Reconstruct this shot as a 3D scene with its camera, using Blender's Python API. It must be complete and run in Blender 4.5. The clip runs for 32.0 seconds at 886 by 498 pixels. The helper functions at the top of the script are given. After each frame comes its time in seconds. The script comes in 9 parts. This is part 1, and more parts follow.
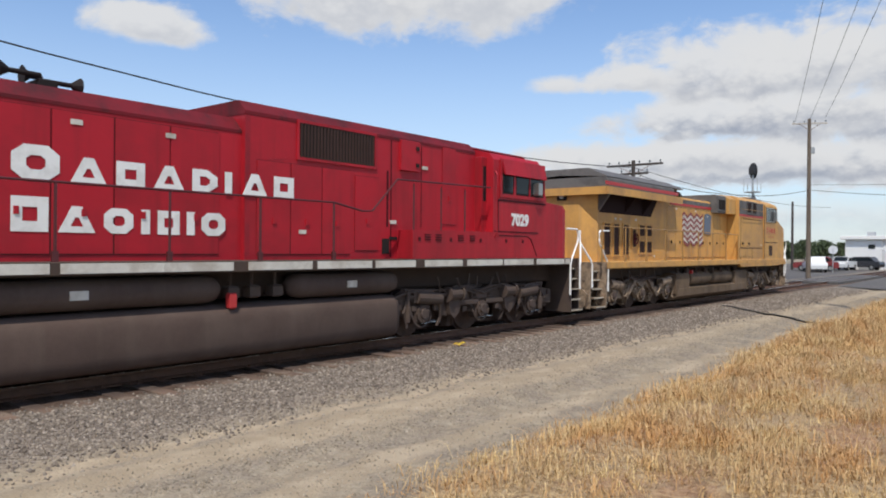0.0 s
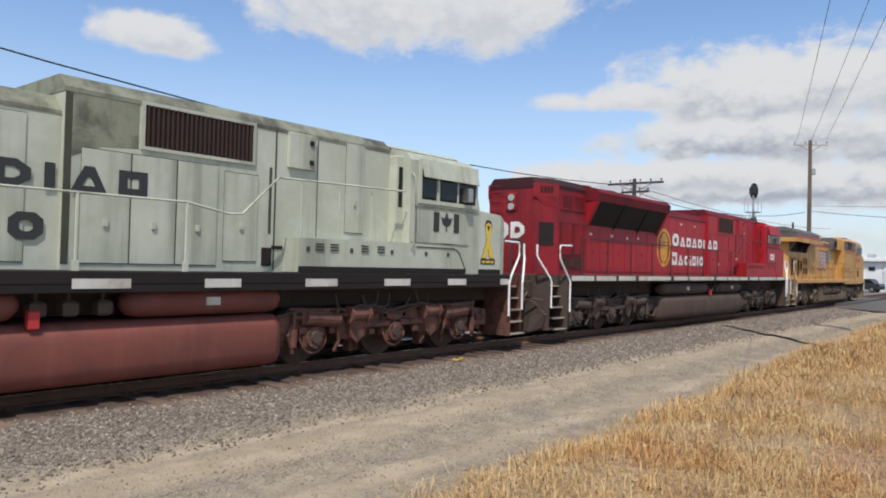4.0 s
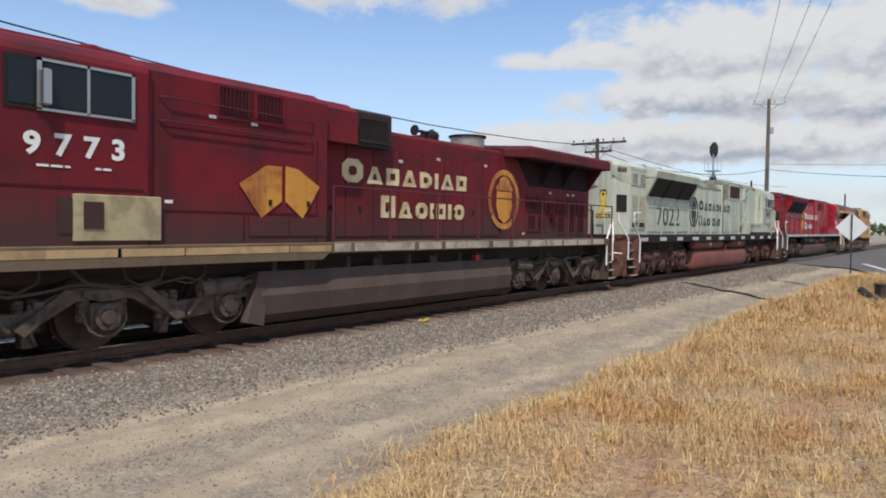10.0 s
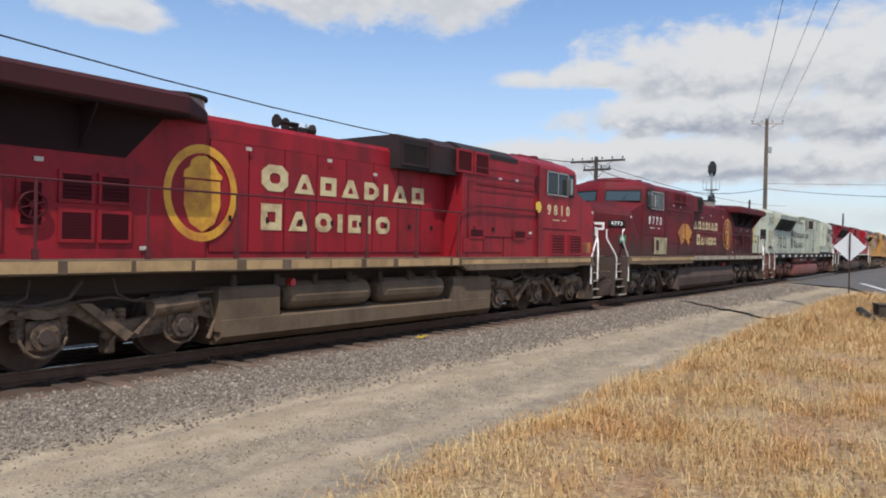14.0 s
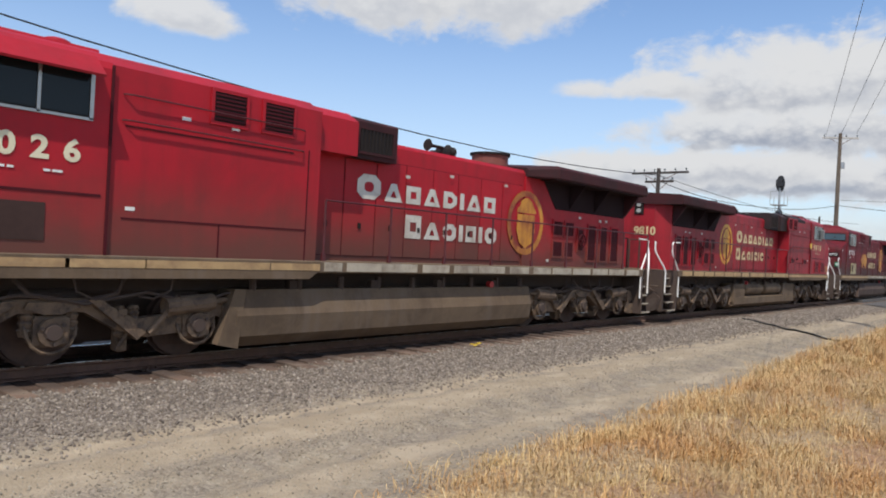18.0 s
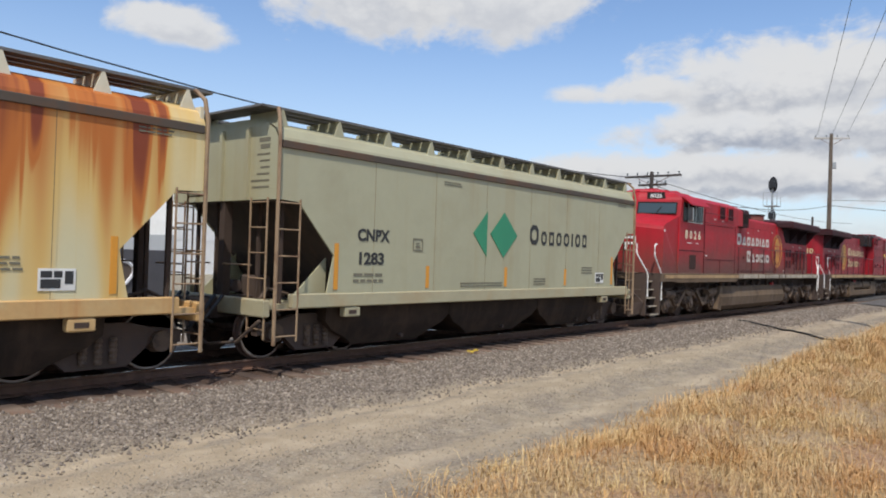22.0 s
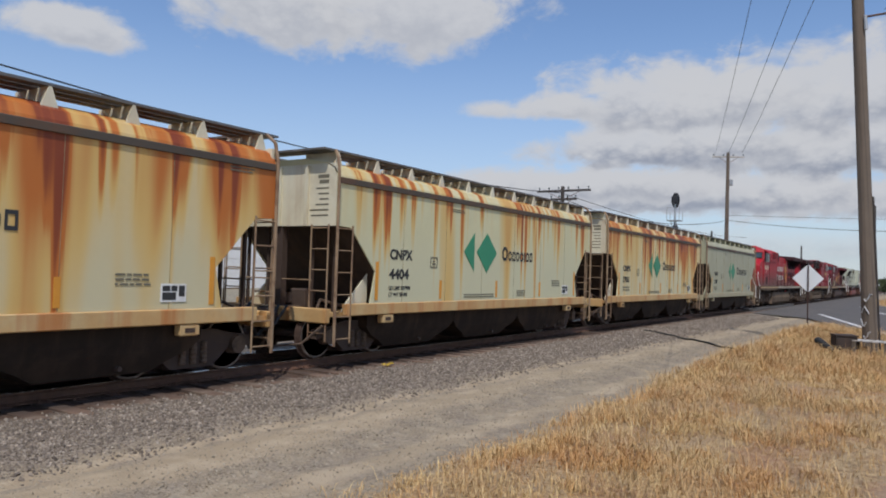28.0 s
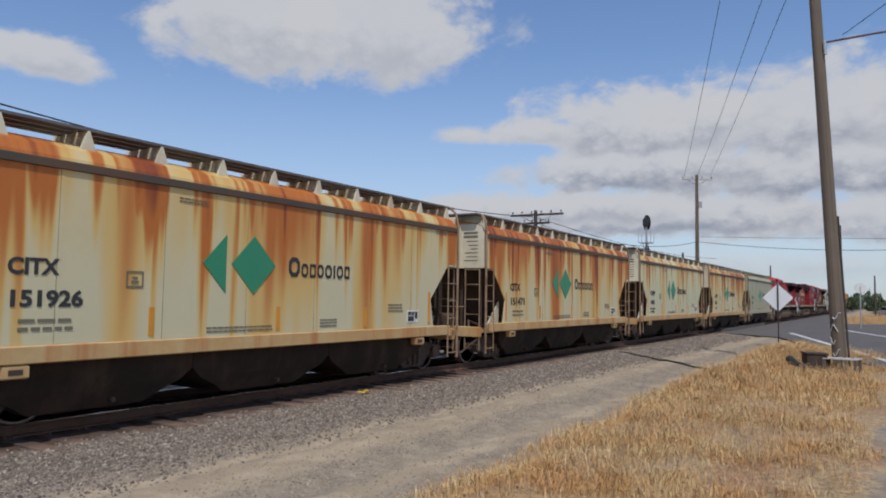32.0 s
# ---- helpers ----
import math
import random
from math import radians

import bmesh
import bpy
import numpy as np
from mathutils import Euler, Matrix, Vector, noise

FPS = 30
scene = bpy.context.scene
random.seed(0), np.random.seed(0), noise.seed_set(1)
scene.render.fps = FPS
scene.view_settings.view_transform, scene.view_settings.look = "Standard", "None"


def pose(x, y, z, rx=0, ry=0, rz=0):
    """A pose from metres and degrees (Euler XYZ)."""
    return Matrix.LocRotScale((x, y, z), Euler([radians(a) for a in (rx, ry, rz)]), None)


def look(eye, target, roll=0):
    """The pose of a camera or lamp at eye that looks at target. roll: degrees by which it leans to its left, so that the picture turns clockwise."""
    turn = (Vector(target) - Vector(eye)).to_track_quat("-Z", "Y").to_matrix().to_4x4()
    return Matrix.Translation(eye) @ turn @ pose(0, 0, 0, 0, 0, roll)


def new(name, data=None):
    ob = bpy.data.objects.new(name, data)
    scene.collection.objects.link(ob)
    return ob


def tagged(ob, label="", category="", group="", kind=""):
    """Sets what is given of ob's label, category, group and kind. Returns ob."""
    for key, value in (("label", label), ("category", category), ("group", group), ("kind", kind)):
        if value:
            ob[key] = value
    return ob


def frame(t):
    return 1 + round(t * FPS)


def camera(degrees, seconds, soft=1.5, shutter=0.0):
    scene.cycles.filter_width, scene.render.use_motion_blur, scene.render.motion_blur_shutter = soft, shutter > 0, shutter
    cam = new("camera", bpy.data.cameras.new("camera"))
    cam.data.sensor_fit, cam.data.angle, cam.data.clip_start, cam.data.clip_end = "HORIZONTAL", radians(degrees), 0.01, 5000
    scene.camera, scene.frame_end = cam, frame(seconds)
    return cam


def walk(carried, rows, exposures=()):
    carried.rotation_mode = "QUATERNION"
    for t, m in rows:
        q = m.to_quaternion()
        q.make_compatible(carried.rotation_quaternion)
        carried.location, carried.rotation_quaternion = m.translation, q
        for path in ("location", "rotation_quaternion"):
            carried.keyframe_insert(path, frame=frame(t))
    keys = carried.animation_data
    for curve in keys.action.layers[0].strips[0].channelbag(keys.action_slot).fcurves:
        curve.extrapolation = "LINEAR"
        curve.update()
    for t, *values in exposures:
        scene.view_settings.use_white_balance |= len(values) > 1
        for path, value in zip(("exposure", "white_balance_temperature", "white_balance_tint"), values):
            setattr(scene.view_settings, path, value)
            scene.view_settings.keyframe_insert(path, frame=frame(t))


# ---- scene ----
import collections
import itertools

# ---- camera: one standing place, turned by hand ----
EYE = (0.0, 0.0, 2.08)
RAIL = 0.22          # height of the rail tops above the dirt road
TRACK_Y = 11.20      # centre line of the track, which runs along x
cam = camera(62.5, 32.0, soft=1.9)
# seconds, heading from the track's direction, pitch, roll (degrees)
AIM = [
    (0.0, 39.01, 0.03, 0.48),
    (0.5, 38.99, 0.20, 0.69),
    (1.0, 39.18, 0.46, 0.69),
    (1.5, 39.16, 0.55, 0.89),
    (2.0, 39.03, 0.68, 0.81),
    (2.5, 38.89, 0.79, 0.82),
    (3.0, 38.86, 0.86, 1.01),
    (3.5, 38.92, 0.95, 1.35),
    (4.0, 39.04, 1.20, 1.44),
    (4.5, 38.79, 1.01, 1.68),
    (6.5, 36.77, -1.87, 0.01),
    (7.0, 36.84, -1.65, 1.21),
    (7.5, 36.63, -1.59, 1.80),
    (8.0, 36.27, -1.40, 1.65),
    (8.5, 36.25, -1.28, 1.40),
    (9.0, 36.34, -1.58, 1.49),
    (9.5, 36.22, -1.65, 1.38),
    (10.0, 36.23, -1.78, 0.77),
    (10.5, 36.20, -1.00, 1.52),
    (11.0, 36.12, -0.87, 1.16),
    (11.5, 35.86, -1.13, 1.36),
    (12.0, 35.80, -1.29, 1.45),
    (12.5, 36.09, -1.07, 1.33),
    (13.0, 36.17, -0.77, 1.22),
    (13.5, 36.12, -0.54, 1.15),
    (15.5, 36.48, -0.21, 1.45),
    (16.0, 37.05, -0.09, 1.29),
    (16.5, 37.50, -0.04, 1.95),
    (17.0, 37.96, -0.12, 2.55),
    (17.5, 39.15, -0.08, 2.65),
    (18.0, 40.59, -0.06, 3.00),
    (18.5, 41.16, -0.57, 3.87),
    (19.0, 39.76, -1.20, 3.14),
    (19.5, 38.07, -0.74, 3.42),
    (20.0, 38.65, 1.01, 2.34),
    (20.5, 39.02, 1.84, 2.52),
    (21.0, 39.15, 2.14, 2.93),
    (21.5, 39.60, 1.17, 2.23),
    (22.0, 40.23, 0.52, 1.92),
    (22.5, 40.66, 0.50, 2.10),
    (23.0, 40.97, 0.37, 1.52),
    (23.5, 41.15, 0.17, 1.51),
    (24.0, 41.30, -0.21, 1.37),
    (24.5, 40.63, -0.44, 1.05),
    (25.0, 40.76, -0.57, 0.79),
    (25.5, 40.74, -1.26, 0.94),
    (26.0, 41.35, -2.91, 0.41),
    (26.5, 41.65, -2.53, 0.78),
    (28.5, 30.95, 2.86, 1.73),
    (29.0, 29.86, 3.02, 1.37),
    (29.5, 29.71, 3.10, 1.07),
    (30.0, 29.43, 3.09, 0.89),
    (30.5, 29.74, 3.23, 0.74),
    (31.0, 30.64, 3.44, 0.50),
    (31.5, 31.31, 3.53, 0.64),
    (32.0, 31.67, 3.76, 0.86),
]
walk(cam, [(t, pose(*EYE, 90 + p, 0, a - 90) @ pose(0, 0, 0, 0, 0, r)) for t, a, p, r in AIM],
     exposures=[(0.0, 0.0, 6500, 10), (26.5, 0.0, 6500, 10), (28.5, -0.40, 6250, 12), (32.0, -0.40, 6250, 12)])

# ---- world: a summer sky with cumulus, and the sun ----
SUN_DIR = Vector((-0.44, -0.29, 0.85)).normalized()   # towards the sun


def nodes_of(tree):
    tree.nodes.clear()
    return tree.nodes, tree.links


def mth(tree, op, a, b=None, c=None, clamp=False):
    n = tree.nodes.new("ShaderNodeMath")
    n.operation, n.use_clamp = op, clamp
    for i, v in enumerate((a, b, c)):
        if v is None:
            continue
        if isinstance(v, (int, float)):
            n.inputs[i].default_value = v
        else:
            tree.links.new(v, n.inputs[i])
    return n.outputs[0]


def mixc(tree, fac, a, b, kind="MIX"):
    n = tree.nodes.new("ShaderNodeMix")
    n.data_type, n.blend_type = "RGBA", kind
    for s, v in ((n.inputs["Factor"], fac), (n.inputs[6], a), (n.inputs[7], b)):
        if isinstance(v, (int, float)):
            s.default_value = v
        elif isinstance(v, (tuple, list)):
            s.default_value = (*v, 1) if len(v) == 3 else v
        else:
            tree.links.new(v, s)
    return n.outputs[2]


def noise_tex(tree, vec, scale, detail=4, rough=0.55, dist=0.0):
    n = tree.nodes.new("ShaderNodeTexNoise")
    n.inputs["Scale"].default_value, n.inputs["Detail"].default_value = scale, detail
    n.inputs["Roughness"].default_value, n.inputs["Distortion"].default_value = rough, dist
    if vec is not None:
        tree.links.new(vec, n.inputs["Vector"])
    return n.outputs["Fac"]


def ramp(tree, fac, lo, hi, a=0.0, b=1.0):
    n = tree.nodes.new("ShaderNodeMapRange")
    n.interpolation_type = "SMOOTHSTEP"
    for i, v in enumerate((None, lo, hi, a, b)):
        if v is not None:
            n.inputs[i].default_value = v
    tree.links.new(fac, n.inputs[0])
    return n.outputs[0]


world = bpy.data.worlds.new("sky")
scene.world = world
world.use_nodes = True
wt = world.node_tree
wn, wl = nodes_of(wt)
sky = wn.new("ShaderNodeTexSky")
sky.sky_type, sky.sun_disc = "NISHITA", False
sky.sun_elevation = math.asin(SUN_DIR.z)
sky.sun_rotation = math.atan2(SUN_DIR.x, SUN_DIR.y)
sky.air_density, sky.dust_density, sky.ozone_density = 1.0, 0.6, 1.6
coord = wn.new("ShaderNodeTexCoord").outputs["Generated"]
sep = wn.new("ShaderNodeSeparateXYZ")
wl.new(coord, sep.inputs[0])
az = mth(wt, "MULTIPLY", mth(wt, "ARCTAN2", sep.outputs[1], sep.outputs[0]), 180 / math.pi)
el = mth(wt, "MULTIPLY", mth(wt, "ARCSINE", sep.outputs[2]), 180 / math.pi)
flat = wn.new("ShaderNodeCombineXYZ")
wl.new(az, flat.inputs[0])
wl.new(mth(wt, "MULTIPLY", el, 1.55), flat.inputs[1])


def puffs(scale, detail, shift):
    """Rounded billows: 1 in the middle of a puff, 0 in the creases."""
    mp = wn.new("ShaderNodeMapping")
    mp.inputs["Location"].default_value = shift
    wl.new(flat.outputs[0], mp.inputs[0])
    v = wn.new("ShaderNodeTexVoronoi")
    v.feature, v.normalize = "SMOOTH_F1", True
    v.inputs["Scale"].default_value, v.inputs["Detail"].default_value = scale, detail
    v.inputs["Smoothness"].default_value, v.inputs["Roughness"].default_value = 0.35, 0.55
    wl.new(mp.outputs[0], v.inputs["Vector"])
    return mth(wt, "SUBTRACT", 1.0, v.outputs["Distance"])


wisps = noise_tex(wt, flat.outputs[0], 0.22, 8, 0.62, 0.4)
billow = mth(wt, "ADD", mth(wt, "MULTIPLY", mth(wt, "SUBTRACT", puffs(0.30, 3, (3.0, 0.0, 0.0)), 0.62), 1.5), mth(wt, "MULTIPLY", mth(wt, "SUBTRACT", wisps, 0.5), 1.9))
haze = ramp(wt, el, -1.0, 20.0, 0.58, 0.0)
sky_col = mixc(wt, haze, mixc(wt, 1.0, sky.outputs[0], (1.44, 1.55, 1.70), "MULTIPLY"), (6.2, 7.1, 8.2))
# cumulus heaps, the farthest first: heading, elevation of the widest part, half width, height above and depth below it (degrees), softness, greyness of the base
HEAPS = [(14.0, 2.6, 40.0, 2.0, 1.8, 1.8, 0.6), (2.0, 9.0, 23.0, 6.5, 5.0, 1.8, 0.6), (66.0, 6.0, 9.0, 2.9, 2.8, 0.6, 0.5), (55.0, 7.0, 6.5, 2.7, 2.4, 0.6, 0.4), (47.0, 5.2, 5.5, 2.3, 2.3, 0.7, 0.4),
         (-4.0, 5.6, 20.0, 2.6, 2.0, 0.5, 0.8), (15.0, 6.2, 19.0, 2.5, 1.8, 0.45, 0.9), (22.0, 6.8, 12.0, 1.9, 1.4, 0.45, 0.6), (1.0, 9.2, 20.0, 3.2, 2.4, 0.45, 1.0), (16.0, 9.7, 13.0, 2.8, 2.0, 0.45, 1.0),
         (4.0, 12.6, 18.0, 4.6, 2.8, 0.45, 0.75), (16.0, 12.7, 11.5, 4.0, 2.2, 0.4, 0.8), (24.5, 12.6, 5.0, 1.7, 1.0, 0.5, 0.35), (29.8, 12.5, 3.0, 0.9, 0.7, 0.7, 0.1), (-10.0, 13.0, 16.0, 7.0, 4.0, 0.5, 0.7),
         (37.0, 19.6, 10.5, 5.0, 3.8, 0.45, 0.35), (46.5, 19.4, 9.0, 4.8, 3.8, 0.45, 0.4), (60.8, 15.6, 5.0, 2.2, 1.4, 0.45, 0.4),
         (-60, 20, 35, 8, 4, 0.6, 0.6), (110, 14, 25, 7, 4, 0.6, 0.6), (160, 18, 35, 9, 5, 0.6, 0.6), (-130, 22, 40, 10, 5, 0.6, 0.6), (30, 52, 30, 9, 6, 0.6, 0.6)]
fold = mth(wt, "ADD", mth(wt, "MULTIPLY", billow, 0.55), mth(wt, "MULTIPLY", mth(wt, "SUBTRACT", puffs(0.62, 3, (0.0, 5.0, 0.0)), 0.62), 1.5))
for ha, he, hw, up_h, down_h, soft_edge, grey in HEAPS:
    u = mth(wt, "DIVIDE", mth(wt, "SUBTRACT", az, ha), hw)
    v = mth(wt, "SUBTRACT", el, he)
    v_up, v_down = mth(wt, "DIVIDE", v, up_h), mth(wt, "DIVIDE", v, -down_h)
    v = mth(wt, "MAXIMUM", v_up, v_down)
    near_edge = mth(wt, "SUBTRACT", 0.97, mth(wt, "SQRT", mth(wt, "ADD", mth(wt, "MULTIPLY", u, u), mth(wt, "MULTIPLY", v, v))))
    body = mth(wt, "ADD", near_edge, mth(wt, "MULTIPLY", billow, 0.62))
    cover = mth(wt, "MULTIPLY", ramp(wt, body, 0.0, soft_edge), 0.96)
    lit = ramp(wt, mth(wt, "ADD", v_up, fold), -0.5, 0.45, grey, 0.0)
    thin = ramp(wt, body, 0.05, 0.6)
    cloud = mixc(wt, mth(wt, "MULTIPLY", lit, thin), (7.3, 7.38, 7.5), (3.0, 3.4, 4.3))
    sky_col = mixc(wt, cover, sky_col, cloud)
bg = wn.new("ShaderNodeBackground")
bg.inputs["Strength"].default_value = 0.10
wl.new(sky_col, bg.inputs["Color"])
out = wn.new("ShaderNodeOutputWorld")
wl.new(bg.outputs[0], out.inputs["Surface"])

sun_data = bpy.data.lights.new("sun", "SUN")
sun_data.energy, sun_data.angle, sun_data.color = 3.9, radians(0.55), (1.0, 0.94, 0.85)
sun = new("sun", sun_data)
sun.matrix_world = look(SUN_DIR * 60, (0, 0, 0))

# ---- materials ----
def surface(name, col, rough=0.6, metal=0.0, var=0.25, grain=14.0, dirt=None, dirt_amt=0.0, dirt_scale=2.0, streak=None, streak_amt=0.0,
            streak_x=2.2, bump=0.12, bump_scale=40.0, dust=None, dust_to=0.0, random_tone=0.0, spec=0.5, per_object=True, runs=None):
    """Paint or mineral: two scales of tone, patchy dirt, runs down the sides, fine relief. dust: colour thrown up from the track, fading out at the height dust_to."""
    m = bpy.data.materials.new(name)
    m.use_nodes = True
    t = m.node_tree
    n, l = nodes_of(t)
    o = n.new("ShaderNodeOutputMaterial")
    b = n.new("ShaderNodeBsdfPrincipled")
    l.new(b.outputs[0], o.inputs[0])
    plain = n.new("ShaderNodeTexCoord").outputs["Object"]
    shift = n.new("ShaderNodeVectorMath")
    shift.operation = "ADD"
    l.new(plain, shift.inputs[0])
    if per_object:
        l.new(mth(t, "MULTIPLY", n.new("ShaderNodeObjectInfo").outputs["Random"], 60.0), shift.inputs[1])
    co = shift.outputs[0]
    big = noise_tex(t, co, grain * 0.07, 4, 0.6)
    fine = noise_tex(t, co, grain, 3, 0.6)
    tone = mth(t, "ADD", mth(t, "MULTIPLY", mth(t, "SUBTRACT", big, 0.5), var * 1.6), mth(t, "MULTIPLY", mth(t, "SUBTRACT", fine, 0.5), var))
    tone = mth(t, "ADD", tone, 1.0)
    if random_tone:
        rnd = n.new("ShaderNodeObjectInfo").outputs["Random"]
        tone = mth(t, "ADD", tone, mth(t, "MULTIPLY", mth(t, "SUBTRACT", rnd, 0.5), random_tone))
    vec = n.new("ShaderNodeVectorMath")
    vec.operation = "SCALE"
    vec.inputs[0].default_value = col
    l.new(tone, vec.inputs["Scale"])
    c = vec.outputs[0]
    if dirt is not None and dirt_amt:
        d = noise_tex(t, co, dirt_scale, 6, 0.65, 0.3)
        c = mixc(t, mth(t, "MULTIPLY", ramp(t, d, 0.42, 0.68), dirt_amt), c, dirt)
    if streak is not None and streak_amt:
        mp = n.new("ShaderNodeMapping")
        mp.inputs["Scale"].default_value = (streak_x, streak_x, 0.10)
        l.new(co, mp.inputs[0])
        s1 = noise_tex(t, mp.outputs[0], 1.0, 5, 0.6)
        mp2 = n.new("ShaderNodeMapping")
        mp2.inputs["Scale"].default_value = (streak_x * 3, streak_x * 3, 0.35)
        l.new(co, mp2.inputs[0])
        s2 = noise_tex(t, mp2.outputs[0], 1.0, 3, 0.6)
        f = mth(t, "MULTIPLY", ramp(t, s1, 0.47, 0.66), ramp(t, s2, 0.25, 0.6))
        c = mixc(t, mth(t, "MULTIPLY", f, streak_amt), c, streak)
        if runs is not None:
            # narrow dark runs that start at the roof edge and fade on the way down
            mp3 = n.new("ShaderNodeMapping")
            mp3.inputs["Scale"].default_value = (streak_x * 2.1, streak_x * 2.1, 0.16)
            mp3.inputs["Location"].default_value = (5.3, 1.7, 2.2)
            l.new(co, mp3.inputs[0])
            s3 = noise_tex(t, mp3.outputs[0], 1.0, 4, 0.55)
            sp = n.new("ShaderNodeSeparateXYZ")
            l.new(plain, sp.inputs[0])
            reach = mth(t, "SUBTRACT", s3, ramp(t, sp.outputs[2], 3.9, 0.9, 0.0, 0.10))
            c = mixc(t, mth(t, "MULTIPLY", ramp(t, reach, 0.50, 0.60), 0.85 * streak_amt), c, runs)
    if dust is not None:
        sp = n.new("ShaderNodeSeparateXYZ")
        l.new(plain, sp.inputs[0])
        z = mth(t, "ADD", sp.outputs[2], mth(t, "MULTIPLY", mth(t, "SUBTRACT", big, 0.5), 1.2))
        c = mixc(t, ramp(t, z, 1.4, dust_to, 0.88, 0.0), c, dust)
    l.new(c, b.inputs["Base Color"])
    l.new(mth(t, "ADD", mth(t, "MULTIPLY", mth(t, "SUBTRACT", fine, 0.5), 0.25), rough, clamp=True), b.inputs["Roughness"])
    b.inputs["Metallic"].default_value = metal
    b.inputs["Specular IOR Level"].default_value = spec
    if bump:
        bp = n.new("ShaderNodeBump")
        bp.inputs["Strength"].default_value, bp.inputs["Distance"].default_value = bump, 0.02
        l.new(noise_tex(t, co, bump_scale, 3, 0.6), bp.inputs["Height"])
        l.new(bp.outputs[0], b.inputs["Normal"])
    return m


def glass(name, col=(0.02, 0.025, 0.03), rough=0.06, spec=0.35):
    m = bpy.data.materials.new(name)
    m.use_nodes = True
    b = m.node_tree.nodes["Principled BSDF"]
    b.inputs["Base Color"].default_value = (*col, 1)
    b.inputs["Roughness"].default_value = rough
    b.inputs["Specular IOR Level"].default_value = spec
    return m


M = {}
M["red"] = surface("red_paint", (0.315, 0.013, 0.022), 0.52, spec=0.3, var=0.22, grain=9, dirt=(0.10, 0.012, 0.016), dirt_amt=0.55, dirt_scale=0.9, streak=(0.09, 0.014, 0.014), streak_amt=0.5, bump=0.05, bump_scale=6)
M["red_clean"] = surface("bright_red_paint", (0.40, 0.012, 0.022), 0.5, spec=0.3, var=0.18, grain=9, dirt=(0.18, 0.012, 0.016), dirt_amt=0.4, dirt_scale=0.8, streak=(0.13, 0.012, 0.014), streak_amt=0.4, bump=0.05, bump_scale=6)
M["red_faded"] = surface("sooty_faded_red_paint", (0.26, 0.014, 0.022), 0.6, spec=0.3, var=0.3, grain=8, dirt=(0.10, 0.014, 0.018), dirt_amt=0.7, dirt_scale=1.2, streak=(0.09, 0.014, 0.016), streak_amt=0.5, bump=0.05, bump_scale=6)
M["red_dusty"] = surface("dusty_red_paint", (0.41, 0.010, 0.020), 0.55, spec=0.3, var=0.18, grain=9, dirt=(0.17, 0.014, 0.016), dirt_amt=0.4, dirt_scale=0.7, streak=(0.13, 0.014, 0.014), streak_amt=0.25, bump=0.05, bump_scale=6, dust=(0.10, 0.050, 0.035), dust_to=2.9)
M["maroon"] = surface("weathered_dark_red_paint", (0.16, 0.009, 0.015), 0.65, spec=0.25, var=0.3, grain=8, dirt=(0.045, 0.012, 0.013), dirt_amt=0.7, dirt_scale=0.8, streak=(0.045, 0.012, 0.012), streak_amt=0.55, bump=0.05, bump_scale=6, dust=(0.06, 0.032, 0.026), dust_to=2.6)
M["soot_maroon"] = surface("sooty_dark_red_roof_paint", (0.055, 0.014, 0.016), 0.75, spec=0.25, var=0.4, grain=8, dirt=(0.022, 0.014, 0.014), dirt_amt=0.7, dirt_scale=1.0)
M["black_roof"] = surface("sooty_roof_paint", (0.028, 0.022, 0.022), 0.75, spec=0.25, var=0.4, dirt=(0.06, 0.02, 0.02), dirt_amt=0.5, dirt_scale=1.2)
M["grey_green"] = surface("faded_grey_green_paint", (0.455, 0.468, 0.365), 0.6, spec=0.3, var=0.2, grain=8, dirt=(0.58, 0.58, 0.49), dirt_amt=0.6, dirt_scale=1.1, streak=(0.12, 0.12, 0.085), streak_amt=0.5, streak_x=1.3, bump=0.05, bump_scale=6)
M["seam_dark"] = surface("sooty_joint_paint", (0.07, 0.068, 0.05), 0.8, spec=0.2, var=0.4)
M["panel_beige"] = surface("dusty_beige_grille_paint", (0.40, 0.375, 0.27), 0.65, spec=0.3, var=0.25, dirt=(0.22, 0.19, 0.12), dirt_amt=0.5, dirt_scale=3.0)
M["olive_soot"] = surface("sooty_olive_paint", (0.25, 0.255, 0.175), 0.6, var=0.3, dirt=(0.07, 0.062, 0.042), dirt_amt=0.9, dirt_scale=1.5, streak=(0.06, 0.052, 0.038), streak_amt=0.6)
M["yellow"] = surface("armour_yellow_paint", (0.58, 0.31, 0.085), 0.55, spec=0.3, var=0.24, grain=9, dirt=(0.36, 0.20, 0.085), dirt_amt=0.7, dirt_scale=1.0, streak=(0.26, 0.16, 0.08), streak_amt=0.45, bump=0.05, bump_scale=6)
M["roof_grey"] = surface("grey_roof_paint", (0.13, 0.12, 0.11), 0.65, var=0.3, dirt=(0.05, 0.045, 0.04), dirt_amt=0.6)
M["stripe_red"] = surface("red_stripe", (0.45, 0.03, 0.03), 0.5, var=0.2)
M["flag_red"] = surface("faded_flag_red", (0.24, 0.05, 0.045), 0.6, var=0.25)
M["dark"] = surface("black_grille_paint", (0.026, 0.021, 0.020), 0.7, spec=0.12, var=0.4, bump=0.1)
# near-black for the radiator recess: shade under the wing put into the colour
M["void"] = surface("soot_black_recess", (0.026, 0.015, 0.016), 0.9, spec=0.12, var=0.3, bump=0)
M["stack_rust"] = surface("heat_stained_metal", (0.34, 0.29, 0.25), 0.45, metal=0.5, var=0.3, dirt=(0.16, 0.07, 0.04), dirt_amt=0.7, dirt_scale=3.0)
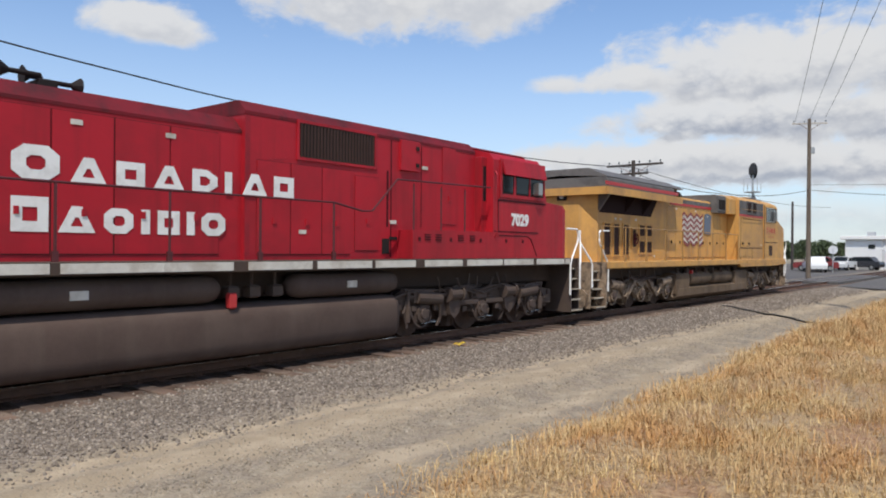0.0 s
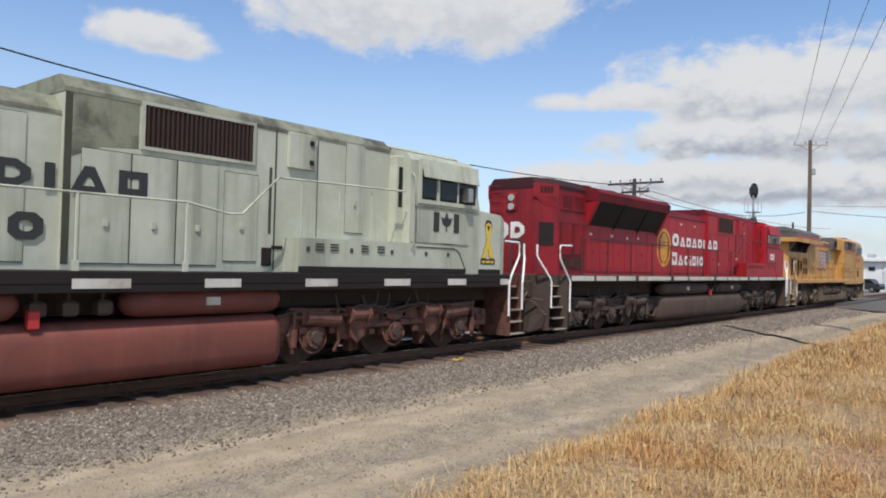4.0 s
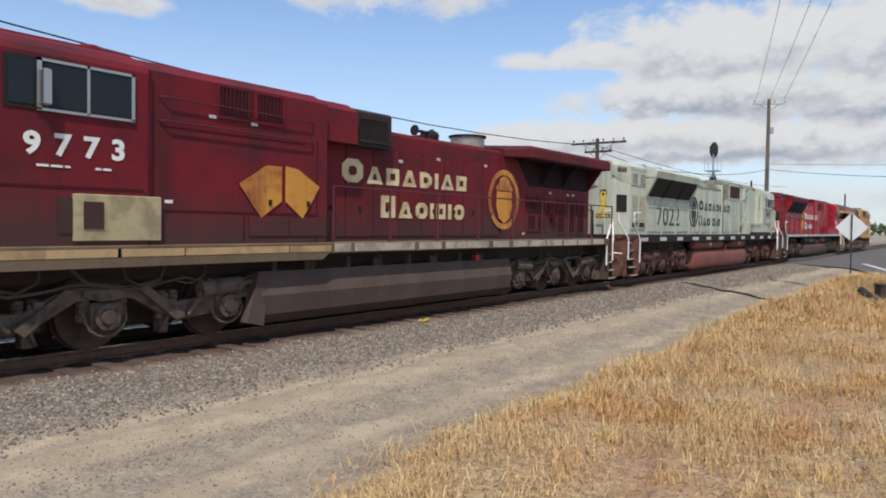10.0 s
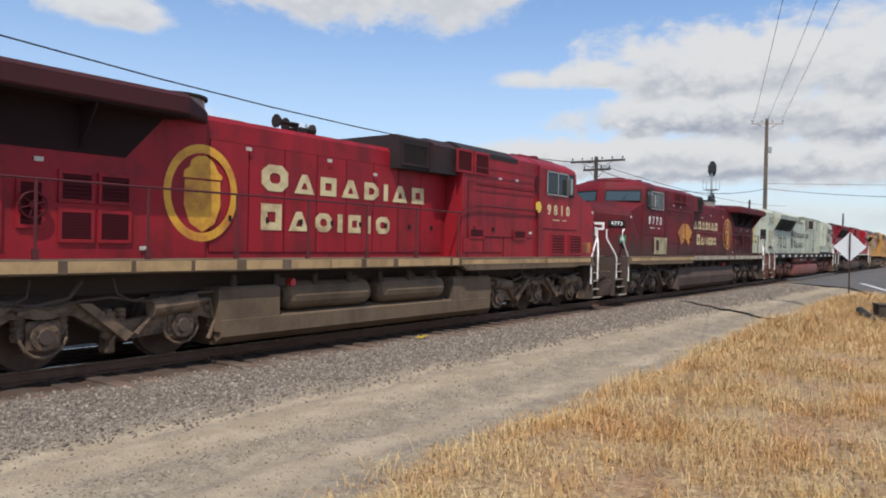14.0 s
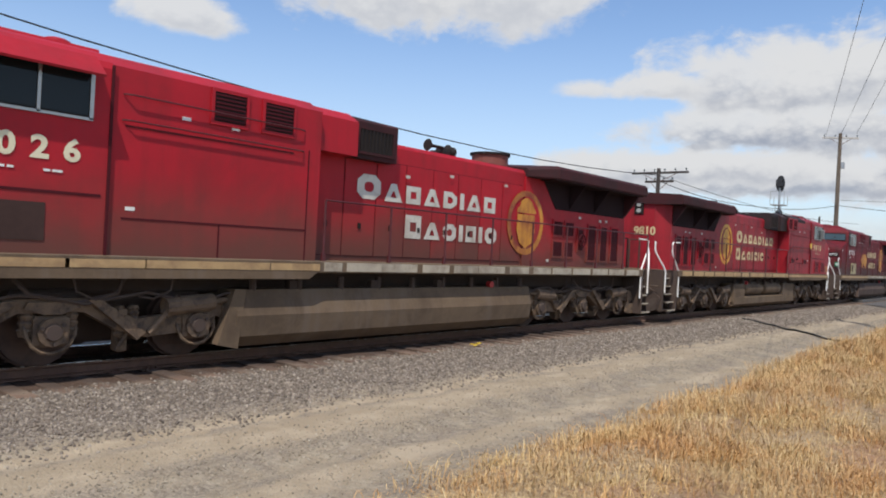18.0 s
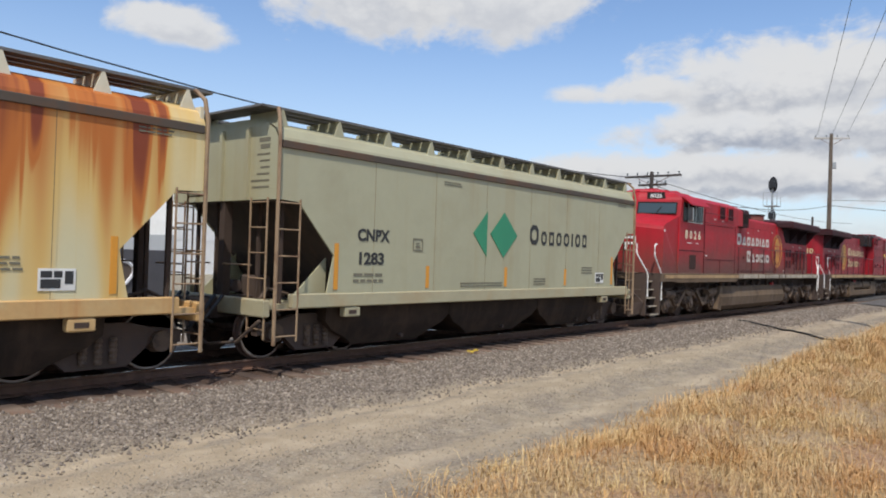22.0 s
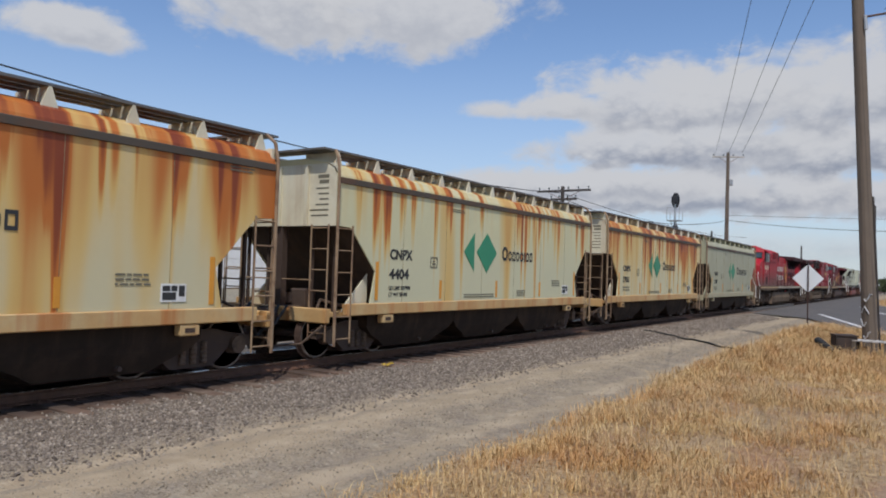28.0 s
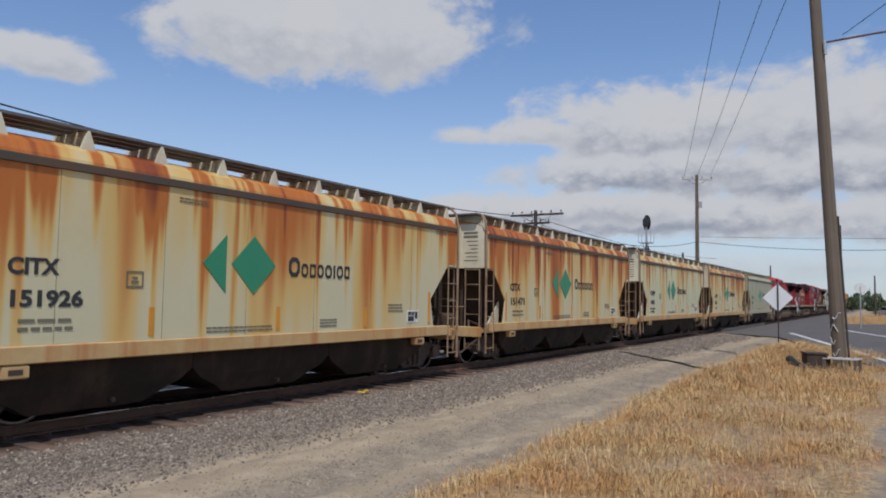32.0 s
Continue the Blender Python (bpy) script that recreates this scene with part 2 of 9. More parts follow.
M["louvre"] = surface("dark_red_louvre", (0.07, 0.010, 0.014), 0.6, spec=0.12, var=0.4)
M["grille_brown"] = surface("rusty_brown_grille", (0.06, 0.035, 0.03), 0.75, spec=0.12, var=0.4)
M["tank"] = surface("black_tank_paint", (0.088, 0.060, 0.049), 0.85, spec=0.15, var=0.3, dirt=(0.125, 0.092, 0.074), dirt_amt=0.45, dirt_scale=1.1, streak=(0.13, 0.10, 0.08), streak_amt=0.3)
M["tank_brown"] = surface("dusty_brown_tank_paint", (0.155, 0.108, 0.070), 0.85, spec=0.15, var=0.3, dirt=(0.07, 0.048, 0.034), dirt_amt=0.6, dirt_scale=1.1, streak=(0.18, 0.14, 0.11), streak_amt=0.4)
M["rust_red"] = surface("red_oxide_paint", (0.20, 0.055, 0.038), 0.7, var=0.28, dirt=(0.10, 0.035, 0.028), dirt_amt=0.6, dirt_scale=1.2, streak=(0.28, 0.10, 0.07), streak_amt=0.35)
M["truck_brown"] = surface("dusty_brown_cast_steel", (0.30, 0.215, 0.14), 0.85, var=0.4, dirt=(0.06, 0.04, 0.03), dirt_amt=0.9, dirt_scale=4.5, bump=0.6, bump_scale=24)
M["truck_red"] = surface("rusty_red_cast_steel", (0.16, 0.064, 0.043), 0.85, var=0.4, dirt=(0.05, 0.028, 0.022), dirt_amt=0.9, dirt_scale=4.5, bump=0.6, bump_scale=24)
M["truck_dark"] = surface("oily_black_cast_steel", (0.070, 0.046, 0.036), 0.8, var=0.4, dirt=(0.095, 0.066, 0.044), dirt_amt=0.5, dirt_scale=3.0, bump=0.3)
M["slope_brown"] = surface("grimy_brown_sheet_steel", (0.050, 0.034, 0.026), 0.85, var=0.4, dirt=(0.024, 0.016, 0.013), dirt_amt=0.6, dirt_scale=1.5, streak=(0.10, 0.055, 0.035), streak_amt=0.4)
M["under"] = surface("underframe_black", (0.060, 0.038, 0.028), 0.9, var=0.4, dirt=(0.050, 0.031, 0.021), dirt_amt=0.6, dirt_scale=2.5)
# darker than the underframe: the side sill's shade is put into this colour
M["bay_black"] = surface("grimy_black_bay_paint", (0.030, 0.021, 0.016), 0.85, spec=0.2, var=0.4, dirt=(0.065, 0.042, 0.028), dirt_amt=0.6, dirt_scale=1.6, streak=(0.09, 0.055, 0.035), streak_amt=0.4)
M["wheel"] = surface("wheel_steel", (0.085, 0.050, 0.036), 0.8, var=0.35, dirt=(0.03, 0.02, 0.016), dirt_amt=0.6, dirt_scale=4.0)
M["tread"] = surface("worn_wheel_rim", (0.30, 0.26, 0.23), 0.45, metal=0.6, var=0.3, dirt=(0.07, 0.045, 0.034), dirt_amt=0.8, dirt_scale=3.0, bump=0)
M["white"] = surface("white_paint", (0.78, 0.77, 0.73), 0.5, var=0.1, dirt=(0.45, 0.42, 0.36), dirt_amt=0.4, dirt_scale=3.0, bump=0.03)
M["cream"] = surface("flaking_cream_paint", (0.66, 0.54, 0.30), 0.6, var=0.25, dirt=(0.25, 0.12, 0.06), dirt_amt=0.6, dirt_scale=3.0)
M["cream_clean"] = surface("faded_cream_paint", (0.72, 0.65, 0.46), 0.6, var=0.15, dirt=(0.45, 0.33, 0.2), dirt_amt=0.4, dirt_scale=3.0)
M["stripe"] = surface("dirty_white_stripe", (0.60, 0.57, 0.50), 0.6, var=0.2, dirt=(0.28, 0.22, 0.16), dirt_amt=0.6, dirt_scale=2.0)
M["stripe_dirty"] = surface("grimy_cream_stripe", (0.44, 0.38, 0.29), 0.7, var=0.25, dirt=(0.16, 0.115, 0.08), dirt_amt=0.75, dirt_scale=1.8)
M["cover_khaki"] = surface("grimy_khaki_paint", (0.40, 0.335, 0.185), 0.7, var=0.25, dirt=(0.19, 0.14, 0.08), dirt_amt=0.7, dirt_scale=2.2)
M["stripe_tan"] = surface("dirty_tan_stripe", (0.46, 0.30, 0.14), 0.6, var=0.25, dirt=(0.20, 0.11, 0.06), dirt_amt=0.6, dirt_scale=2.0)
M["gold"] = surface("golden_emblem_paint", (0.70, 0.36, 0.035), 0.5, var=0.3, dirt=(0.34, 0.09, 0.025), dirt_amt=0.75, dirt_scale=1.6)
M["gold_worn"] = surface("worn_golden_emblem_paint", (0.58, 0.25, 0.03), 0.55, var=0.3, dirt=(0.20, 0.025, 0.018), dirt_amt=0.95, dirt_scale=1.1, streak=(0.16, 0.015, 0.015), streak_amt=0.6)
M["dull_maroon"] = surface("sun_bleached_dark_red_paint", (0.11, 0.011, 0.015), 0.7, spec=0.25, var=0.35, grain=8, dirt=(0.04, 0.012, 0.013), dirt_amt=0.7, dirt_scale=0.9)
M["truck_mid"] = surface("dirt_caked_cast_steel", (0.17, 0.110, 0.067), 0.85, var=0.4, dirt=(0.05, 0.034, 0.026), dirt_amt=0.9, dirt_scale=4.5, bump=0.6, bump_scale=24)
M["truck_umber"] = surface("grimy_brown_cast_steel", (0.13, 0.088, 0.060), 0.85, var=0.4, dirt=(0.04, 0.028, 0.022), dirt_amt=0.9, dirt_scale=4.5, bump=0.6, bump_scale=24)
M["gold_clean"] = surface("bright_yellow_decal", (0.74, 0.50, 0.05), 0.5, var=0.1, bump=0)
M["ink"] = surface("black_lettering", (0.03, 0.03, 0.03), 0.6, var=0.2, bump=0)
M["green"] = surface("green_emblem_paint", (0.03, 0.24, 0.12), 0.5, var=0.15, bump=0.02)
M["blue"] = surface("blue_emblem_paint", (0.10, 0.13, 0.18), 0.5, var=0.15, bump=0.02)
M["orange"] = surface("orange_marking", (0.65, 0.28, 0.03), 0.5, var=0.2)
M["rail_white"] = surface("white_handrail_paint", (0.82, 0.80, 0.76), 0.45, var=0.08, bump=0)
M["red_rail"] = surface("dark_red_handrail", (0.085, 0.013, 0.015), 0.5, var=0.2, bump=0)
M["yellow_rail"] = surface("dull_yellow_handrail", (0.34, 0.19, 0.06), 0.5, var=0.2, bump=0)
M["glass"] = glass("tinted_window_glass", (0.014, 0.018, 0.020), spec=0.24)
M["glass_blue"] = glass("windscreen_glass", (0.05, 0.075, 0.085))
M["lens"] = glass("headlamp_lens", (0.38, 0.38, 0.36), 0.1)
M["chrome"] = surface("worn_steel", (0.45, 0.43, 0.40), 0.35, metal=0.9, var=0.2)
M["hose"] = surface("black_rubber", (0.02, 0.02, 0.02), 0.6, var=0.2)

# ---- mesh helpers ----
def ring_faces(bm, rings, closed=True, caps=True):
    rows = [[bm.verts.new(p) for p in r] for r in rings]
    n = len(rows[0])
    for a, b in zip(rows, rows[1:]):
        for i in range(n if closed else n - 1):
            j = (i + 1) % n
            bm.faces.new((a[i], a[j], b[j], b[i]))
    if caps and closed:
        bm.faces.new(list(reversed(rows[0])))
        bm.faces.new(rows[-1])
    return rows


def box(bm, x0, x1, y0, y1, z0, z1, b=0.0):
    """A block; b: chamfer of its long edges along z or x."""
    if b <= 0:
        ring_faces(bm, [[(x0, y0, z), (x1, y0, z), (x1, y1, z), (x0, y1, z)] for z in (z0, z1)])
        return
    def rect(z, k):
        return [(x0 + k, y0 + k, z), (x1 - k, y0 + k, z), (x1 - k, y1 - k, z), (x0 + k, y1 - k, z)]
    ring_faces(bm, [rect(z0, b), rect(z0 + b, 0), rect(z1 - b, 0), rect(z1, b)])


def prism_x(bm, prof, x0, x1, taper=None):
    """A profile in (y, z) swept along x; taper: a second profile at x1."""
    ring_faces(bm, [[(x0, y, z) for y, z in prof], [(x1, y, z) for y, z in (taper or prof)]])


def rod(bm, p, q, r, n=8, r2=None):
    p, q = Vector(p), Vector(q)
    m = (q - p).to_track_quat("Z", "Y").to_matrix()
    rings = []
    for c, rr in ((p, r), (q, r if r2 is None else r2)):
        rings.append([c + m @ Vector((rr * math.cos(2 * math.pi * i / n), rr * math.sin(2 * math.pi * i / n), 0)) for i in range(n)])
    ring_faces(bm, rings)


def pipe(bm, pts, r, n=6):
    """A bent pipe through the points."""
    pts = [Vector(p) for p in pts]
    rings = []
    for i, p in enumerate(pts):
        a, b = pts[max(i - 1, 0)], pts[min(i + 1, len(pts) - 1)]
        m = (b - a).to_track_quat("Z", "Y").to_matrix()
        rings.append([p + m @ Vector((r * math.cos(2 * math.pi * k / n), r * math.sin(2 * math.pi * k / n), 0)) for k in range(n)])
    ring_faces(bm, rings)


def disc_stack(bm, axis_y, x, z, steps, n=20):
    """A turned body about an axis along y; steps: (y offset, radius)."""
    ring_faces(bm, [[(x + r * math.cos(2 * math.pi * i / n), axis_y + y, z + r * math.sin(2 * math.pi * i / n)) for i in range(n)] for y, r in steps])


def turned_z(bm, x, y, steps, n=14):
    ring_faces(bm, [[(x + r * math.cos(2 * math.pi * i / n), y + r * math.sin(2 * math.pi * i / n), z) for i in range(n)] for z, r in steps])


def finish(bm, smooth=False):
    bmesh.ops.recalc_face_normals(bm, faces=bm.faces)
    me = bpy.data.meshes.new("mesh")
    bm.to_mesh(me)
    bm.free()
    if smooth:
        me.polygons.foreach_set("use_smooth", [True] * len(me.polygons))
    return me


def part(name, bm, material, parent, label="", smooth=False, at=None):
    """Links a bmesh as one mesh object under a thing or a part."""
    me = finish(bm, smooth)
    me.name = name
    me.materials.append(M[material] if isinstance(material, str) else material)
    ob = new(name, me)
    ob.parent = parent
    if at is not None:
        ob.matrix_basis = at
    if label:
        tagged(ob, label)
    return ob


def again(ob, parent=None, at=None):
    """Another object on the same mesh."""
    c = new(ob.name.split(".")[0], ob.data)
    c.parent = parent or ob.parent
    c.matrix_basis = at if at is not None else ob.matrix_basis.copy()
    return c


def thing(name, label, category, m=None, group="", kind=""):
    e = new(name)
    e.empty_display_size = 0.2
    if m is not None:
        e.matrix_basis = m
    return tagged(e, label, category, group, kind)


def B():
    return bmesh.new()


def lettering(name, text, height, material, parent, x, y, z, side, bold=0.02, squeeze=1.0, label="", align="CENTER"):
    """Characters in the built-in font, upright on a side wall. side -1: read from -y, +1: read from +y. x: centre."""
    cu = bpy.data.curves.new("lettering", "FONT")
    cu.body, cu.size, cu.offset, cu.extrude, cu.align_x, cu.resolution_u = text, height / 0.70, bold, 0.003, align, 3
    tmp = bpy.data.objects.new("tmp", cu)
    me = bpy.data.meshes.new_from_object(tmp)
    bpy.data.objects.remove(tmp)
    bpy.data.curves.remove(cu)
    me.materials.clear()
    me.materials.append(M[material])
    me.name = name
    ob = new(name, me)
    ob.parent = parent
    ob.matrix_basis = pose(x, y, z, 90, 0, 0 if side < 0 else 180) @ Matrix.Diagonal((squeeze, 1, 1, 1))
    if label:
        tagged(ob, label)
    return ob


# Trade names are shown as rows of plain filled shapes, one for each character.
SHAPES = {"o": [(0.25, 0), (0.75, 0), (1, 0.25), (1, 0.75), (0.75, 1), (0.25, 1), (0, 0.75), (0, 0.25)], "t": [(0, 0), (1, 0), (0.64, 1), (0.36, 1)],
          "r": [(0, 0), (1, 0), (1, 1), (0, 1)], "d": [(0, 0), (0.6, 0), (1, 0.3), (1, 0.7), (0.6, 1), (0, 1)]}


def name_blocks(row, h, hc, material, parent, x, y, z, side, length, step=None, hollow=0.40):
    """row: shape and width of each character. x: where the row begins for a reader; length: of the whole row."""
    total = sum(w * (hc if i == 0 else h) for i, (k, w) in enumerate(row))
    gap = (length - total) / (len(row) - 1)
    cx, d = 0.0, 1 if side < 0 else -1
    for i, (k, w) in enumerate(row):
        hh = hc if i == 0 else h
        ww = w * hh
        bm = B()
        pts = SHAPES[k]
        if w < 0.5:
            ring_faces(bm, [[(px * ww, yy, pz * hh) for px, pz in pts] for yy in (0.0, -0.004)])
        else:
            # an open frame of even thickness
            cm = (0.5, 0.36) if k == "t" else (0.5, 0.5)
            q = hollow - 0.06 if k == "t" else hollow
            inner = [(cm[0] + (px - cm[0]) * q, cm[1] + (pz - cm[1]) * q) for px, pz in pts]
            ring_faces(bm, [[(px * ww, yy, pz * hh) for px, pz in ps] for ps, yy in ((pts, 0.0), (pts, -0.004), (inner, -0.004), (inner, 0.0))], caps=False)
        part("name_block", bm, material, parent, at=pose(x + d * cx, step[1] if step and x + cx + ww > step[0] else y, z, 0, 0, 0 if side < 0 else 180))
        cx += ww + gap


def oval_badge(parent, x, y, z, side, w, h, outer, inner, label):
    """An oval emblem: a ring, a shield and a plain humped shape above it."""
    n = 36
    bm = B()
    prev = [[(k * w * math.cos(2 * math.pi * i / n), yy, k * h * math.sin(2 * math.pi * i / n)) for i in range(n)] for k, yy in ((1.0, 0.0), (1.0, -0.005), (0.82, -0.005), (0.82, 0.0))]
    ring_faces(bm, prev, caps=False)
    e = part("emblem", bm, outer, parent, label, at=pose(x, y, z, 0, 0, 0 if side < 0 else 180))
    for nm, pts in (("shield", ((-0.46, 0.26), (0.50, 0.26), (0.52, -0.25), (0.36, -0.62), (0.02, -0.80), (-0.32, -0.62), (-0.48, -0.25))),
                    ("crest", ((-0.50, 0.30), (-0.48, 0.44), (-0.34, 0.52), (-0.30, 0.66), (-0.12, 0.76), (0.10, 0.77), (0.30, 0.66), (0.44, 0.46), (0.56, 0.38), (0.54, 0.30)))):
        bm = B()
        ring_faces(bm, [[(px * w, yy, pz * h) for px, pz in pts] for yy in (0.0, -0.005)])
        part(nm, bm, inner, e)
    return e

# ---- ground: ballast shoulder, dirt road, dry verge, asphalt crossing; one sheet to the horizon ----
def verge(x, y):
    """0 on the dirt road, 1 on the grass."""
    edge = 3.95 + min(max((x - 4) * 0.022, -0.5), 0.6) + 0.12 * math.sin(x * 0.45) + 0.10 * math.sin(x * 1.33 + 1.0) - max(0.0, 6.0 - x) * 0.12
    return min(max((edge + 0.40 - y) / 1.2, 0.0), 1.0)


def ground_z(x, y):
    z = 0.0
    # ballast shoulder up to the tie ends
    k = min(max((y - 7.4) / 1.7, 0.0), 1.0)
    if y < 15:
        z += 0.05 * k * k * (3 - 2 * k)
        if -1.95 < y - TRACK_Y < 1.5:
            z -= 0.022
    v = verge(x, y)
    if x < 40:
        fade = min(max((40 - x) / 12, 0), 1)
        # the bank dies out towards the paved road
        low = min(max((x - 14.0) / 6.0, 0.0), 1.0) * min(max((3.3 - y) / 1.1, 0.0), 1.0)
        z += 0.30 * v * fade * (1.0 - low) + 0.03 * fade * noise.noise(Vector((x * 0.6, y * 0.6, 0)))
    z += 0.018 * noise.noise(Vector((x * 1.7, y * 1.7, 3))) if x < 60 and -20 < y < 30 else 0
    # wheel ruts in the dirt road
    for c in (5.3, 6.9):
        z -= 0.045 * math.exp(-((y - c - 0.1 * math.sin(x * 0.3)) / 0.28) ** 2)
    return z


def ground_mat():
    m = bpy.data.materials.new("ground_dirt_gravel_grass")
    m.use_nodes = True
    t = m.node_tree
    n, l = nodes_of(t)
    o = n.new("ShaderNodeOutputMaterial")
    b = n.new("ShaderNodeBsdfPrincipled")
    l.new(b.outputs[0], o.inputs[0])
    co = n.new("ShaderNodeTexCoord").outputs["Object"]
    sp = n.new("ShaderNodeSeparateXYZ")
    l.new(co, sp.inputs[0])
    wob = noise_tex(t, co, 0.9, 4, 0.6)
    wob2 = noise_tex(t, co, 3.5, 4, 0.6)
    yy = mth(t, "ADD", sp.outputs[1], mth(t, "ADD", mth(t, "MULTIPLY", mth(t, "SUBTRACT", wob, 0.5), 0.7), mth(t, "MULTIPLY", mth(t, "SUBTRACT", wob2, 0.5), 0.35)))
    fine = noise_tex(t, co, 22, 4, 0.7)
    med = noise_tex(t, co, 5, 5, 0.6)
    vor = n.new("ShaderNodeTexVoronoi")
    vor.inputs["Scale"].default_value = 34
    l.new(co, vor.inputs["Vector"])
    stone = n.new("ShaderNodeValToRGB")
    l.new(vor.outputs["Color"], stone.inputs[0])
    stone.color_ramp.elements[0].color, stone.color_ramp.elements[1].color = (0.125, 0.102, 0.08, 1), (0.315, 0.266, 0.21, 1)
    sc = n.new("ShaderNodeSeparateColor")
    l.new(vor.outputs["Color"], sc.inputs[0])
    l.new(sc.outputs[0], stone.inputs[0])
    dirt = mixc(t, ramp(t, fine, 0.3, 0.7), (0.305, 0.245, 0.165), (0.385, 0.315, 0.22))
    dirt = mixc(t, ramp(t, med, 0.42, 0.66), dirt, (0.41, 0.345, 0.245))
    gravelly = mixc(t, ramp(t, noise_tex(t, co, 1.6, 4, 0.6), 0.38, 0.62, 0.15, 0.72), dirt, stone.outputs[0])
    # smooth pale ruts, gravel between and beside them
    rut = None
    for c, w in ((4.95, 0.22), (6.45, 0.40), (7.12, 0.10)):
        g = ramp(t, mth(t, "ABSOLUTE", mth(t, "SUBTRACT", yy, c)), w * 0.5, w * 1.5, 1.0, 0.0)
        rut = g if rut is None else mth(t, "MAXIMUM", rut, g)
    gravelly = mixc(t, mth(t, "MULTIPLY", ramp(t, noise_tex(t, co, 2.6, 5, 0.7), 0.48, 0.66), 0.55), gravelly, (0.225, 0.183, 0.132))
    smooth = mixc(t, ramp(t, noise_tex(t, co, 1.3, 5, 0.65), 0.42, 0.62), (0.35, 0.280, 0.19), (0.435, 0.352, 0.245))
    road = mixc(t, rut, gravelly, smooth)
    col = mixc(t, ramp(t, yy, 7.2, 7.9), road, stone.outputs[0])
    thatch = mixc(t, ramp(t, noise_tex(t, co, 14, 6, 0.75), 0.38, 0.62), (0.24, 0.155, 0.085), (0.52, 0.385, 0.21))
    thatch = mixc(t, ramp(t, med, 0.48, 0.66, 0.0, 0.6), thatch, (0.30, 0.225, 0.15))
    thatch = mixc(t, mth(t, "MULTIPLY", ramp(t, noise_tex(t, co, 1.2, 4, 0.65), 0.46, 0.62), 0.65), thatch, (0.33, 0.185, 0.11))
    col = mixc(t, ramp(t, yy, 3.5, 4.0, 1.0, 0.0), col, thatch)
    # bare trodden dirt between the verge and the paved road
    col = mixc(t, ramp(t, yy, 0.0, 0.35, 1.0, 0.0), col, mixc(t, ramp(t, med, 0.35, 0.65), (0.19, 0.16, 0.125), (0.30, 0.25, 0.19)))
    # greasy bed along the rails, with the train's shade put into its colour
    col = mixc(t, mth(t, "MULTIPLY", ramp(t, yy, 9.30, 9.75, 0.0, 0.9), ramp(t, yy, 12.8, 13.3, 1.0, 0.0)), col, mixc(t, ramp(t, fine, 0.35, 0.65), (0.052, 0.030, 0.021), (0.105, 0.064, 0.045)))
    far = mixc(t, ramp(t, fine, 0.3, 0.7), (0.22, 0.19, 0.14), (0.34, 0.30, 0.22))
    col = mixc(t, ramp(t, sp.outputs[1], 15.0, 19.0), col, far)
    l.new(col, b.inputs["Base Color"])
    b.inputs["Roughness"].default_value = 0.95
    b.inputs["Specular IOR Level"].default_value = 0.2
    bp = n.new("ShaderNodeBump")
    bp.inputs["Strength"].default_value, bp.inputs["Distance"].default_value = 0.6, 0.03
    l.new(mth(t, "ADD", mth(t, "MULTIPLY", vor.outputs["Distance"], -0.8), fine), bp.inputs["Height"])
    l.new(bp.outputs[0], b.inputs["Normal"])
    return m


M["ground"] = ground_mat()
xs = [-3000, -800, -200, -80] + [-40 + 2 * i for i in range(15)] + [-10 + 0.25 * i for i in range(200)] + [40 + 2 * i for i in range(30)] + [110, 160, 260, 500, 1200, 3000]
ys = [-3000, -800, -200, -60, -30, -15, -8] + [-6 + 0.2 * i for i in range(90)] + [12.0 + 1.0 * i for i in range(20)] + [36, 45, 60, 90, 150, 300, 800, 3000]
verts = [(x, y, ground_z(x, y)) for y in ys for x in xs]
nx = len(xs)
faces = [(j * nx + i, j * nx + i + 1, (j + 1) * nx + i + 1, (j + 1) * nx + i) for j in range(len(ys) - 1) for i in range(nx - 1)]
me = bpy.data.meshes.new("ground")
me.from_pydata(verts, [], faces)
me.polygons.foreach_set("use_smooth", [True] * len(me.polygons))
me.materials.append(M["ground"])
ground = tagged(new("ground", me), "dirt road, gravel and dry verge along the railway", "ground", kind="structure")

# ---- track ----
M["rail"] = surface("rusty_rail_steel", (0.15, 0.078, 0.05), 0.75, metal=0.15, var=0.3, dirt=(0.08, 0.045, 0.032), dirt_amt=0.6, dirt_scale=6)
M["rail_top"] = surface("polished_rail_head", (0.55, 0.54, 0.52), 0.25, metal=1.0, var=0.1, bump=0)
M["tie"] = surface("weathered_timber_tie", (0.15, 0.095, 0.066), 0.9, var=0.4, dirt=(0.24, 0.19, 0.14), dirt_amt=0.6, dirt_scale=3, random_tone=0.5, bump=0.5, bump_scale=12)


def greasy_shade(m, y0, y1):
    """Dark strip along the rails: grease, with the train's shade put into the colour."""
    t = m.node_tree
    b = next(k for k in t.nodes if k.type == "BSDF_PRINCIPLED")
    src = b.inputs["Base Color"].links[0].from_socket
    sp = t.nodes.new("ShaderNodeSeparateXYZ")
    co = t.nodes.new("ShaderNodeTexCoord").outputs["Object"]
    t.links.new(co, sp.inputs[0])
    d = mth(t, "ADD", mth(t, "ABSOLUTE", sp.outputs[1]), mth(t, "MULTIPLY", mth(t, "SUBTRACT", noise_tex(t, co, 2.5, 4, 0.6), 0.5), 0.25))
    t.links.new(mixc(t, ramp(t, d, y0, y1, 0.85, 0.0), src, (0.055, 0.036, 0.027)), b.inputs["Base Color"])


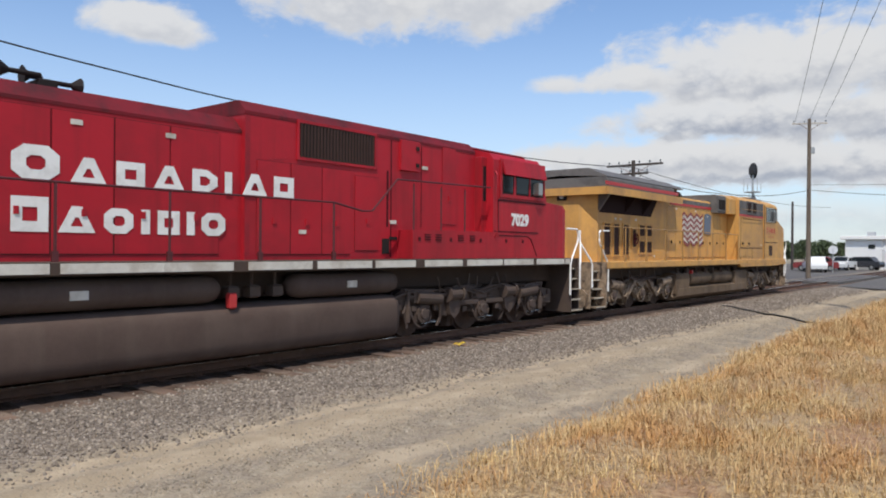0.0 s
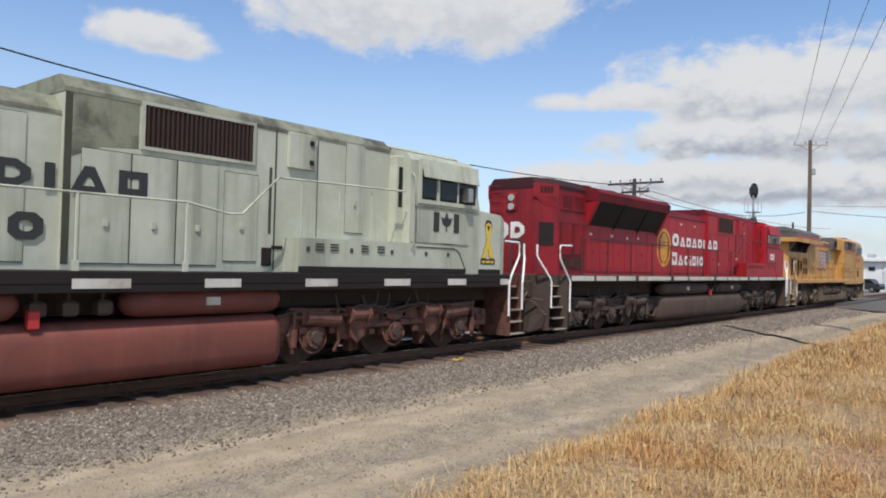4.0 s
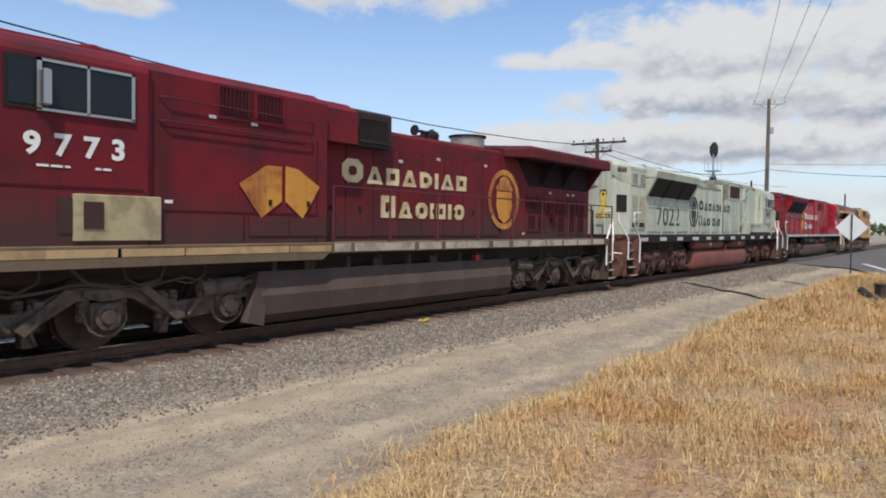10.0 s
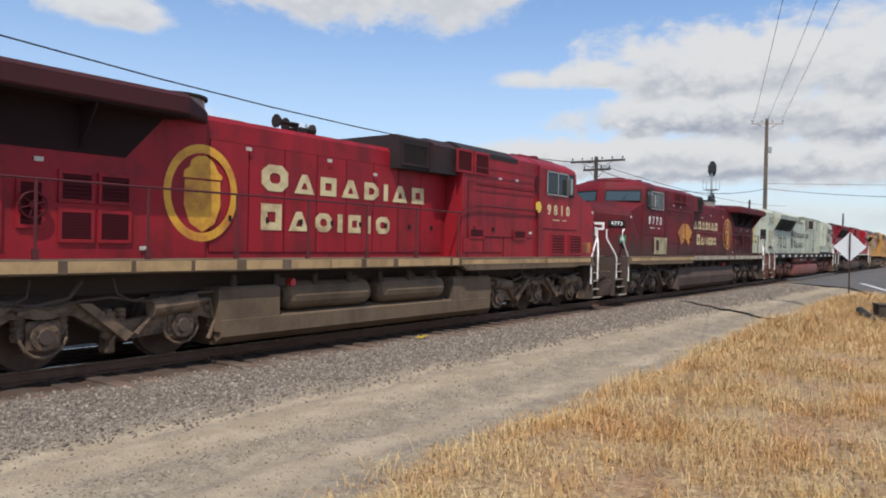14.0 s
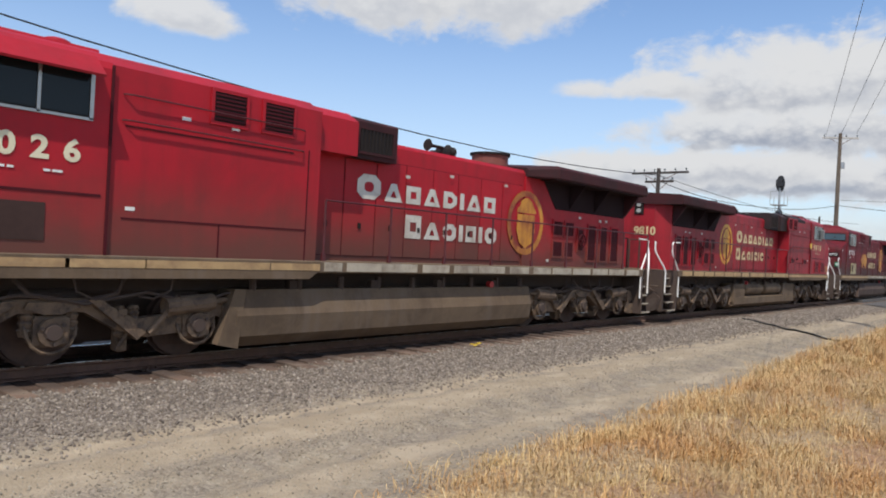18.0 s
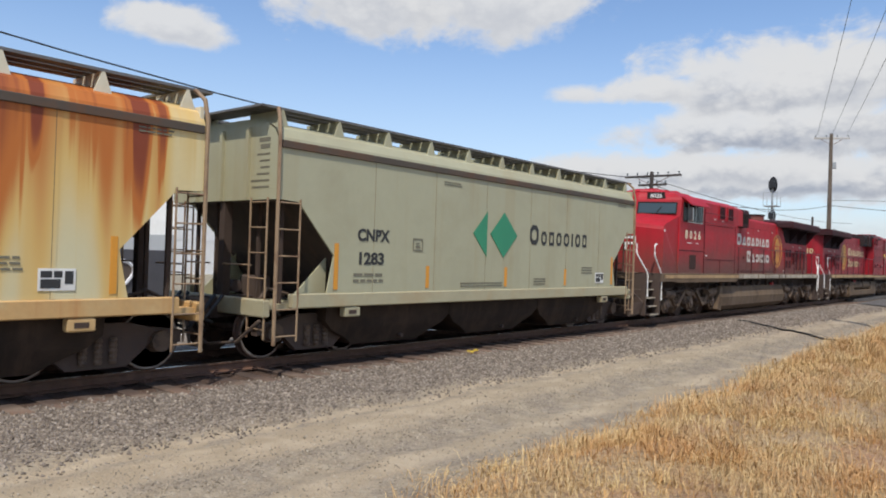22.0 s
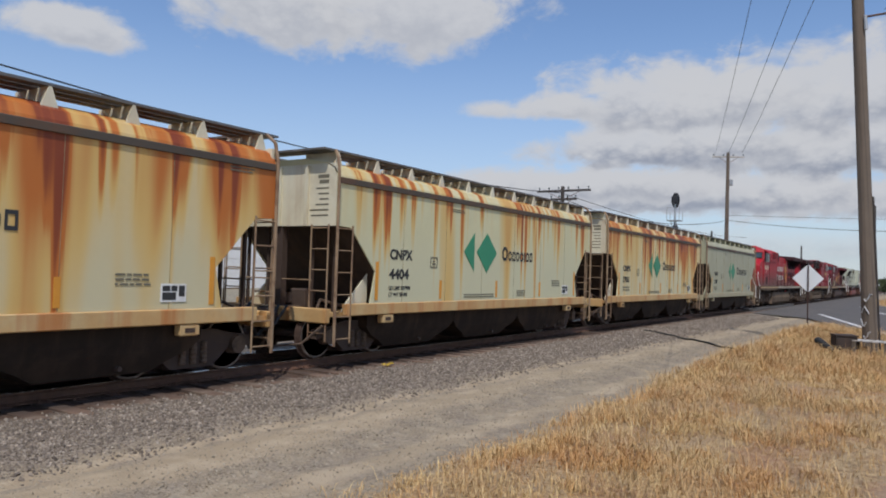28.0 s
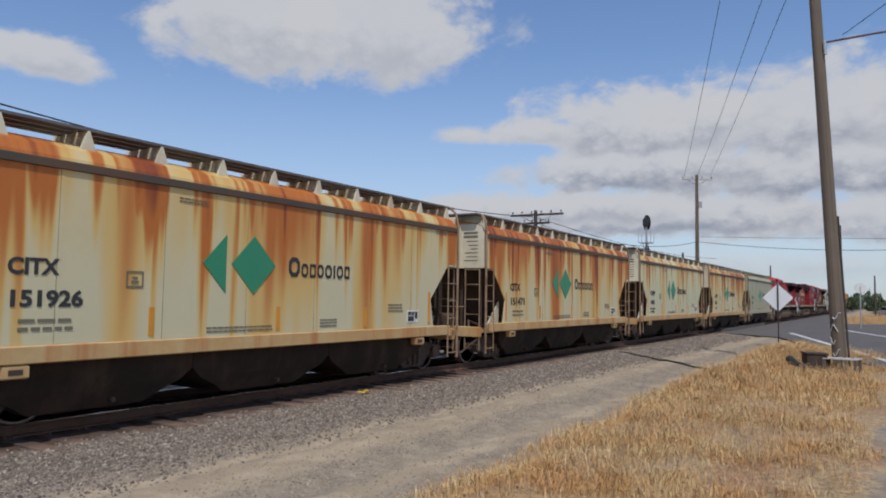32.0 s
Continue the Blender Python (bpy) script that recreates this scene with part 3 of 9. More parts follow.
greasy_shade(M["tie"], 1.35, 1.75)
track = thing("railway_track", "rusty steel rails on weathered timber ties in grey ballast", "railway track", pose(0, TRACK_Y, 0), kind="structure")
for sgn in (-1, 1):
    bm = B()
    y = sgn * 0.752
    prof = [(y - 0.07, RAIL - 0.172), (y + 0.07, RAIL - 0.172), (y + 0.07, RAIL - 0.155), (y + 0.01, RAIL - 0.135), (y + 0.01, RAIL - 0.045), (y + 0.036, RAIL - 0.03), (y + 0.036, RAIL - 0.004), (y - 0.036, RAIL - 0.004), (y - 0.036, RAIL - 0.03), (y - 0.01, RAIL - 0.045), (y - 0.01, RAIL - 0.135), (y - 0.07, RAIL - 0.155)]
    prism_x(bm, prof, -160, 420)
    r = part("rail", bm, "rail", track)
    bm = B()
    box(bm, -160, 420, y - 0.030, y + 0.030, RAIL - 0.003, RAIL)
    part("rail_head", bm, "rail_top", r, "polished running surface")
bm = B()
box(bm, -0.115, 0.115, -2.05, 1.35, -0.12, 0.05, 0.012)
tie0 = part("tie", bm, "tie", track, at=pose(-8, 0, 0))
bm = B()
for sgn in (-1, 1):
    box(bm, -0.10, 0.10, sgn * 0.752 - 0.18, sgn * 0.752 + 0.18, 0.04, 0.055)
    for a in (-0.06, 0.06):
        for b in (-0.11, 0.11):
            box(bm, a - 0.012, a + 0.012, sgn * 0.752 + b - 0.012, sgn * 0.752 + b + 0.012, 0.05, 0.085)
plate0 = part("tie_plate", bm, "rail", tie0)
rnd = random.Random(4)
for i in range(1, 118):
    x = -8 + 0.52 * i
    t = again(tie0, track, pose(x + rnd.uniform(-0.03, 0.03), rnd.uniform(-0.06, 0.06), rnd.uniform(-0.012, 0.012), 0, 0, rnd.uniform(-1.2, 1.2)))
    again(plate0, t)
bm = B()
for i in range(420):
    x = 53.4 + 0.52 * i if i < 290 else -8.5 - 0.52 * (i - 289)
    box(bm, x - 0.11, x + 0.11, -1.85, 1.32, -0.10, 0.045)
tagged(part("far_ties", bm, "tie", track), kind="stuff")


# ---- loose ballast stones, one joined sheet of small rocks ----
def rocks(name, label, n, place, size, mat, seed):
    rnd = random.Random(seed)
    base = [Vector(v).normalized() for v in ((1, 0, -0.3), (-0.5, 0.9, -0.3), (-0.5, -0.9, -0.3), (0.3, 0.5, 0.8), (0.2, -0.7, 0.7), (-0.8, 0.1, 0.6), (0, 0, -1))]
    tris = [(0, 3, 4), (0, 1, 3), (1, 5, 3), (1, 2, 5), (2, 4, 5), (2, 0, 4), (3, 5, 4), (0, 6, 1), (1, 6, 2), (2, 6, 0)]
    vs, fs = [], []
    for _ in range(n):
        x, y, s = place(rnd)
        s *= rnd.uniform(*size)
        q = Euler((rnd.uniform(0, 6.28), rnd.uniform(0, 6.28), rnd.uniform(0, 6.28))).to_matrix()
        c = Vector((x, y, ground_z(x, y) + 0.2 * s))
        k = len(vs)
        sc = Vector((rnd.uniform(0.7, 1.2), rnd.uniform(0.7, 1.2), rnd.uniform(0.6, 1.0)))
        for b in base:
            p = q @ Vector((b.x * sc.x, b.y * sc.y, b.z * sc.z)) * s * rnd.uniform(0.8, 1.15)
            vs.append(c + p)
        fs += [tuple(k + i for i in t) for t in tris]
    me = bpy.data.meshes.new(name)
    me.from_pydata(vs, [], fs)
    me.materials.append(M[mat])
    return tagged(new(name, me), label, "gravel", kind="stuff")


def island_mat(name, c0, c1, rough=0.9, mid=None, tints=()):
    m = bpy.data.materials.new(name)
    m.use_nodes = True
    t = m.node_tree
    n, l = nodes_of(t)
    o = n.new("ShaderNodeOutputMaterial")
    b = n.new("ShaderNodeBsdfPrincipled")
    l.new(b.outputs[0], o.inputs[0])
    r = n.new("ShaderNodeNewGeometry").outputs["Random Per Island"]
    cr = n.new("ShaderNodeValToRGB")
    cr.color_ramp.elements[0].color, cr.color_ramp.elements[1].color = (*c0, 1), (*c1, 1)
    if mid:
        e = cr.color_ramp.elements.new(0.6)
        e.color = (*mid, 1)
    l.new(r, cr.inputs[0])
    co = n.new("ShaderNodeTexCoord").outputs["Object"]
    c = mixc(t, mth(t, "MULTIPLY", noise_tex(t, co, 35, 3, 0.6), 0.4), cr.outputs[0], (c0[0] * 0.7, c0[1] * 0.7, c0[2] * 0.7))
    # broad patches of another ripeness
    for k, (tint, scale, amount) in enumerate(tints):
        sh = n.new("ShaderNodeVectorMath")
        sh.operation = "ADD"
        sh.inputs[1].default_value = (7.7 * k, 3.1 * k, 0)
        l.new(co, sh.inputs[0])
        c = mixc(t, mth(t, "MULTIPLY", ramp(t, noise_tex(t, sh.outputs[0], scale, 4, 0.65), 0.46, 0.62), amount), c, mixc(t, 1.0, c, tint, "MULTIPLY"))
    l.new(c, b.inputs["Base Color"])
    b.inputs["Roughness"].default_value = rough
    b.inputs["Specular IOR Level"].default_value = 0.25
    return m


M["rock"] = island_mat("crushed_ballast_stone", (0.14, 0.113, 0.091), (0.44, 0.375, 0.30), mid=(0.225, 0.184, 0.147))


def on_ballast(r):
    x = -2 + 48 * r.random() ** 1.5
    y = r.triangular(6.9, 9.5, 8.6) if r.random() < 0.90 else r.uniform(9.0, 9.7)
    return x, y, (1.0 + 0.02 * x) * r.choice((0.55, 0.75, 0.9, 1.0, 1.15))


def on_road(r):
    x = -1 + 40 * r.random() ** 1.6
    y = r.choice((r.gauss(5.75, 0.30), r.gauss(5.75, 0.45), r.gauss(7.5, 0.35), r.gauss(4.45, 0.35), r.gauss(6.1, 0.9)))
    return x, y, 1.0 + 0.9 * r.random() ** 6


M["pebble"] = island_mat("pale_road_gravel", (0.21, 0.175, 0.13), (0.50, 0.43, 0.33), mid=(0.33, 0.277, 0.205))
rocks("ballast_stones", "loose crushed grey ballast stones", 62000, on_ballast, (0.010, 0.027), "rock", 11)
rocks("road_gravel", "scattered gravel on the dirt road", 27000, on_road, (0.005, 0.014), "pebble", 12)


# ---- dry grass ----
def blades(name, label, clumps, seed, mat, flat_lean=0.0):
    """Tufts of bent dry stalks, many thin blades in one sheet."""
    rnd = random.Random(seed)
    vs, fs = [], []
    for x, y, n, h in clumps:
        for _ in range(n):
            bx, by = x + rnd.gauss(0, 0.05 + h * 0.3), y + rnd.gauss(0, 0.05 + h * 0.3)
            a = rnd.uniform(0, 6.283)
            hh = h * rnd.uniform(0.45, 1.15)
            lean = rnd.uniform(0.1, 1.5) * hh + flat_lean * hh * rnd.random()
            w = rnd.uniform(0.0012, 0.0040) * (1.0 + 0.02 * max(x, 0))
            dx, dy = math.cos(a), math.sin(a)
            px, py = -dy * w, dx * w
            z0 = ground_z(bx, by) - 0.01
            k = len(vs)
            vs += [(bx - px, by - py, z0), (bx + px, by + py, z0), (bx + dx * lean * 0.35 - px, by + dy * lean * 0.35 - py, z0 + hh * 0.6), (bx + dx * lean * 0.35 + px, by + dy * lean * 0.35 + py, z0 + hh * 0.6), (bx + dx * lean, by + dy * lean, z0 + hh * max(0.95 - 0.25 * lean / hh, 0.3))]
            fs += [(k, k + 1, k + 3, k + 2), (k + 2, k + 3, k + 4)]
    me = bpy.data.meshes.new(name)
    me.from_pydata(vs, [], fs)
    me.materials.append(M[mat])
    return tagged(new(name, me), label, "grass", kind="stuff")


M["straw_pale"] = island_mat("bleached_straw", (0.30, 0.20, 0.11), (0.68, 0.54, 0.34), 0.85, mid=(0.47, 0.34, 0.19), tints=(((0.98, 0.78, 0.64), 1.1, 0.7), ((0.80, 0.78, 0.76), 0.5, 0.6)))
M["straw"] = island_mat("dry_straw_grass", (0.42, 0.25, 0.11), (0.78, 0.60, 0.34), 0.8, mid=(0.60, 0.42, 0.20), tints=(((0.98, 0.74, 0.55), 1.3, 0.7), ((1.12, 1.14, 1.05), 0.9, 0.8)))
rnd = random.Random(21)
clumps = []
while len(clumps) < 18000:
    x = -1 + 34 * rnd.random() ** 1.6
    y = rnd.uniform(0.0, 5.2)
    if x > 7 and y < 0.25 + 0.2 * math.sin(x * 1.1) + rnd.uniform(0, 0.4):
        continue
    if x < 1.6 or rnd.random() > verge(x, y) * (1.05 + 0.5 * noise.noise(Vector((x * 1.9, y * 1.9, 2)))):
        continue
    nz = noise.noise(Vector((x * 0.8, y * 0.8, 7))) + 0.6 * noise.noise(Vector((x * 2.3, y * 2.3, 1)))
    if nz < 0.04 and rnd.random() < 0.68 + 0.2 * (y < 2.2):
        continue
    near_edge = math.exp(-((y - 3.7) / 0.7) ** 2)
    tall = rnd.random() ** 3
    clumps.append((x, y, rnd.randint(5, 11), (0.45 + 0.07 * min(x, 8.0)) * (0.035 + 0.06 * max(nz, 0) * rnd.random() + 0.09 * near_edge * rnd.random() ** 2 + 0.17 * tall) * (1.0 + 0.02 * x)))
blades("dry_grass", "short dry golden grass on the verge", clumps, 22, "straw")
# matted dead stalks lying between the tufts
lying = []
while len(lying) < 9500:
    x = -1 + 26 * rnd.random() ** 1.7
    y = rnd.uniform(0.2, 4.8)
    if x < 1.4 or rnd.random() > verge(x, y) or (x > 7 and y < 0.4):
        continue
    lying.append((x, y, rnd.randint(7, 12), rnd.choice((0.02, 0.03, 0.045))))
blades("matted_straw", "pale matted dead stalks on the verge", lying, 24, "straw_pale", 3.4)
clumps = []
for _ in range(700):
    x = rnd.uniform(17, 36)
    y = rnd.gauss(2.6, 1.0) + (x - 20) * 0.03
    if verge(x, y) > 0.4:
        clumps.append((x, y, rnd.randint(16, 26), rnd.uniform(0.25, 0.5)))
blades("tall_dry_grass", "taller clumps of dry golden grass", clumps, 23, "straw")

# ---- poles, wires, signal, sign ----
M["pole"] = surface("weathered_pole_wood", (0.15, 0.115, 0.085), 0.9, var=0.3, streak=(0.06, 0.045, 0.035), streak_amt=0.7, streak_x=9, bump=0.4, bump_scale=9)
M["pole_dark"] = surface("dark_creosote_wood", (0.055, 0.045, 0.040), 0.9, var=0.3, bump=0.3)
M["arm"] = surface("sun_bleached_crossarm", (0.45, 0.42, 0.38), 0.85, var=0.2)
M["wire"] = surface("black_wire", (0.02, 0.02, 0.02), 0.6, var=0.1, bump=0)
M["signal_black"] = surface("matt_black_signal_paint", (0.018, 0.018, 0.02), 0.6, var=0.3)
M["aluminium"] = surface("dull_aluminium_paint", (0.42, 0.43, 0.43), 0.5, metal=0.5, var=0.2)
M["sign_back"] = surface("bare_aluminium_sign_back", (0.72, 0.73, 0.73), 0.5, metal=0.2, var=0.08, bump=0.02)


def pole(label, x, y, z, h, r0, r1, mat="pole", lean=(0, 0), group="utility poles"):
    e = thing("utility_pole", label, "utility pole", pose(x, y, z, lean[0], lean[1], 0), group)
    bm = B()
    n = 14
    rings = [[(r * math.cos(2 * math.pi * i / n), r * math.sin(2 * math.pi * i / n), zz) for i in range(n)] for zz, r in ((-0.5, r0 * 1.02), (0, r0), (h * 0.5, (r0 + r1) / 2), (h - 0.05, r1), (h, r1 * 0.8))]
    ring_faces(bm, rings)
    part("trunk", bm, mat, e)
    return e


def crossarm(e, z, half, turn, mat="arm", pins=4, drop=0.0):
    bm = B()
    box(bm, -0.05, 0.05, -half, half, -0.06, 0.06, 0.008)
    a = part("crossarm", bm, mat, e, at=pose(0.12, 0, z, 0, 0, turn))
    for i in range(pins):
        y = -half * 0.92 + 2 * half * 0.92 * i / (pins - 1)
        bm = B()
        rod(bm, (0, y, 0.06), (0, y, 0.16), 0.018, 6)
        turned_z(bm, 0, y, [(0.13, 0.03), (0.16, 0.055), (0.20, 0.05), (0.23, 0.03)], 8)
        part("insulator", bm, "glass_blue", a)
    bm = B()
    for s in (-1, 1):
        rod(bm, (0.0, s * half * 0.6, -0.05), (-0.08, 0, -0.55), 0.018, 5)
    part("brace", bm, "rail", a)
    return a


def wire(points, r=0.012, label="black overhead wire", sag=0.0):
    """A hanging wire between supports."""
    pts = []
    for a, b in zip(points, points[1:]):
        a, b = Vector(a), Vector(b)
        for i in range(17):
            t = i / 16
            if pts and i == 0:
                continue
            p = a.lerp(b, t)
            p.z -= 4 * sag * t * (1 - t)
            pts.append(p)
    bm = B()
    pipe(bm, pts, r, 5)
    me = finish(bm)
    me.materials.append(M["wire"])
    return tagged(new("overhead_wire", me), label, "wire", "overhead wires")


# power line: far pole beyond the track, near pole on the verge
FAR_POLE = (61.5, 13.55)
far_pole = pole("tall weathered power pole with pale crossarm behind the track", *FAR_POLE, 0.0, 12.4, 0.19, 0.12)
crossarm(far_pole, 12.05, 1.25, 28)
bm = B()
box(bm, -0.1, 0.1, -0.16, 0.16, 9.7, 10.2, 0.03)
part("cutout", bm, "aluminium", far_pole, at=pose(0.1, -0.2, 0))

for (x, y), h, lab, half in (((39.6, 18.0), 7.3, "telegraph pole with wide crossarm beside the track", 1.7),):
    p = pole(lab, x, y, 0.0, h, 0.15, 0.11, "pole_dark")
    crossarm(p, h - 0.25, half, 0, "pole_dark", 6)
    crossarm(p, h - 0.75, half * 0.5, 0, "pole_dark", 4)
p = pole("tall utility pole with crossarm beside the track", -25.0, 18.0, 0.0, 11.6, 0.17, 0.12, "pole_dark")
crossarm(p, 11.3, 1.2, 0, "pole_dark", 4)
wire([(-25, 18.0, 10.9), (39.6, 18.0, 6.9)], 0.022, "black wire along the railway", 2.3)
wire([(39.6, 18.0, 6.9), (92, 18.0, 7.2)], 0.018, "black wire along the railway", 0.6)

# three line wires pass over the verge to a pole behind the viewer
back_pole = pole("power pole with pale crossarm beside the road", -20.0, -7.4, 0.0, 12.6, 0.19, 0.12)
crossarm(back_pole, 12.3, 1.25, 15)
for a, b in (((61.8, 14.65, 12.25), (23.6, 4.44, 11.4)), ((61.6, 13.55, 12.3), (24.2, 3.29, 11.4)), ((61.2, 12.4, 12.25), (24.5, 2.63, 11.4))):
    a, b = Vector(a), Vector(b)
    c = a + (b - a) * ((a.x + 20.0) / (a.x - b.x))
    wire([a, (c.x, c.y, 12.4)], 0.011, "thin power line wire", 0.75)
# service wires along the road, across the track
wire([(61.5, 13.5, 6.9), (45.5, 14.6, 5.6), (39.6, 18.0, 6.6)], 0.02, "black service cable between poles", 0.25)
wire([(61.5, 13.5, 6.9), (58.0, -6.0, 5.9), (56.0, -30.0, 6.5)], 0.02, "black service cable between poles", 0.5)
wire([(61.5, 13.5, 7.3), (75.0, -40.0, 8.0)], 0.014, "black service cable between poles", 0.6)
for x, y, h, r in ((92.0, 22.0, 8.0, 0.16), (112.0, 11.1 - 0.0 + 3.6, 7.2, 0.14), (44.0, 2.35, 6.2, 0.10), (95.0, -1.2, 9.5, 0.2), (70.0, -2.2, 8.0, 0.16), (120.0, 2.2, 6.0, 0.14)):
    pole("distant dark utility pole", x, y, 0.0, h, r, r * 0.7, "pole_dark")

# near pole on the verge with its base clutter
NEAR_POLE = (26.0, 1.45)
near_pole = pole("thick weathered power pole leaning on the dry verge", NEAR_POLE[0], NEAR_POLE[1], 0.1, 15.0, 0.215, 0.16, "pole", (-2.5, 0))


def signal_mast(x, y):
    e = thing("railway_signal", "black searchlight railway signal on a grey mast", "railway signal", pose(x, y, 0))
    bm = B()
    rod(bm, (0, 0, 0), (0, 0, 7.5), 0.075, 12)
    turned_z(bm, 0, 0, [(0, 0.3), (0.3, 0.3), (0.34, 0.12)], 10)
    part("mast", bm, "aluminium", e)
    for z, k in ((7.78, 1.0), (5.6, 0.78)):
        bm = B()
        n = 18
        rings = [[(xx, 0.29 * k * math.cos(2 * math.pi * i / n), z + 0.58 * k * math.sin(2 * math.pi * i / n)) for i in range(n)] for xx in (0.10, 0.13)]
        ring_faces(bm, rings)
        h = part("target", bm, "signal_black", e)
        bm = B()
        rod(bm, (0.13, 0, z), (0.45, 0, z), 0.17 * k, 12)
        box(bm, -0.28, 0.10, -0.2 * k, 0.2 * k, z - 0.26 * k, z + 0.26 * k, 0.04)
        part("lamp_housing", bm, "signal_black", h)
    bm = B()
    box(bm, -0.5, 0.35, -0.45, 0.45, 6.25, 6.30)
    for s in (-0.45, 0.45):
        rod(bm, (-0.5, s, 6.3), (-0.5, s, 7.2), 0.02, 5)
        rod(bm, (0.35, s, 6.3), (0.35, s, 6.9), 0.02, 5)
    rod(bm, (-0.5, -0.45, 7.2), (-0.5, 0.45, 7.2), 0.02, 5)
    part("platform", bm, "aluminium", e)
    bm = B()
    for s in (-0.18, 0.18):
        rod(bm, (-0.2, s, 0.3), (-0.2, s, 6.3), 0.02, 5)
    for k in range(19):
        rod(bm, (-0.2, -0.18, 0.5 + 0.3 * k), (-0.2, 0.18, 0.5 + 0.3 * k), 0.012, 5)
    part("ladder", bm, "aluminium", e)
    return e


signal_mast(53.5, 15.4)

# back of a diamond warning sign on the verge
sign = thing("warning_sign", "back of a diamond-shaped warning sign on a thin post", "road sign", pose(37.5, 4.62, 0.0, 0, 0, 8))
bm = B()
s = 0.66
prof = [(0, -s), (s, 0), (0, s), (-s, 0)]
ring_faces(bm, [[(x, y, 2.28 + z) for y, z in prof] for x in (0.03, 0.038)])
part("plate", bm, "sign_back", sign)
bm = B()
box(bm, -0.03, 0.03, -0.03, 0.03, -0.3, 2.9)
part("post", bm, "grille_brown", sign)

# ---- buildings and distance ----
M["stucco"] = surface("white_painted_concrete", (0.78, 0.77, 0.74), 0.85, var=0.08, grain=3, dirt=(0.62, 0.60, 0.56), dirt_amt=0.4, dirt_scale=0.5, bump=0.1)
M["grey_wall"] = surface("grey_painted_concrete", (0.36, 0.37, 0.38), 0.85, var=0.12, grain=3)
M["coping"] = surface("dark_roof_edge", (0.08, 0.085, 0.09), 0.7, var=0.2)
M["fence"] = surface("graffiti_black_paint", (0.075, 0.073, 0.08), 0.7, var=0.3)
WH_X, WH_Y = 28.9, 50.6     # corner of the warehouse that points at the camera
wh = thing("warehouse", "long low white warehouse with grey base behind the track", "building", pose(WH_X, WH_Y, 0))
bm = B()
foot = [(0, 0), (55, 0), (55, 30), (-1.9, 30)]
ring_faces(bm, [[(x, y, z) for x, y in foot] for z in (2.6, 7.0)])
part("wall", bm, "stucco", wh)
bm = B()
foot2 = [(0.02, 0.02), (54.9, 0.02), (54.9, 29.9), (-1.88, 29.9)]
ring_faces(bm, [[(x, y, z) for x, y in foot2] for z in (-0.2, 2.6)])
part("base_wall", bm, "stucco", wh)
bm = B()
ring_faces(bm, [[(x, y, z) for x, y in ((-0.02, 0.05), (-1.92, 29.9), (-1.95, 29.9), (-0.05, 0.05))] for z in (-0.2, 2.95)])
part("base_band", bm, "grey_wall", wh, "grey painted base of the end wall")
bm = B()
foot3 = [(-0.2, -0.25), (55.2, -0.25), (55.2, 30.2), (-2.2, 30.2)]
ring_faces(bm, [[(x, y, z) for x, y in foot3] for z in (7.0, 7.16)])
part("roof", bm, "coping", wh)

M["paint_umber"] = surface("dark_brown_spray_paint", (0.10, 0.075, 0.06), 0.8, var=0.3)
M["chalk"] = surface("white_spray_paint", (0.75, 0.75, 0.78), 0.7, var=0.1, bump=0)
M["asphalt"] = surface("worn_grey_asphalt", (0.092, 0.085, 0.079), 0.9, var=0.25, grain=30, dirt=(0.145, 0.127, 0.106), dirt_amt=0.6, dirt_scale=0.5, bump=0.4, bump_scale=60, per_object=False)
M["line"] = surface("worn_white_road_paint", (0.62, 0.61, 0.58), 0.8, var=0.2, dirt=(0.25, 0.24, 0.23), dirt_amt=0.5, dirt_scale=2.0)
M["leaf"] = island_mat("dusty_green_foliage", (0.040, 0.060, 0.030), (0.12, 0.15, 0.07), 0.7)
M["bark"] = surface("grey_brown_bark", (0.10, 0.08, 0.06), 0.9, var=0.3)
M["car_white"] = surface("white_car_paint", (0.72, 0.72, 0.70), 0.3, var=0.05, bump=0)
M["car_red"] = surface("dark_red_car_paint", (0.20, 0.03, 0.03), 0.3, var=0.1, bump=0)
M["car_silver"] = surface("silver_car_paint", (0.42, 0.43, 0.44), 0.3, metal=0.5, var=0.05, bump=0)
M["car_black"] = surface("black_car_paint", (0.03, 0.03, 0.035), 0.3, var=0.1, bump=0)
M["tyre"] = surface("tyre_rubber", (0.02, 0.02, 0.02), 0.85, var=0.2)

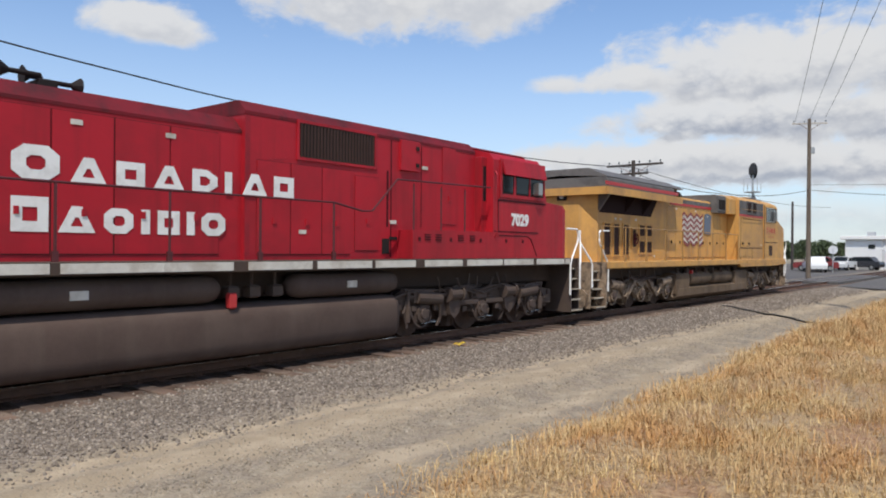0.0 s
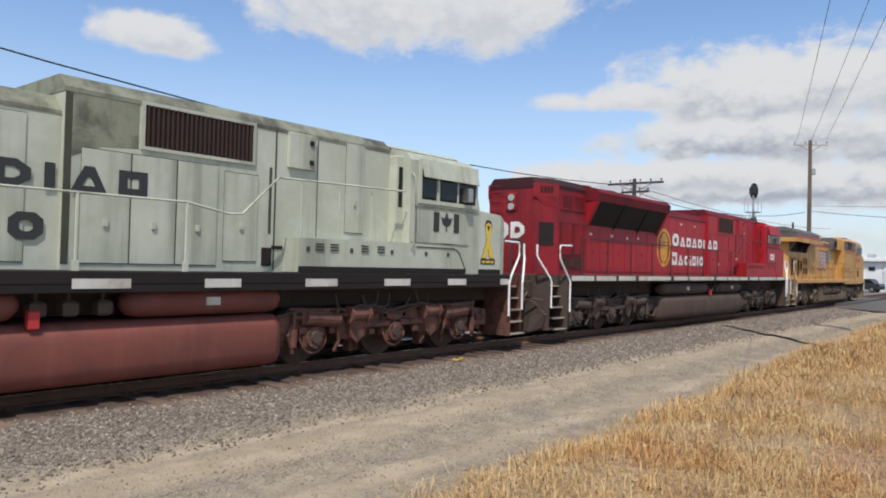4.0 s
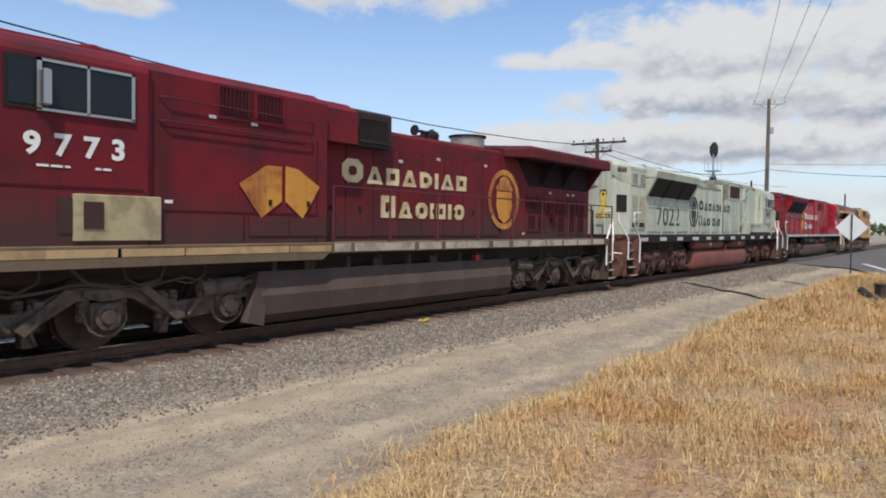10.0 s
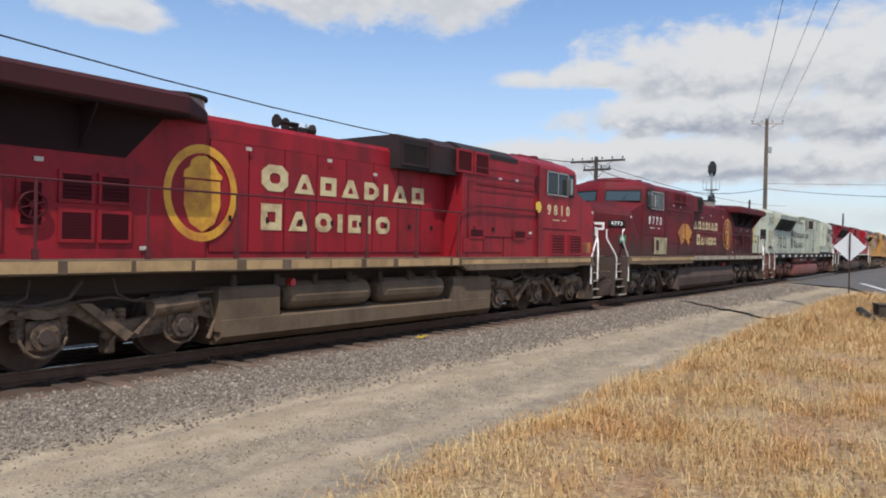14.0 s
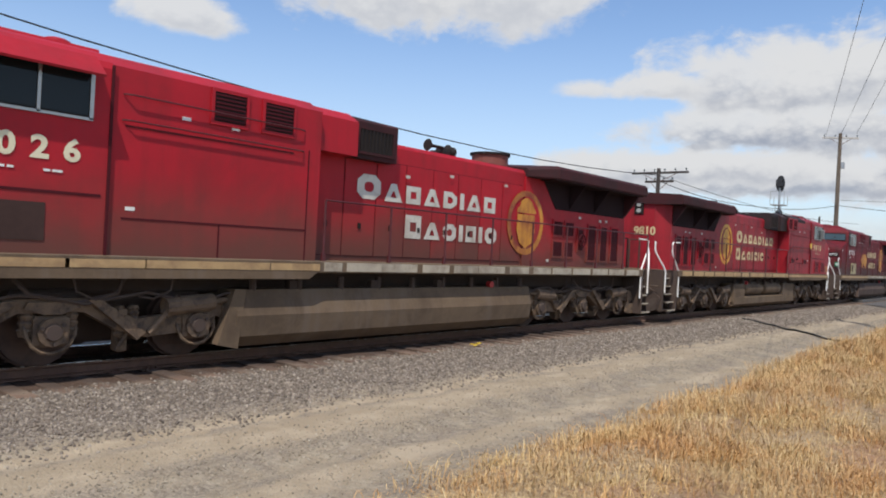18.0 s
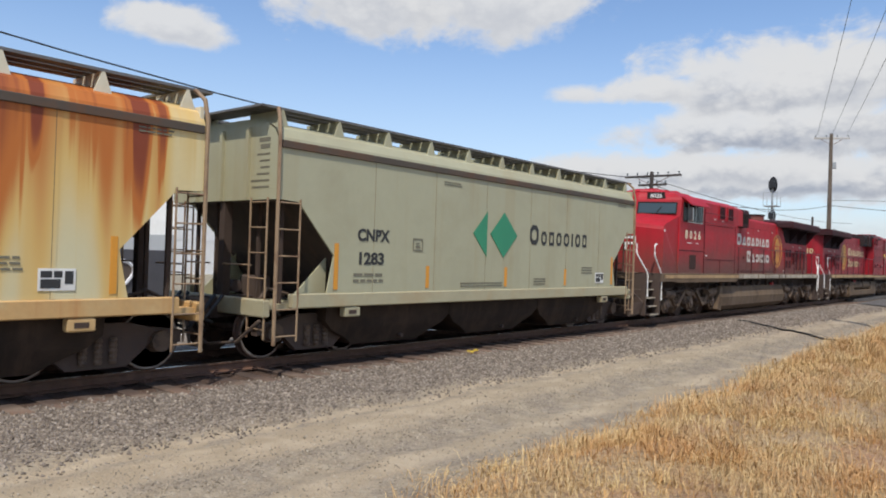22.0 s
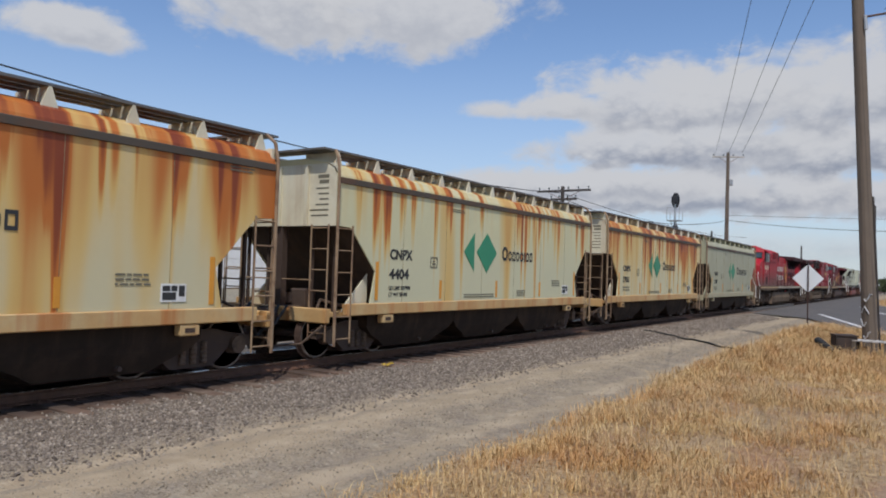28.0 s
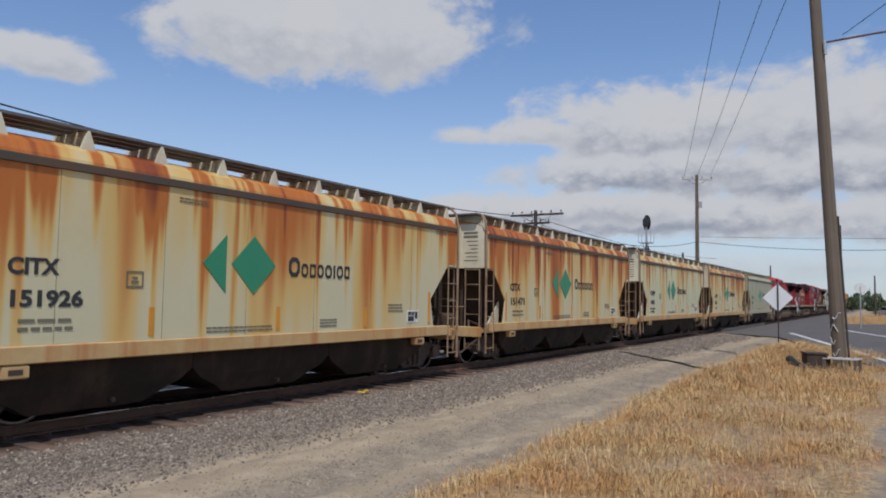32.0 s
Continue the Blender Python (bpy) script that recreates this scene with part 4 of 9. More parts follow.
# low graffiti wall between the track and the warehouse; its painted loops can't be read
gw = thing("graffiti_wall", "low dark wall covered with white graffiti outlines", "wall", pose(0, 27.2, 0))
bm = B()
box(bm, -14.0, 15.2, 0.0, 0.22, -0.1, 1.92, 0.02)
part("wall", bm, "fence", gw)
rnd = random.Random(5)
x = -13.2
while x < 14.2:
    w, h = rnd.uniform(0.75, 1.15), rnd.uniform(1.25, 1.6)
    n = 16
    k1, k2 = rnd.uniform(0.1, 0.3), rnd.uniform(0, 6)
    def rim(k):
        return [(x + k * w * 0.5 * (1 + k1 * math.sin(2 * a + k2) + 0.15 * math.sin(3 * a)) * math.cos(a), k * h * 0.45 * (1 + k1 * math.sin(2 * a + k2)) * math.sin(a)) for a in [2 * math.pi * i / n for i in range(n + 1)]]
    bm = B()
    ring_faces(bm, [[(px, yy, 0.93 + pz) for px, pz in rim(0.96)[:-1]] for yy in (0.0, -0.006)])
    part("paint_field", bm, rnd.choice(("paint_umber", "paint_umber", "grey_wall")), gw)
    bm = B()
    pipe(bm, [(px, -0.01, 0.93 + pz) for px, pz in rim(1.0)], 0.07, 5)
    part("paint_loop", bm, "chalk", gw)
    if rnd.random() < 0.7:
        bm = B()
        pipe(bm, [(x - w * 0.25, -0.012, 0.9 + rnd.uniform(-0.3, 0.3)), (x, -0.012, 1.05), (x + w * 0.3, -0.012, 0.8 + rnd.uniform(-0.3, 0.3))], 0.055, 5)
        part("paint_loop", bm, "chalk", gw)
    x += w * 1.05

# paved road that crosses the railway at a slant
def sheet(name, pts, z, mat, label, category, lift=0.0):
    bm = B()
    ring_faces(bm, [[(px, py, z - 0.06) for px, py in pts], [(px, py, z + lift) for px, py in pts]])
    me = finish(bm)
    me.materials.append(M[mat])
    return tagged(new(name, me), label, category, kind="structure")


road = sheet("road", [(8.0, -6.2), (22.0, -0.9), (34.0, 2.3), (46.0, 5.6), (49.0, 9.2), (72.0, 9.6), (72.0, 9.62), (140.0, 9.62), (140.0, 6.8), (80.0, 3.7), (84.5, -2.0), (96.0, -15.0), (30.0, -14.0), (8.0, -14.0)], 0.06, "asphalt", "worn grey asphalt road beside the railway", "road", 0.02)
sheet("road_far", [(50.0, 12.8), (140.0, 12.8), (140.0, 60.0), (64.0, 60.0), (60.0, 22.0)], 0.04, "asphalt", "worn grey asphalt yard behind the railway", "road", 0.0)
for a, b, w in (((24.5, -1.15), (52.5, 5.75), 0.14), ((43.0, -2.1), (62.0, 3.3), 0.14)):
    a, b = Vector((*a, 0)), Vector((*b, 0))
    s = (b - a).normalized().cross(Vector((0, 0, 1))) * w
    sheet("road_marking", [tuple((a - s).xy), tuple((a + s).xy), tuple((b + s).xy), tuple((b - s).xy)], 0.086, "line", "worn white painted road line", "road marking", 0.003)
bm = B()
for y0, y1 in ((-1.5, -0.86), (-0.64, 0.64), (0.86, 1.5)):
    box(bm, 52.0, 70.0, TRACK_Y + y0, TRACK_Y + y1, 0.0, RAIL - 0.02)
me = finish(bm)
me.materials.append(M["asphalt"])
tagged(new("crossing_panel", me), "asphalt panels of the level crossing between the rails", "level crossing", kind="structure")

# ---- rolling stock: x forward along the unit, z from the rail tops, near side at y = near * half width ----
def wheelset(parent, x, r, mats=("wheel",)):
    bm = B()
    for sgn in (-1, 1):
        y = sgn * 0.74
        disc_stack(bm, y, 0, 0, [(-0.065, r * 0.96), (-0.06, r), (0.045, r + 0.004), (0.05, r + 0.028), (0.07, r + 0.028), (0.072, r * 0.86), (0.02, r * 0.80), (0.02, r * 0.36), (0.06, r * 0.30), (0.06, 0.09)] if sgn < 0 else
                   [(0.065, r * 0.96), (0.06, r), (-0.045, r + 0.004), (-0.05, r + 0.028), (-0.07, r + 0.028), (-0.072, r * 0.86), (-0.02, r * 0.80), (-0.02, r * 0.36), (-0.06, r * 0.30), (-0.06, 0.09)], 24)
    rod(bm, (0, -0.98, 0), (0, 0.98, 0), 0.085, 10)
    ax = part("wheelset", bm, mats[0], parent, "steel wheels on an axle", at=pose(x, 0, r))
    for sgn in (-1, 1):
        bm = B()
        for k in range(5):
            a = k * 2 * math.pi / 5
            rod(bm, (0.12 * math.cos(a), sgn * 0.99, 0.12 * math.sin(a)), (0.12 * math.cos(a), sgn * 1.02, 0.12 * math.sin(a)), 0.022, 6)
        rod(bm, (0, sgn * 0.97, 0), (0, sgn * 1.01, 0), 0.17, 12)
        part("axle_cap", bm, "truck_dark", ax)
    for sgn in (-1, 1) if len(mats) > 1 else ():
        bm = B()
        out = [(0.066 * sgn, r * 0.90), (0.069 * sgn, r * 0.90), (0.069 * sgn, r * 0.955), (0.066 * sgn, r * 0.955)]
        disc_stack(bm, sgn * 0.74, 0, 0, out, 24)
        part("rim", bm, mats[1], ax)
    WHEELSETS.append((ax, x, r))
    return ax


WHEELSETS = []


def loco_truck(parent, xc, pitch, style, mat, r=0.50):
    """A three-axle truck: side frames, springs, brake gear, traction motors."""
    rnd = random.Random(int(xc * 100) + 7)
    for sgn in (-1, 1):
        y0, y1 = sorted((sgn * 1.02, sgn * 1.20))
        bm = B()
        if style == "ge":
            # rolling cast frame, high over the middle axle
            prof = [(-3.05, 0.62), (-2.85, 0.86), (-2.2, 0.90), (-1.55, 0.66), (-1.1, 0.62), (-0.55, 0.92), (0.55, 0.92), (1.1, 0.62), (1.55, 0.66), (2.2, 0.90), (2.85, 0.86), (3.05, 0.62),
                    (2.75, 0.50), (2.35, 0.62), (1.75, 0.40), (1.25, 0.36), (0.85, 0.48), (0.4, 0.74), (-0.4, 0.74), (-0.85, 0.48), (-1.25, 0.36), (-1.75, 0.40), (-2.35, 0.62), (-2.75, 0.50)]
        else:
            # straight frame with legs between the axles
            half = [(0.0, 0.94, 0.70), (0.6, 0.94, 0.70), (0.78, 0.88, 0.42), (1.38, 0.86, 0.42), (1.6, 0.92, 0.70), (2.45, 0.92, 0.70), (2.62, 0.88, 0.48), (3.1, 0.82, 0.48)]
            both = [(-x, a, b) for x, a, b in reversed(half)] + half[1:]
            prof = [(x, a) for x, a, b in both] + [(x, b) for x, a, b in reversed(both)]
        # swept as quads so that the hollow outline stays clean
        n = len(prof) // 2
        up, lo = prof[:n], list(reversed(prof[n:]))
        for (a, b), (c, d) in zip(zip(up, up[1:]), zip(lo, lo[1:])):
            ring_faces(bm, [[(a[0], y, a[1]), (b[0], y, b[1]), (d[0], y, d[1]), (c[0], y, c[1])] for y in (y0, y1)])
        part("truck_frame", bm, mat, parent, at=pose(xc, 0, 0))
        for k in (-1, 0, 1):
            bm = B()
            xa = k * pitch
            y = sgn * 1.13
            box(bm, xa - 0.22, xa + 0.22, y - 0.10, y + 0.10, r - 0.20, r + 0.20, 0.04)
            rod(bm, (xa, y + sgn * 0.08, r), (xa, y + sgn * 0.16, r), 0.185, 12)
            part("journal_box", bm, mat, parent, at=pose(xc, 0, 0))
            bm = B()
            rod(bm, (xa, y + sgn * 0.155, r), (xa, y + sgn * 0.20, r), 0.12, 10, 0.10)
            for q in range(3):
                a = 2.1 * q + 0.4
                rod(bm, (xa + 0.15 * math.cos(a), y + sgn * 0.15, r + 0.15 * math.sin(a)), (xa + 0.15 * math.cos(a), y + sgn * 0.185, r + 0.15 * math.sin(a)), 0.026, 6)
            part("bearing_cover", bm, "truck_dark", parent, at=pose(xc, 0, 0))
            bm = B()
            ring_faces(bm, [[(xa + px, yy, r + pz) for px, pz in ((-0.34, 0.30), (-0.10, 0.22), (0.10, 0.22), (0.34, 0.30), (0.30, 0.38), (-0.30, 0.38))] for yy in sorted((y - sgn * 0.02, y + sgn * 0.12))])
            part("axle_guide", bm, mat, parent, at=pose(xc, 0, 0))
            bm = B()
            pts = [(xa + 0.30 * math.cos(math.radians(a)), y + sgn * 0.10, r + 0.02 + 0.30 * math.sin(math.radians(a))) for a in range(195, 346, 25)]
            pipe(bm, [(pts[0][0] - 0.03, y, r + 0.16)] + pts + [(pts[-1][0] + 0.03, y, r + 0.16)], 0.024, 6)
            part("safety_loop", bm, mat, parent, at=pose(xc, 0, 0))
            for dx in (-0.27, 0.27):
                bm = B()
                turned_z(bm, xa + dx, y - sgn * 0.02, [(r - 0.06, 0.075), (r + 0.02, 0.10), (r + 0.05, 0.075), (r + 0.11, 0.10), (r + 0.14, 0.075), (r + 0.20, 0.10), (r + 0.24, 0.07)], 10)
                part("rubber_spring", bm, mat, parent, at=pose(xc, 0, 0))
        for k in (-1.5, -0.5, 0.5, 1.5):
            bm = B()
            xa = k * pitch
            if abs(k) > 1:
                xa = math.copysign(pitch * 1.36, k)
            for q in (-0.1, 0.1):
                turned_z(bm, xa + q, sgn * 1.10, [(r - 0.12 + 0.035 * i, 0.085 if i % 2 else 0.065) for i in range(13)], 10)
            part("coil_spring", bm, mat, parent, at=pose(xc, 0, 0))
        for k in (-1, 1):
            bm = B()
            y = sgn * 1.24
            rod(bm, (k * 1.5, y, 0.78), (k * 2.25, y, 0.84), 0.13, 12)
            rod(bm, (k * 2.25, y, 0.84), (k * 2.5, y, 0.86), 0.045, 8)
            pipe(bm, [(k * 2.5, y, 0.85), (k * 2.62, y, 0.55), (k * 2.5, y, 0.25)], 0.035)
            part("brake_cylinder", bm, mat, parent, at=pose(xc, 0, 0))
            bm = B()
            box(bm, k * 0.98 - 0.07, k * 0.98 + 0.07, sgn * 1.0 - 0.09, sgn * 1.0 + 0.09, 0.16, 0.66, 0.02)
            pipe(bm, [(k * 0.98, sgn * 1.15, 0.74), (k * 1.02, sgn * 1.18, 0.45), (k * 0.9, sgn * 1.12, 0.2)], 0.03)
            part("brake_shoe", bm, mat, parent, at=pose(xc, 0, 0))
        bm = B()
        pts = [(-2.9 + 0.42 * i, sgn * 1.26, 0.92 + 0.07 * math.sin(i * 1.7 + sgn) + rnd.uniform(-0.02, 0.02)) for i in range(14)]
        pipe(bm, pts, 0.022)
        part("brake_pipe", bm, "truck_dark", parent, at=pose(xc, 0, 0))
        bm = B()
        pipe(bm, [(-0.9, sgn * 1.24, 1.2), (-0.8, sgn * 1.26, 0.98), (-0.3, sgn * 1.24, 0.86), (0.3, sgn * 1.26, 0.98), (0.5, sgn * 1.2, 1.2)], 0.03)
        part("air_hose", bm, "truck_dark", parent, at=pose(xc, 0, 0))
    for k in (-1, 0, 1):
        bm = B()
        box(bm, k * pitch - 0.75, k * pitch - 0.2, -0.62, 0.62, 0.22, 0.78, 0.08)
        part("traction_motor", bm, "under", parent, at=pose(xc, 0, 0))
    bm = B()
    box(bm, -0.45, 0.45, -1.0, 1.0, 0.66, 1.02, 0.05)
    part("bolster", bm, "under", parent, at=pose(xc, 0, 0))
    # added block: closes bright gaps so the inside of the truck looks shaded
    bm = B()
    box(bm, -2.95, 2.95, -0.55, 0.55, 0.24, 1.0, 0.05)
    part("truck_core", bm, "under", parent, at=pose(xc, 0, 0))
    for sgn in (-1, 1):
        for k in (-1, 1):
            # link arms, hangers and dampers that stand before the frame
            bm = B()
            y = sgn * 1.24
            if style == "emd":
                # brake cylinder with flanges on a bracket, its lever and the damper beside it
                xm = k * pitch * 0.5
                for x0, x1, rr in ((-0.20, 0.22, 0.125), (-0.24, -0.19, 0.16), (0.20, 0.25, 0.16), (0.25, 0.52, 0.035)):
                    rod(bm, (xm + k * x0, y + sgn * 0.03, 0.86), (xm + k * x1, y + sgn * 0.03, 0.86), rr, 12)
                part("brake_cylinder", bm, mat, parent, at=pose(xc, 0, 0))
                bm = B()
                ring_faces(bm, [[(xm + k * px, yy, pz) for px, pz in ((-0.22, 0.76), (0.24, 0.76), (0.16, 0.44), (0.02, 0.34), (-0.12, 0.46))] for yy in sorted((y - sgn * 0.04, y + sgn * 0.06))])
                part("brake_bracket", bm, mat, parent, at=pose(xc, 0, 0))
                bm = B()
                pipe(bm, [(xm + k * 0.50, y + sgn * 0.04, 0.98), (xm + k * 0.53, y + sgn * 0.05, 0.70), (xm + k * 0.44, y, 0.40), (xm + k * 0.50, y - sgn * 0.05, 0.22)], 0.036, 6)
                part("brake_lever", bm, mat, parent, at=pose(xc, 0, 0))
                bm = B()
                rod(bm, (k * pitch * 1.22, y, 0.36), (k * pitch * 1.22, y + sgn * 0.02, 0.66), 0.065, 10)
                rod(bm, (k * pitch * 1.22, y + sgn * 0.02, 0.66), (k * pitch * 1.22, y + sgn * 0.02, 0.98), 0.035, 8)
                part("damper", bm, mat, parent, at=pose(xc, 0, 0))
                bm = B()
                pipe(bm, [(xm - k * 0.5, y + sgn * 0.06, 1.30), (xm - k * 0.42, y + sgn * 0.09, 1.04), (xm - k * 0.1, y + sgn * 0.08, 0.98), (xm, y + sgn * 0.06, 0.92)], 0.020, 5)
                part("air_hose", bm, "truck_dark", parent, at=pose(xc, 0, 0))
                for bx, bz in ((0.30, 0.80), (0.62, 0.52), (1.60, 0.60), (2.30, 0.62), (2.75, 0.66), (2.95, 0.76)):
                    bm = B()
                    box(bm, k * bx - 0.07, k * bx + 0.07, *sorted((sgn * 1.19, sgn * 1.25)), bz - 0.06, bz + 0.06, 0.012)
                    part("boss", bm, mat, parent, at=pose(xc, 0, 0))
                bm = B()
                box(bm, *sorted((k * 0.15, k * 1.0)), *sorted((y - sgn * 0.05, y + sgn * 0.03)), 0.60, 0.72, 0.02)
                part("brake_bracket", bm, mat, parent, at=pose(xc, 0, 0))
                bm = B()
                box(bm, *sorted((k * 1.72, k * 2.35)), *sorted((y - sgn * 0.05, y + sgn * 0.05)), 0.72, 0.98, 0.03)
                part("brake_bracket", bm, mat, parent, at=pose(xc, 0, 0))
                bm = B()
                pipe(bm, [(k * 0.3, y, 0.98), (k * 0.9, y, 1.02), (k * 1.3, y, 0.95), (k * 2.6, y, 1.0)], 0.028)
                part("brake_line", bm, mat, parent, at=pose(xc, 0, 0))
                continue
            prism = [(k * 0.42, 0.90), (k * 0.60, 0.90), (k * 1.22, 0.44), (k * 1.10, 0.34)]
            ring_faces(bm, [[(x, yy, z) for x, z in prism] for yy in sorted((y - sgn * 0.05, y + sgn * 0.05))])
            part("link_arm", bm, mat, parent, at=pose(xc, 0, 0))
            bm = B()
            rod(bm, (k * 1.28, y, 0.42), (k * 1.62, y + sgn * 0.02, 0.80), 0.045, 8)
            rod(bm, (k * 1.50, y, 0.66), (k * 1.72, y + sgn * 0.02, 0.90), 0.07, 10)
            part("damper", bm, mat, parent, at=pose(xc, 0, 0))
            bm = B()
            q = [(k * 2.62, 0.22), (k * 3.05, 0.20), (k * 3.12, 0.36), (k * 2.95, 0.50), (k * 2.66, 0.46)]
            ring_faces(bm, [[(x, yy, z) for x, z in q] for yy in sorted((sgn * 1.16, sgn * 1.24))])
            part("sand_bracket", bm, mat, parent, at=pose(xc, 0, 0))
            bm = B()
            pipe(bm, [(k * 2.98, sgn * 1.2, 1.25), (k * 3.02, sgn * 1.24, 0.7), (k * 2.9, sgn * 1.1, 0.30), (k * 2.75, sgn * 0.85, 0.12)], 0.028)
            part("sand_pipe", bm, "truck_dark", parent, at=pose(xc, 0, 0))
            for x, z in ((0.2, 0.82), (0.9, 0.72), (1.9, 0.78), (2.5, 0.72)):
                bm = B()
                box(bm, k * x - 0.06, k * x + 0.06, *sorted((sgn * 1.20, sgn * 1.235)), z - 0.05, z + 0.05, 0.01)
                part("boss", bm, mat, parent, at=pose(xc, 0, 0))
        for x, s_ in ((-1.6, 1), (-0.2, -1), (0.9, 1)):
            bm = B()
            pipe(bm, [(x, sgn * 1.28, 1.24), (x + 0.05 * s_, sgn * 1.30, 1.02), (x + 0.3 * s_, sgn * 1.28, 0.90), (x + 0.5 * s_, sgn * 1.26, 0.94)], 0.016, 5)
            part("cable", bm, "truck_dark", parent, at=pose(xc, 0, 0))
    for k in (-1, 0, 1):
        wheelset(parent, xc + k * pitch, r)


def handrail(parent, xs, z0, z1, y, mat, drop_ends=True):
    """Stanchions with a top rail along a walkway, each stanchion a part."""
    for x in xs:
        bm = B()
        rod(bm, (x, y, z0), (x, y, z1), 0.022, 6)
        box(bm, x - 0.04, x + 0.04, y - 0.02, y + 0.02, z0, z0 + 0.14)
        part("stanchion", bm, mat, parent)
    bm = B()
    pipe(bm, [(xs[0], y, z1), (xs[-1], y, z1)], 0.019)
    part("handrail", bm, mat, parent)


def step_well(parent, x, face, mat, sgn, z_top, yw=1.5):
    """Corner steps between two side plates. x: the plate towards the middle; face: +1 if the end of the unit lies towards +x."""
    w = 0.68
    for x0, x1, ya, yb, z0 in ((x, x + face * 0.05, 0.75, yw, 0.20), (x + face * w, x + face * (w + 0.05), 0.75, 1.35, 0.20), (x + face * 0.05, x + face * w, 0.75, 0.80, 0.22)):
        bm = B()
        box(bm, *sorted((x0, x1)), *sorted((sgn * ya, sgn * yb)), z0, z_top)
        part("step_plate", bm, mat, parent)
    xa, xb = sorted((x, x + face * w))
    for k in range(5):
        bm = B()
        z = 0.22 + k * (z_top - 0.24) / 5
        ya, yb = sgn * (0.80 + 0.02 * k), sgn * (yw - 0.02 - 0.06 * k)
        box(bm, xa + 0.05, xb - 0.005, *sorted((ya, yb)), z, z + 0.03)
        st = part("step", bm, mat, parent)
        bm = B()
        box(bm, xa + 0.05, xb - 0.005, *sorted((yb - sgn * 0.002, yb + sgn * 0.012)), z - 0.005, z + 0.035)
        part("step_lip", bm, "stripe_dirty", st, "pale worn edge of the step")


def end_grabs(parent, x, face, z_top, y, tail=0.5, mat="rail_white"):
    """The two white bent handrails beside the corner steps."""
    for off, lean in ((-0.02, 0.0), (0.72, 0.30)):
        bm = B()
        xx = x + face * off
        if off < 0.1:
            pipe(bm, [(xx, y, 0.66), (xx, y, 1.42), (xx + face * 0.06, y * 0.99, 1.54), (xx + face * 0.44, y * 0.97, 2.02), (xx + face * 0.47, y * 0.97, 2.10), (xx + face * 0.47, y * 0.97, 2.31), (xx + face * 0.43, y * 0.97, 2.38), (xx + face * (0.38 - tail), y * 0.97, 2.39)], 0.026)
        else:
            pipe(bm, [(xx, y * 0.92, 0.78), (xx, y * 0.92, 1.42), (xx + face * 0.05, y * 0.91, 1.54), (xx + face * 0.36, y * 0.80, 2.02), (xx + face * 0.38, y * 0.78, 2.12), (xx + face * 0.38, y * 0.78, 2.38)], 0.026)
        part("grab_rail", bm, mat, parent, "white-painted bent grab rail")


def coupler(parent, x, face, mat="truck_umber"):
    bm = B()
    box(bm, *sorted((x - face * 0.75, x - face * 0.22)), -0.16, 0.16, 0.66, 0.98, 0.03)
    box(bm, *sorted((x - face * 0.24, x - face * 0.02)), -0.20, 0.06, 0.60, 1.02, 0.05)
    box(bm, *sorted((x - face * 0.18, x + face * 0.06)), 0.04, 0.17, 0.62, 1.0, 0.04)
    part("coupler", bm, mat, parent)
    for s in (-1, 1):
        bm = B()
        pipe(bm, [(x - face * 0.55, s * 0.4, 1.05), (x - face * 0.3, s * 0.42, 0.75), (x - face * 0.1, s * 0.36, 0.5), (x, s * 0.3, 0.46)], 0.032)
        part("air_hose", bm, "hose", parent)
        bm = B()
        pipe(bm, [(x - face * 0.55, s * 0.62, 1.05), (x - face * 0.25, s * 0.62, 0.70), (x - face * 0.02, s * 0.55, 0.62)], 0.028)
        part("air_hose", bm, "hose", parent)


def pilot(parent, x, face, mat):
    """Plough plate with rounded lower corners, and the end sill above it."""
    bm = B()
    prof = [(-0.74, 1.40), (0.74, 1.40), (0.80, 0.98), (1.02, 0.86), (1.30, 0.60), (1.22, 0.26), (0.92, 0.14), (-0.92, 0.14), (-1.22, 0.26), (-1.30, 0.60), (-1.02, 0.86), (-0.80, 0.98)]
    prism_x(bm, prof, *sorted((x, x - face * 0.09)))
    part("pilot_plate", bm, mat, parent)
    for s in (-1, 1):
        # the plough curls forward towards its corners
        bm = B()
        q = [(0.0, 1.28, 0.62), (0.0, 1.18, 0.24), (0.24, 0.98, 0.16), (0.22, 1.04, 0.58)]
        ring_faces(bm, [[(x + face * (px + o), s * py, pz) for px, py, pz in q] for o in (0.0, 0.03)])
        part("plough_wing", bm, mat, parent)
        bm = B()
        pipe(bm, [(x + face * 0.03, s * 1.25, 0.98), (x + face * 0.16, s * 1.0, 1.0), (x + face * 0.30, s * 0.4, 0.84), (x + face * 0.34, s * 0.16, 0.86)], 0.022)
        part("uncoupling_lever", bm, "rail_white" if mat == "truck_red" else "truck_umber", parent)
    for k in range(8):
        bm = B()
        yy = -0.80 + 0.23 * k
        pipe(bm, [(x + face * 0.02, yy, 1.18 - 0.05 * (k % 3)), (x + face * 0.14, yy + 0.03, 1.05), (x + face * 0.20, yy + 0.05, 0.72), (x + face * (0.12 + 0.05 * (k % 2)), yy + 0.09, 0.42)], 0.026)
        part("air_hose", bm, "hose" if k % 3 else "truck_umber", parent)
    for k, y in enumerate((-0.62, 0.60)):
        bm = B()
        box(bm, *sorted((x, x + face * 0.16)), y - 0.14, y + 0.14, 1.0, 1.26, 0.03)
        part("receptacle_box", bm, mat, parent)


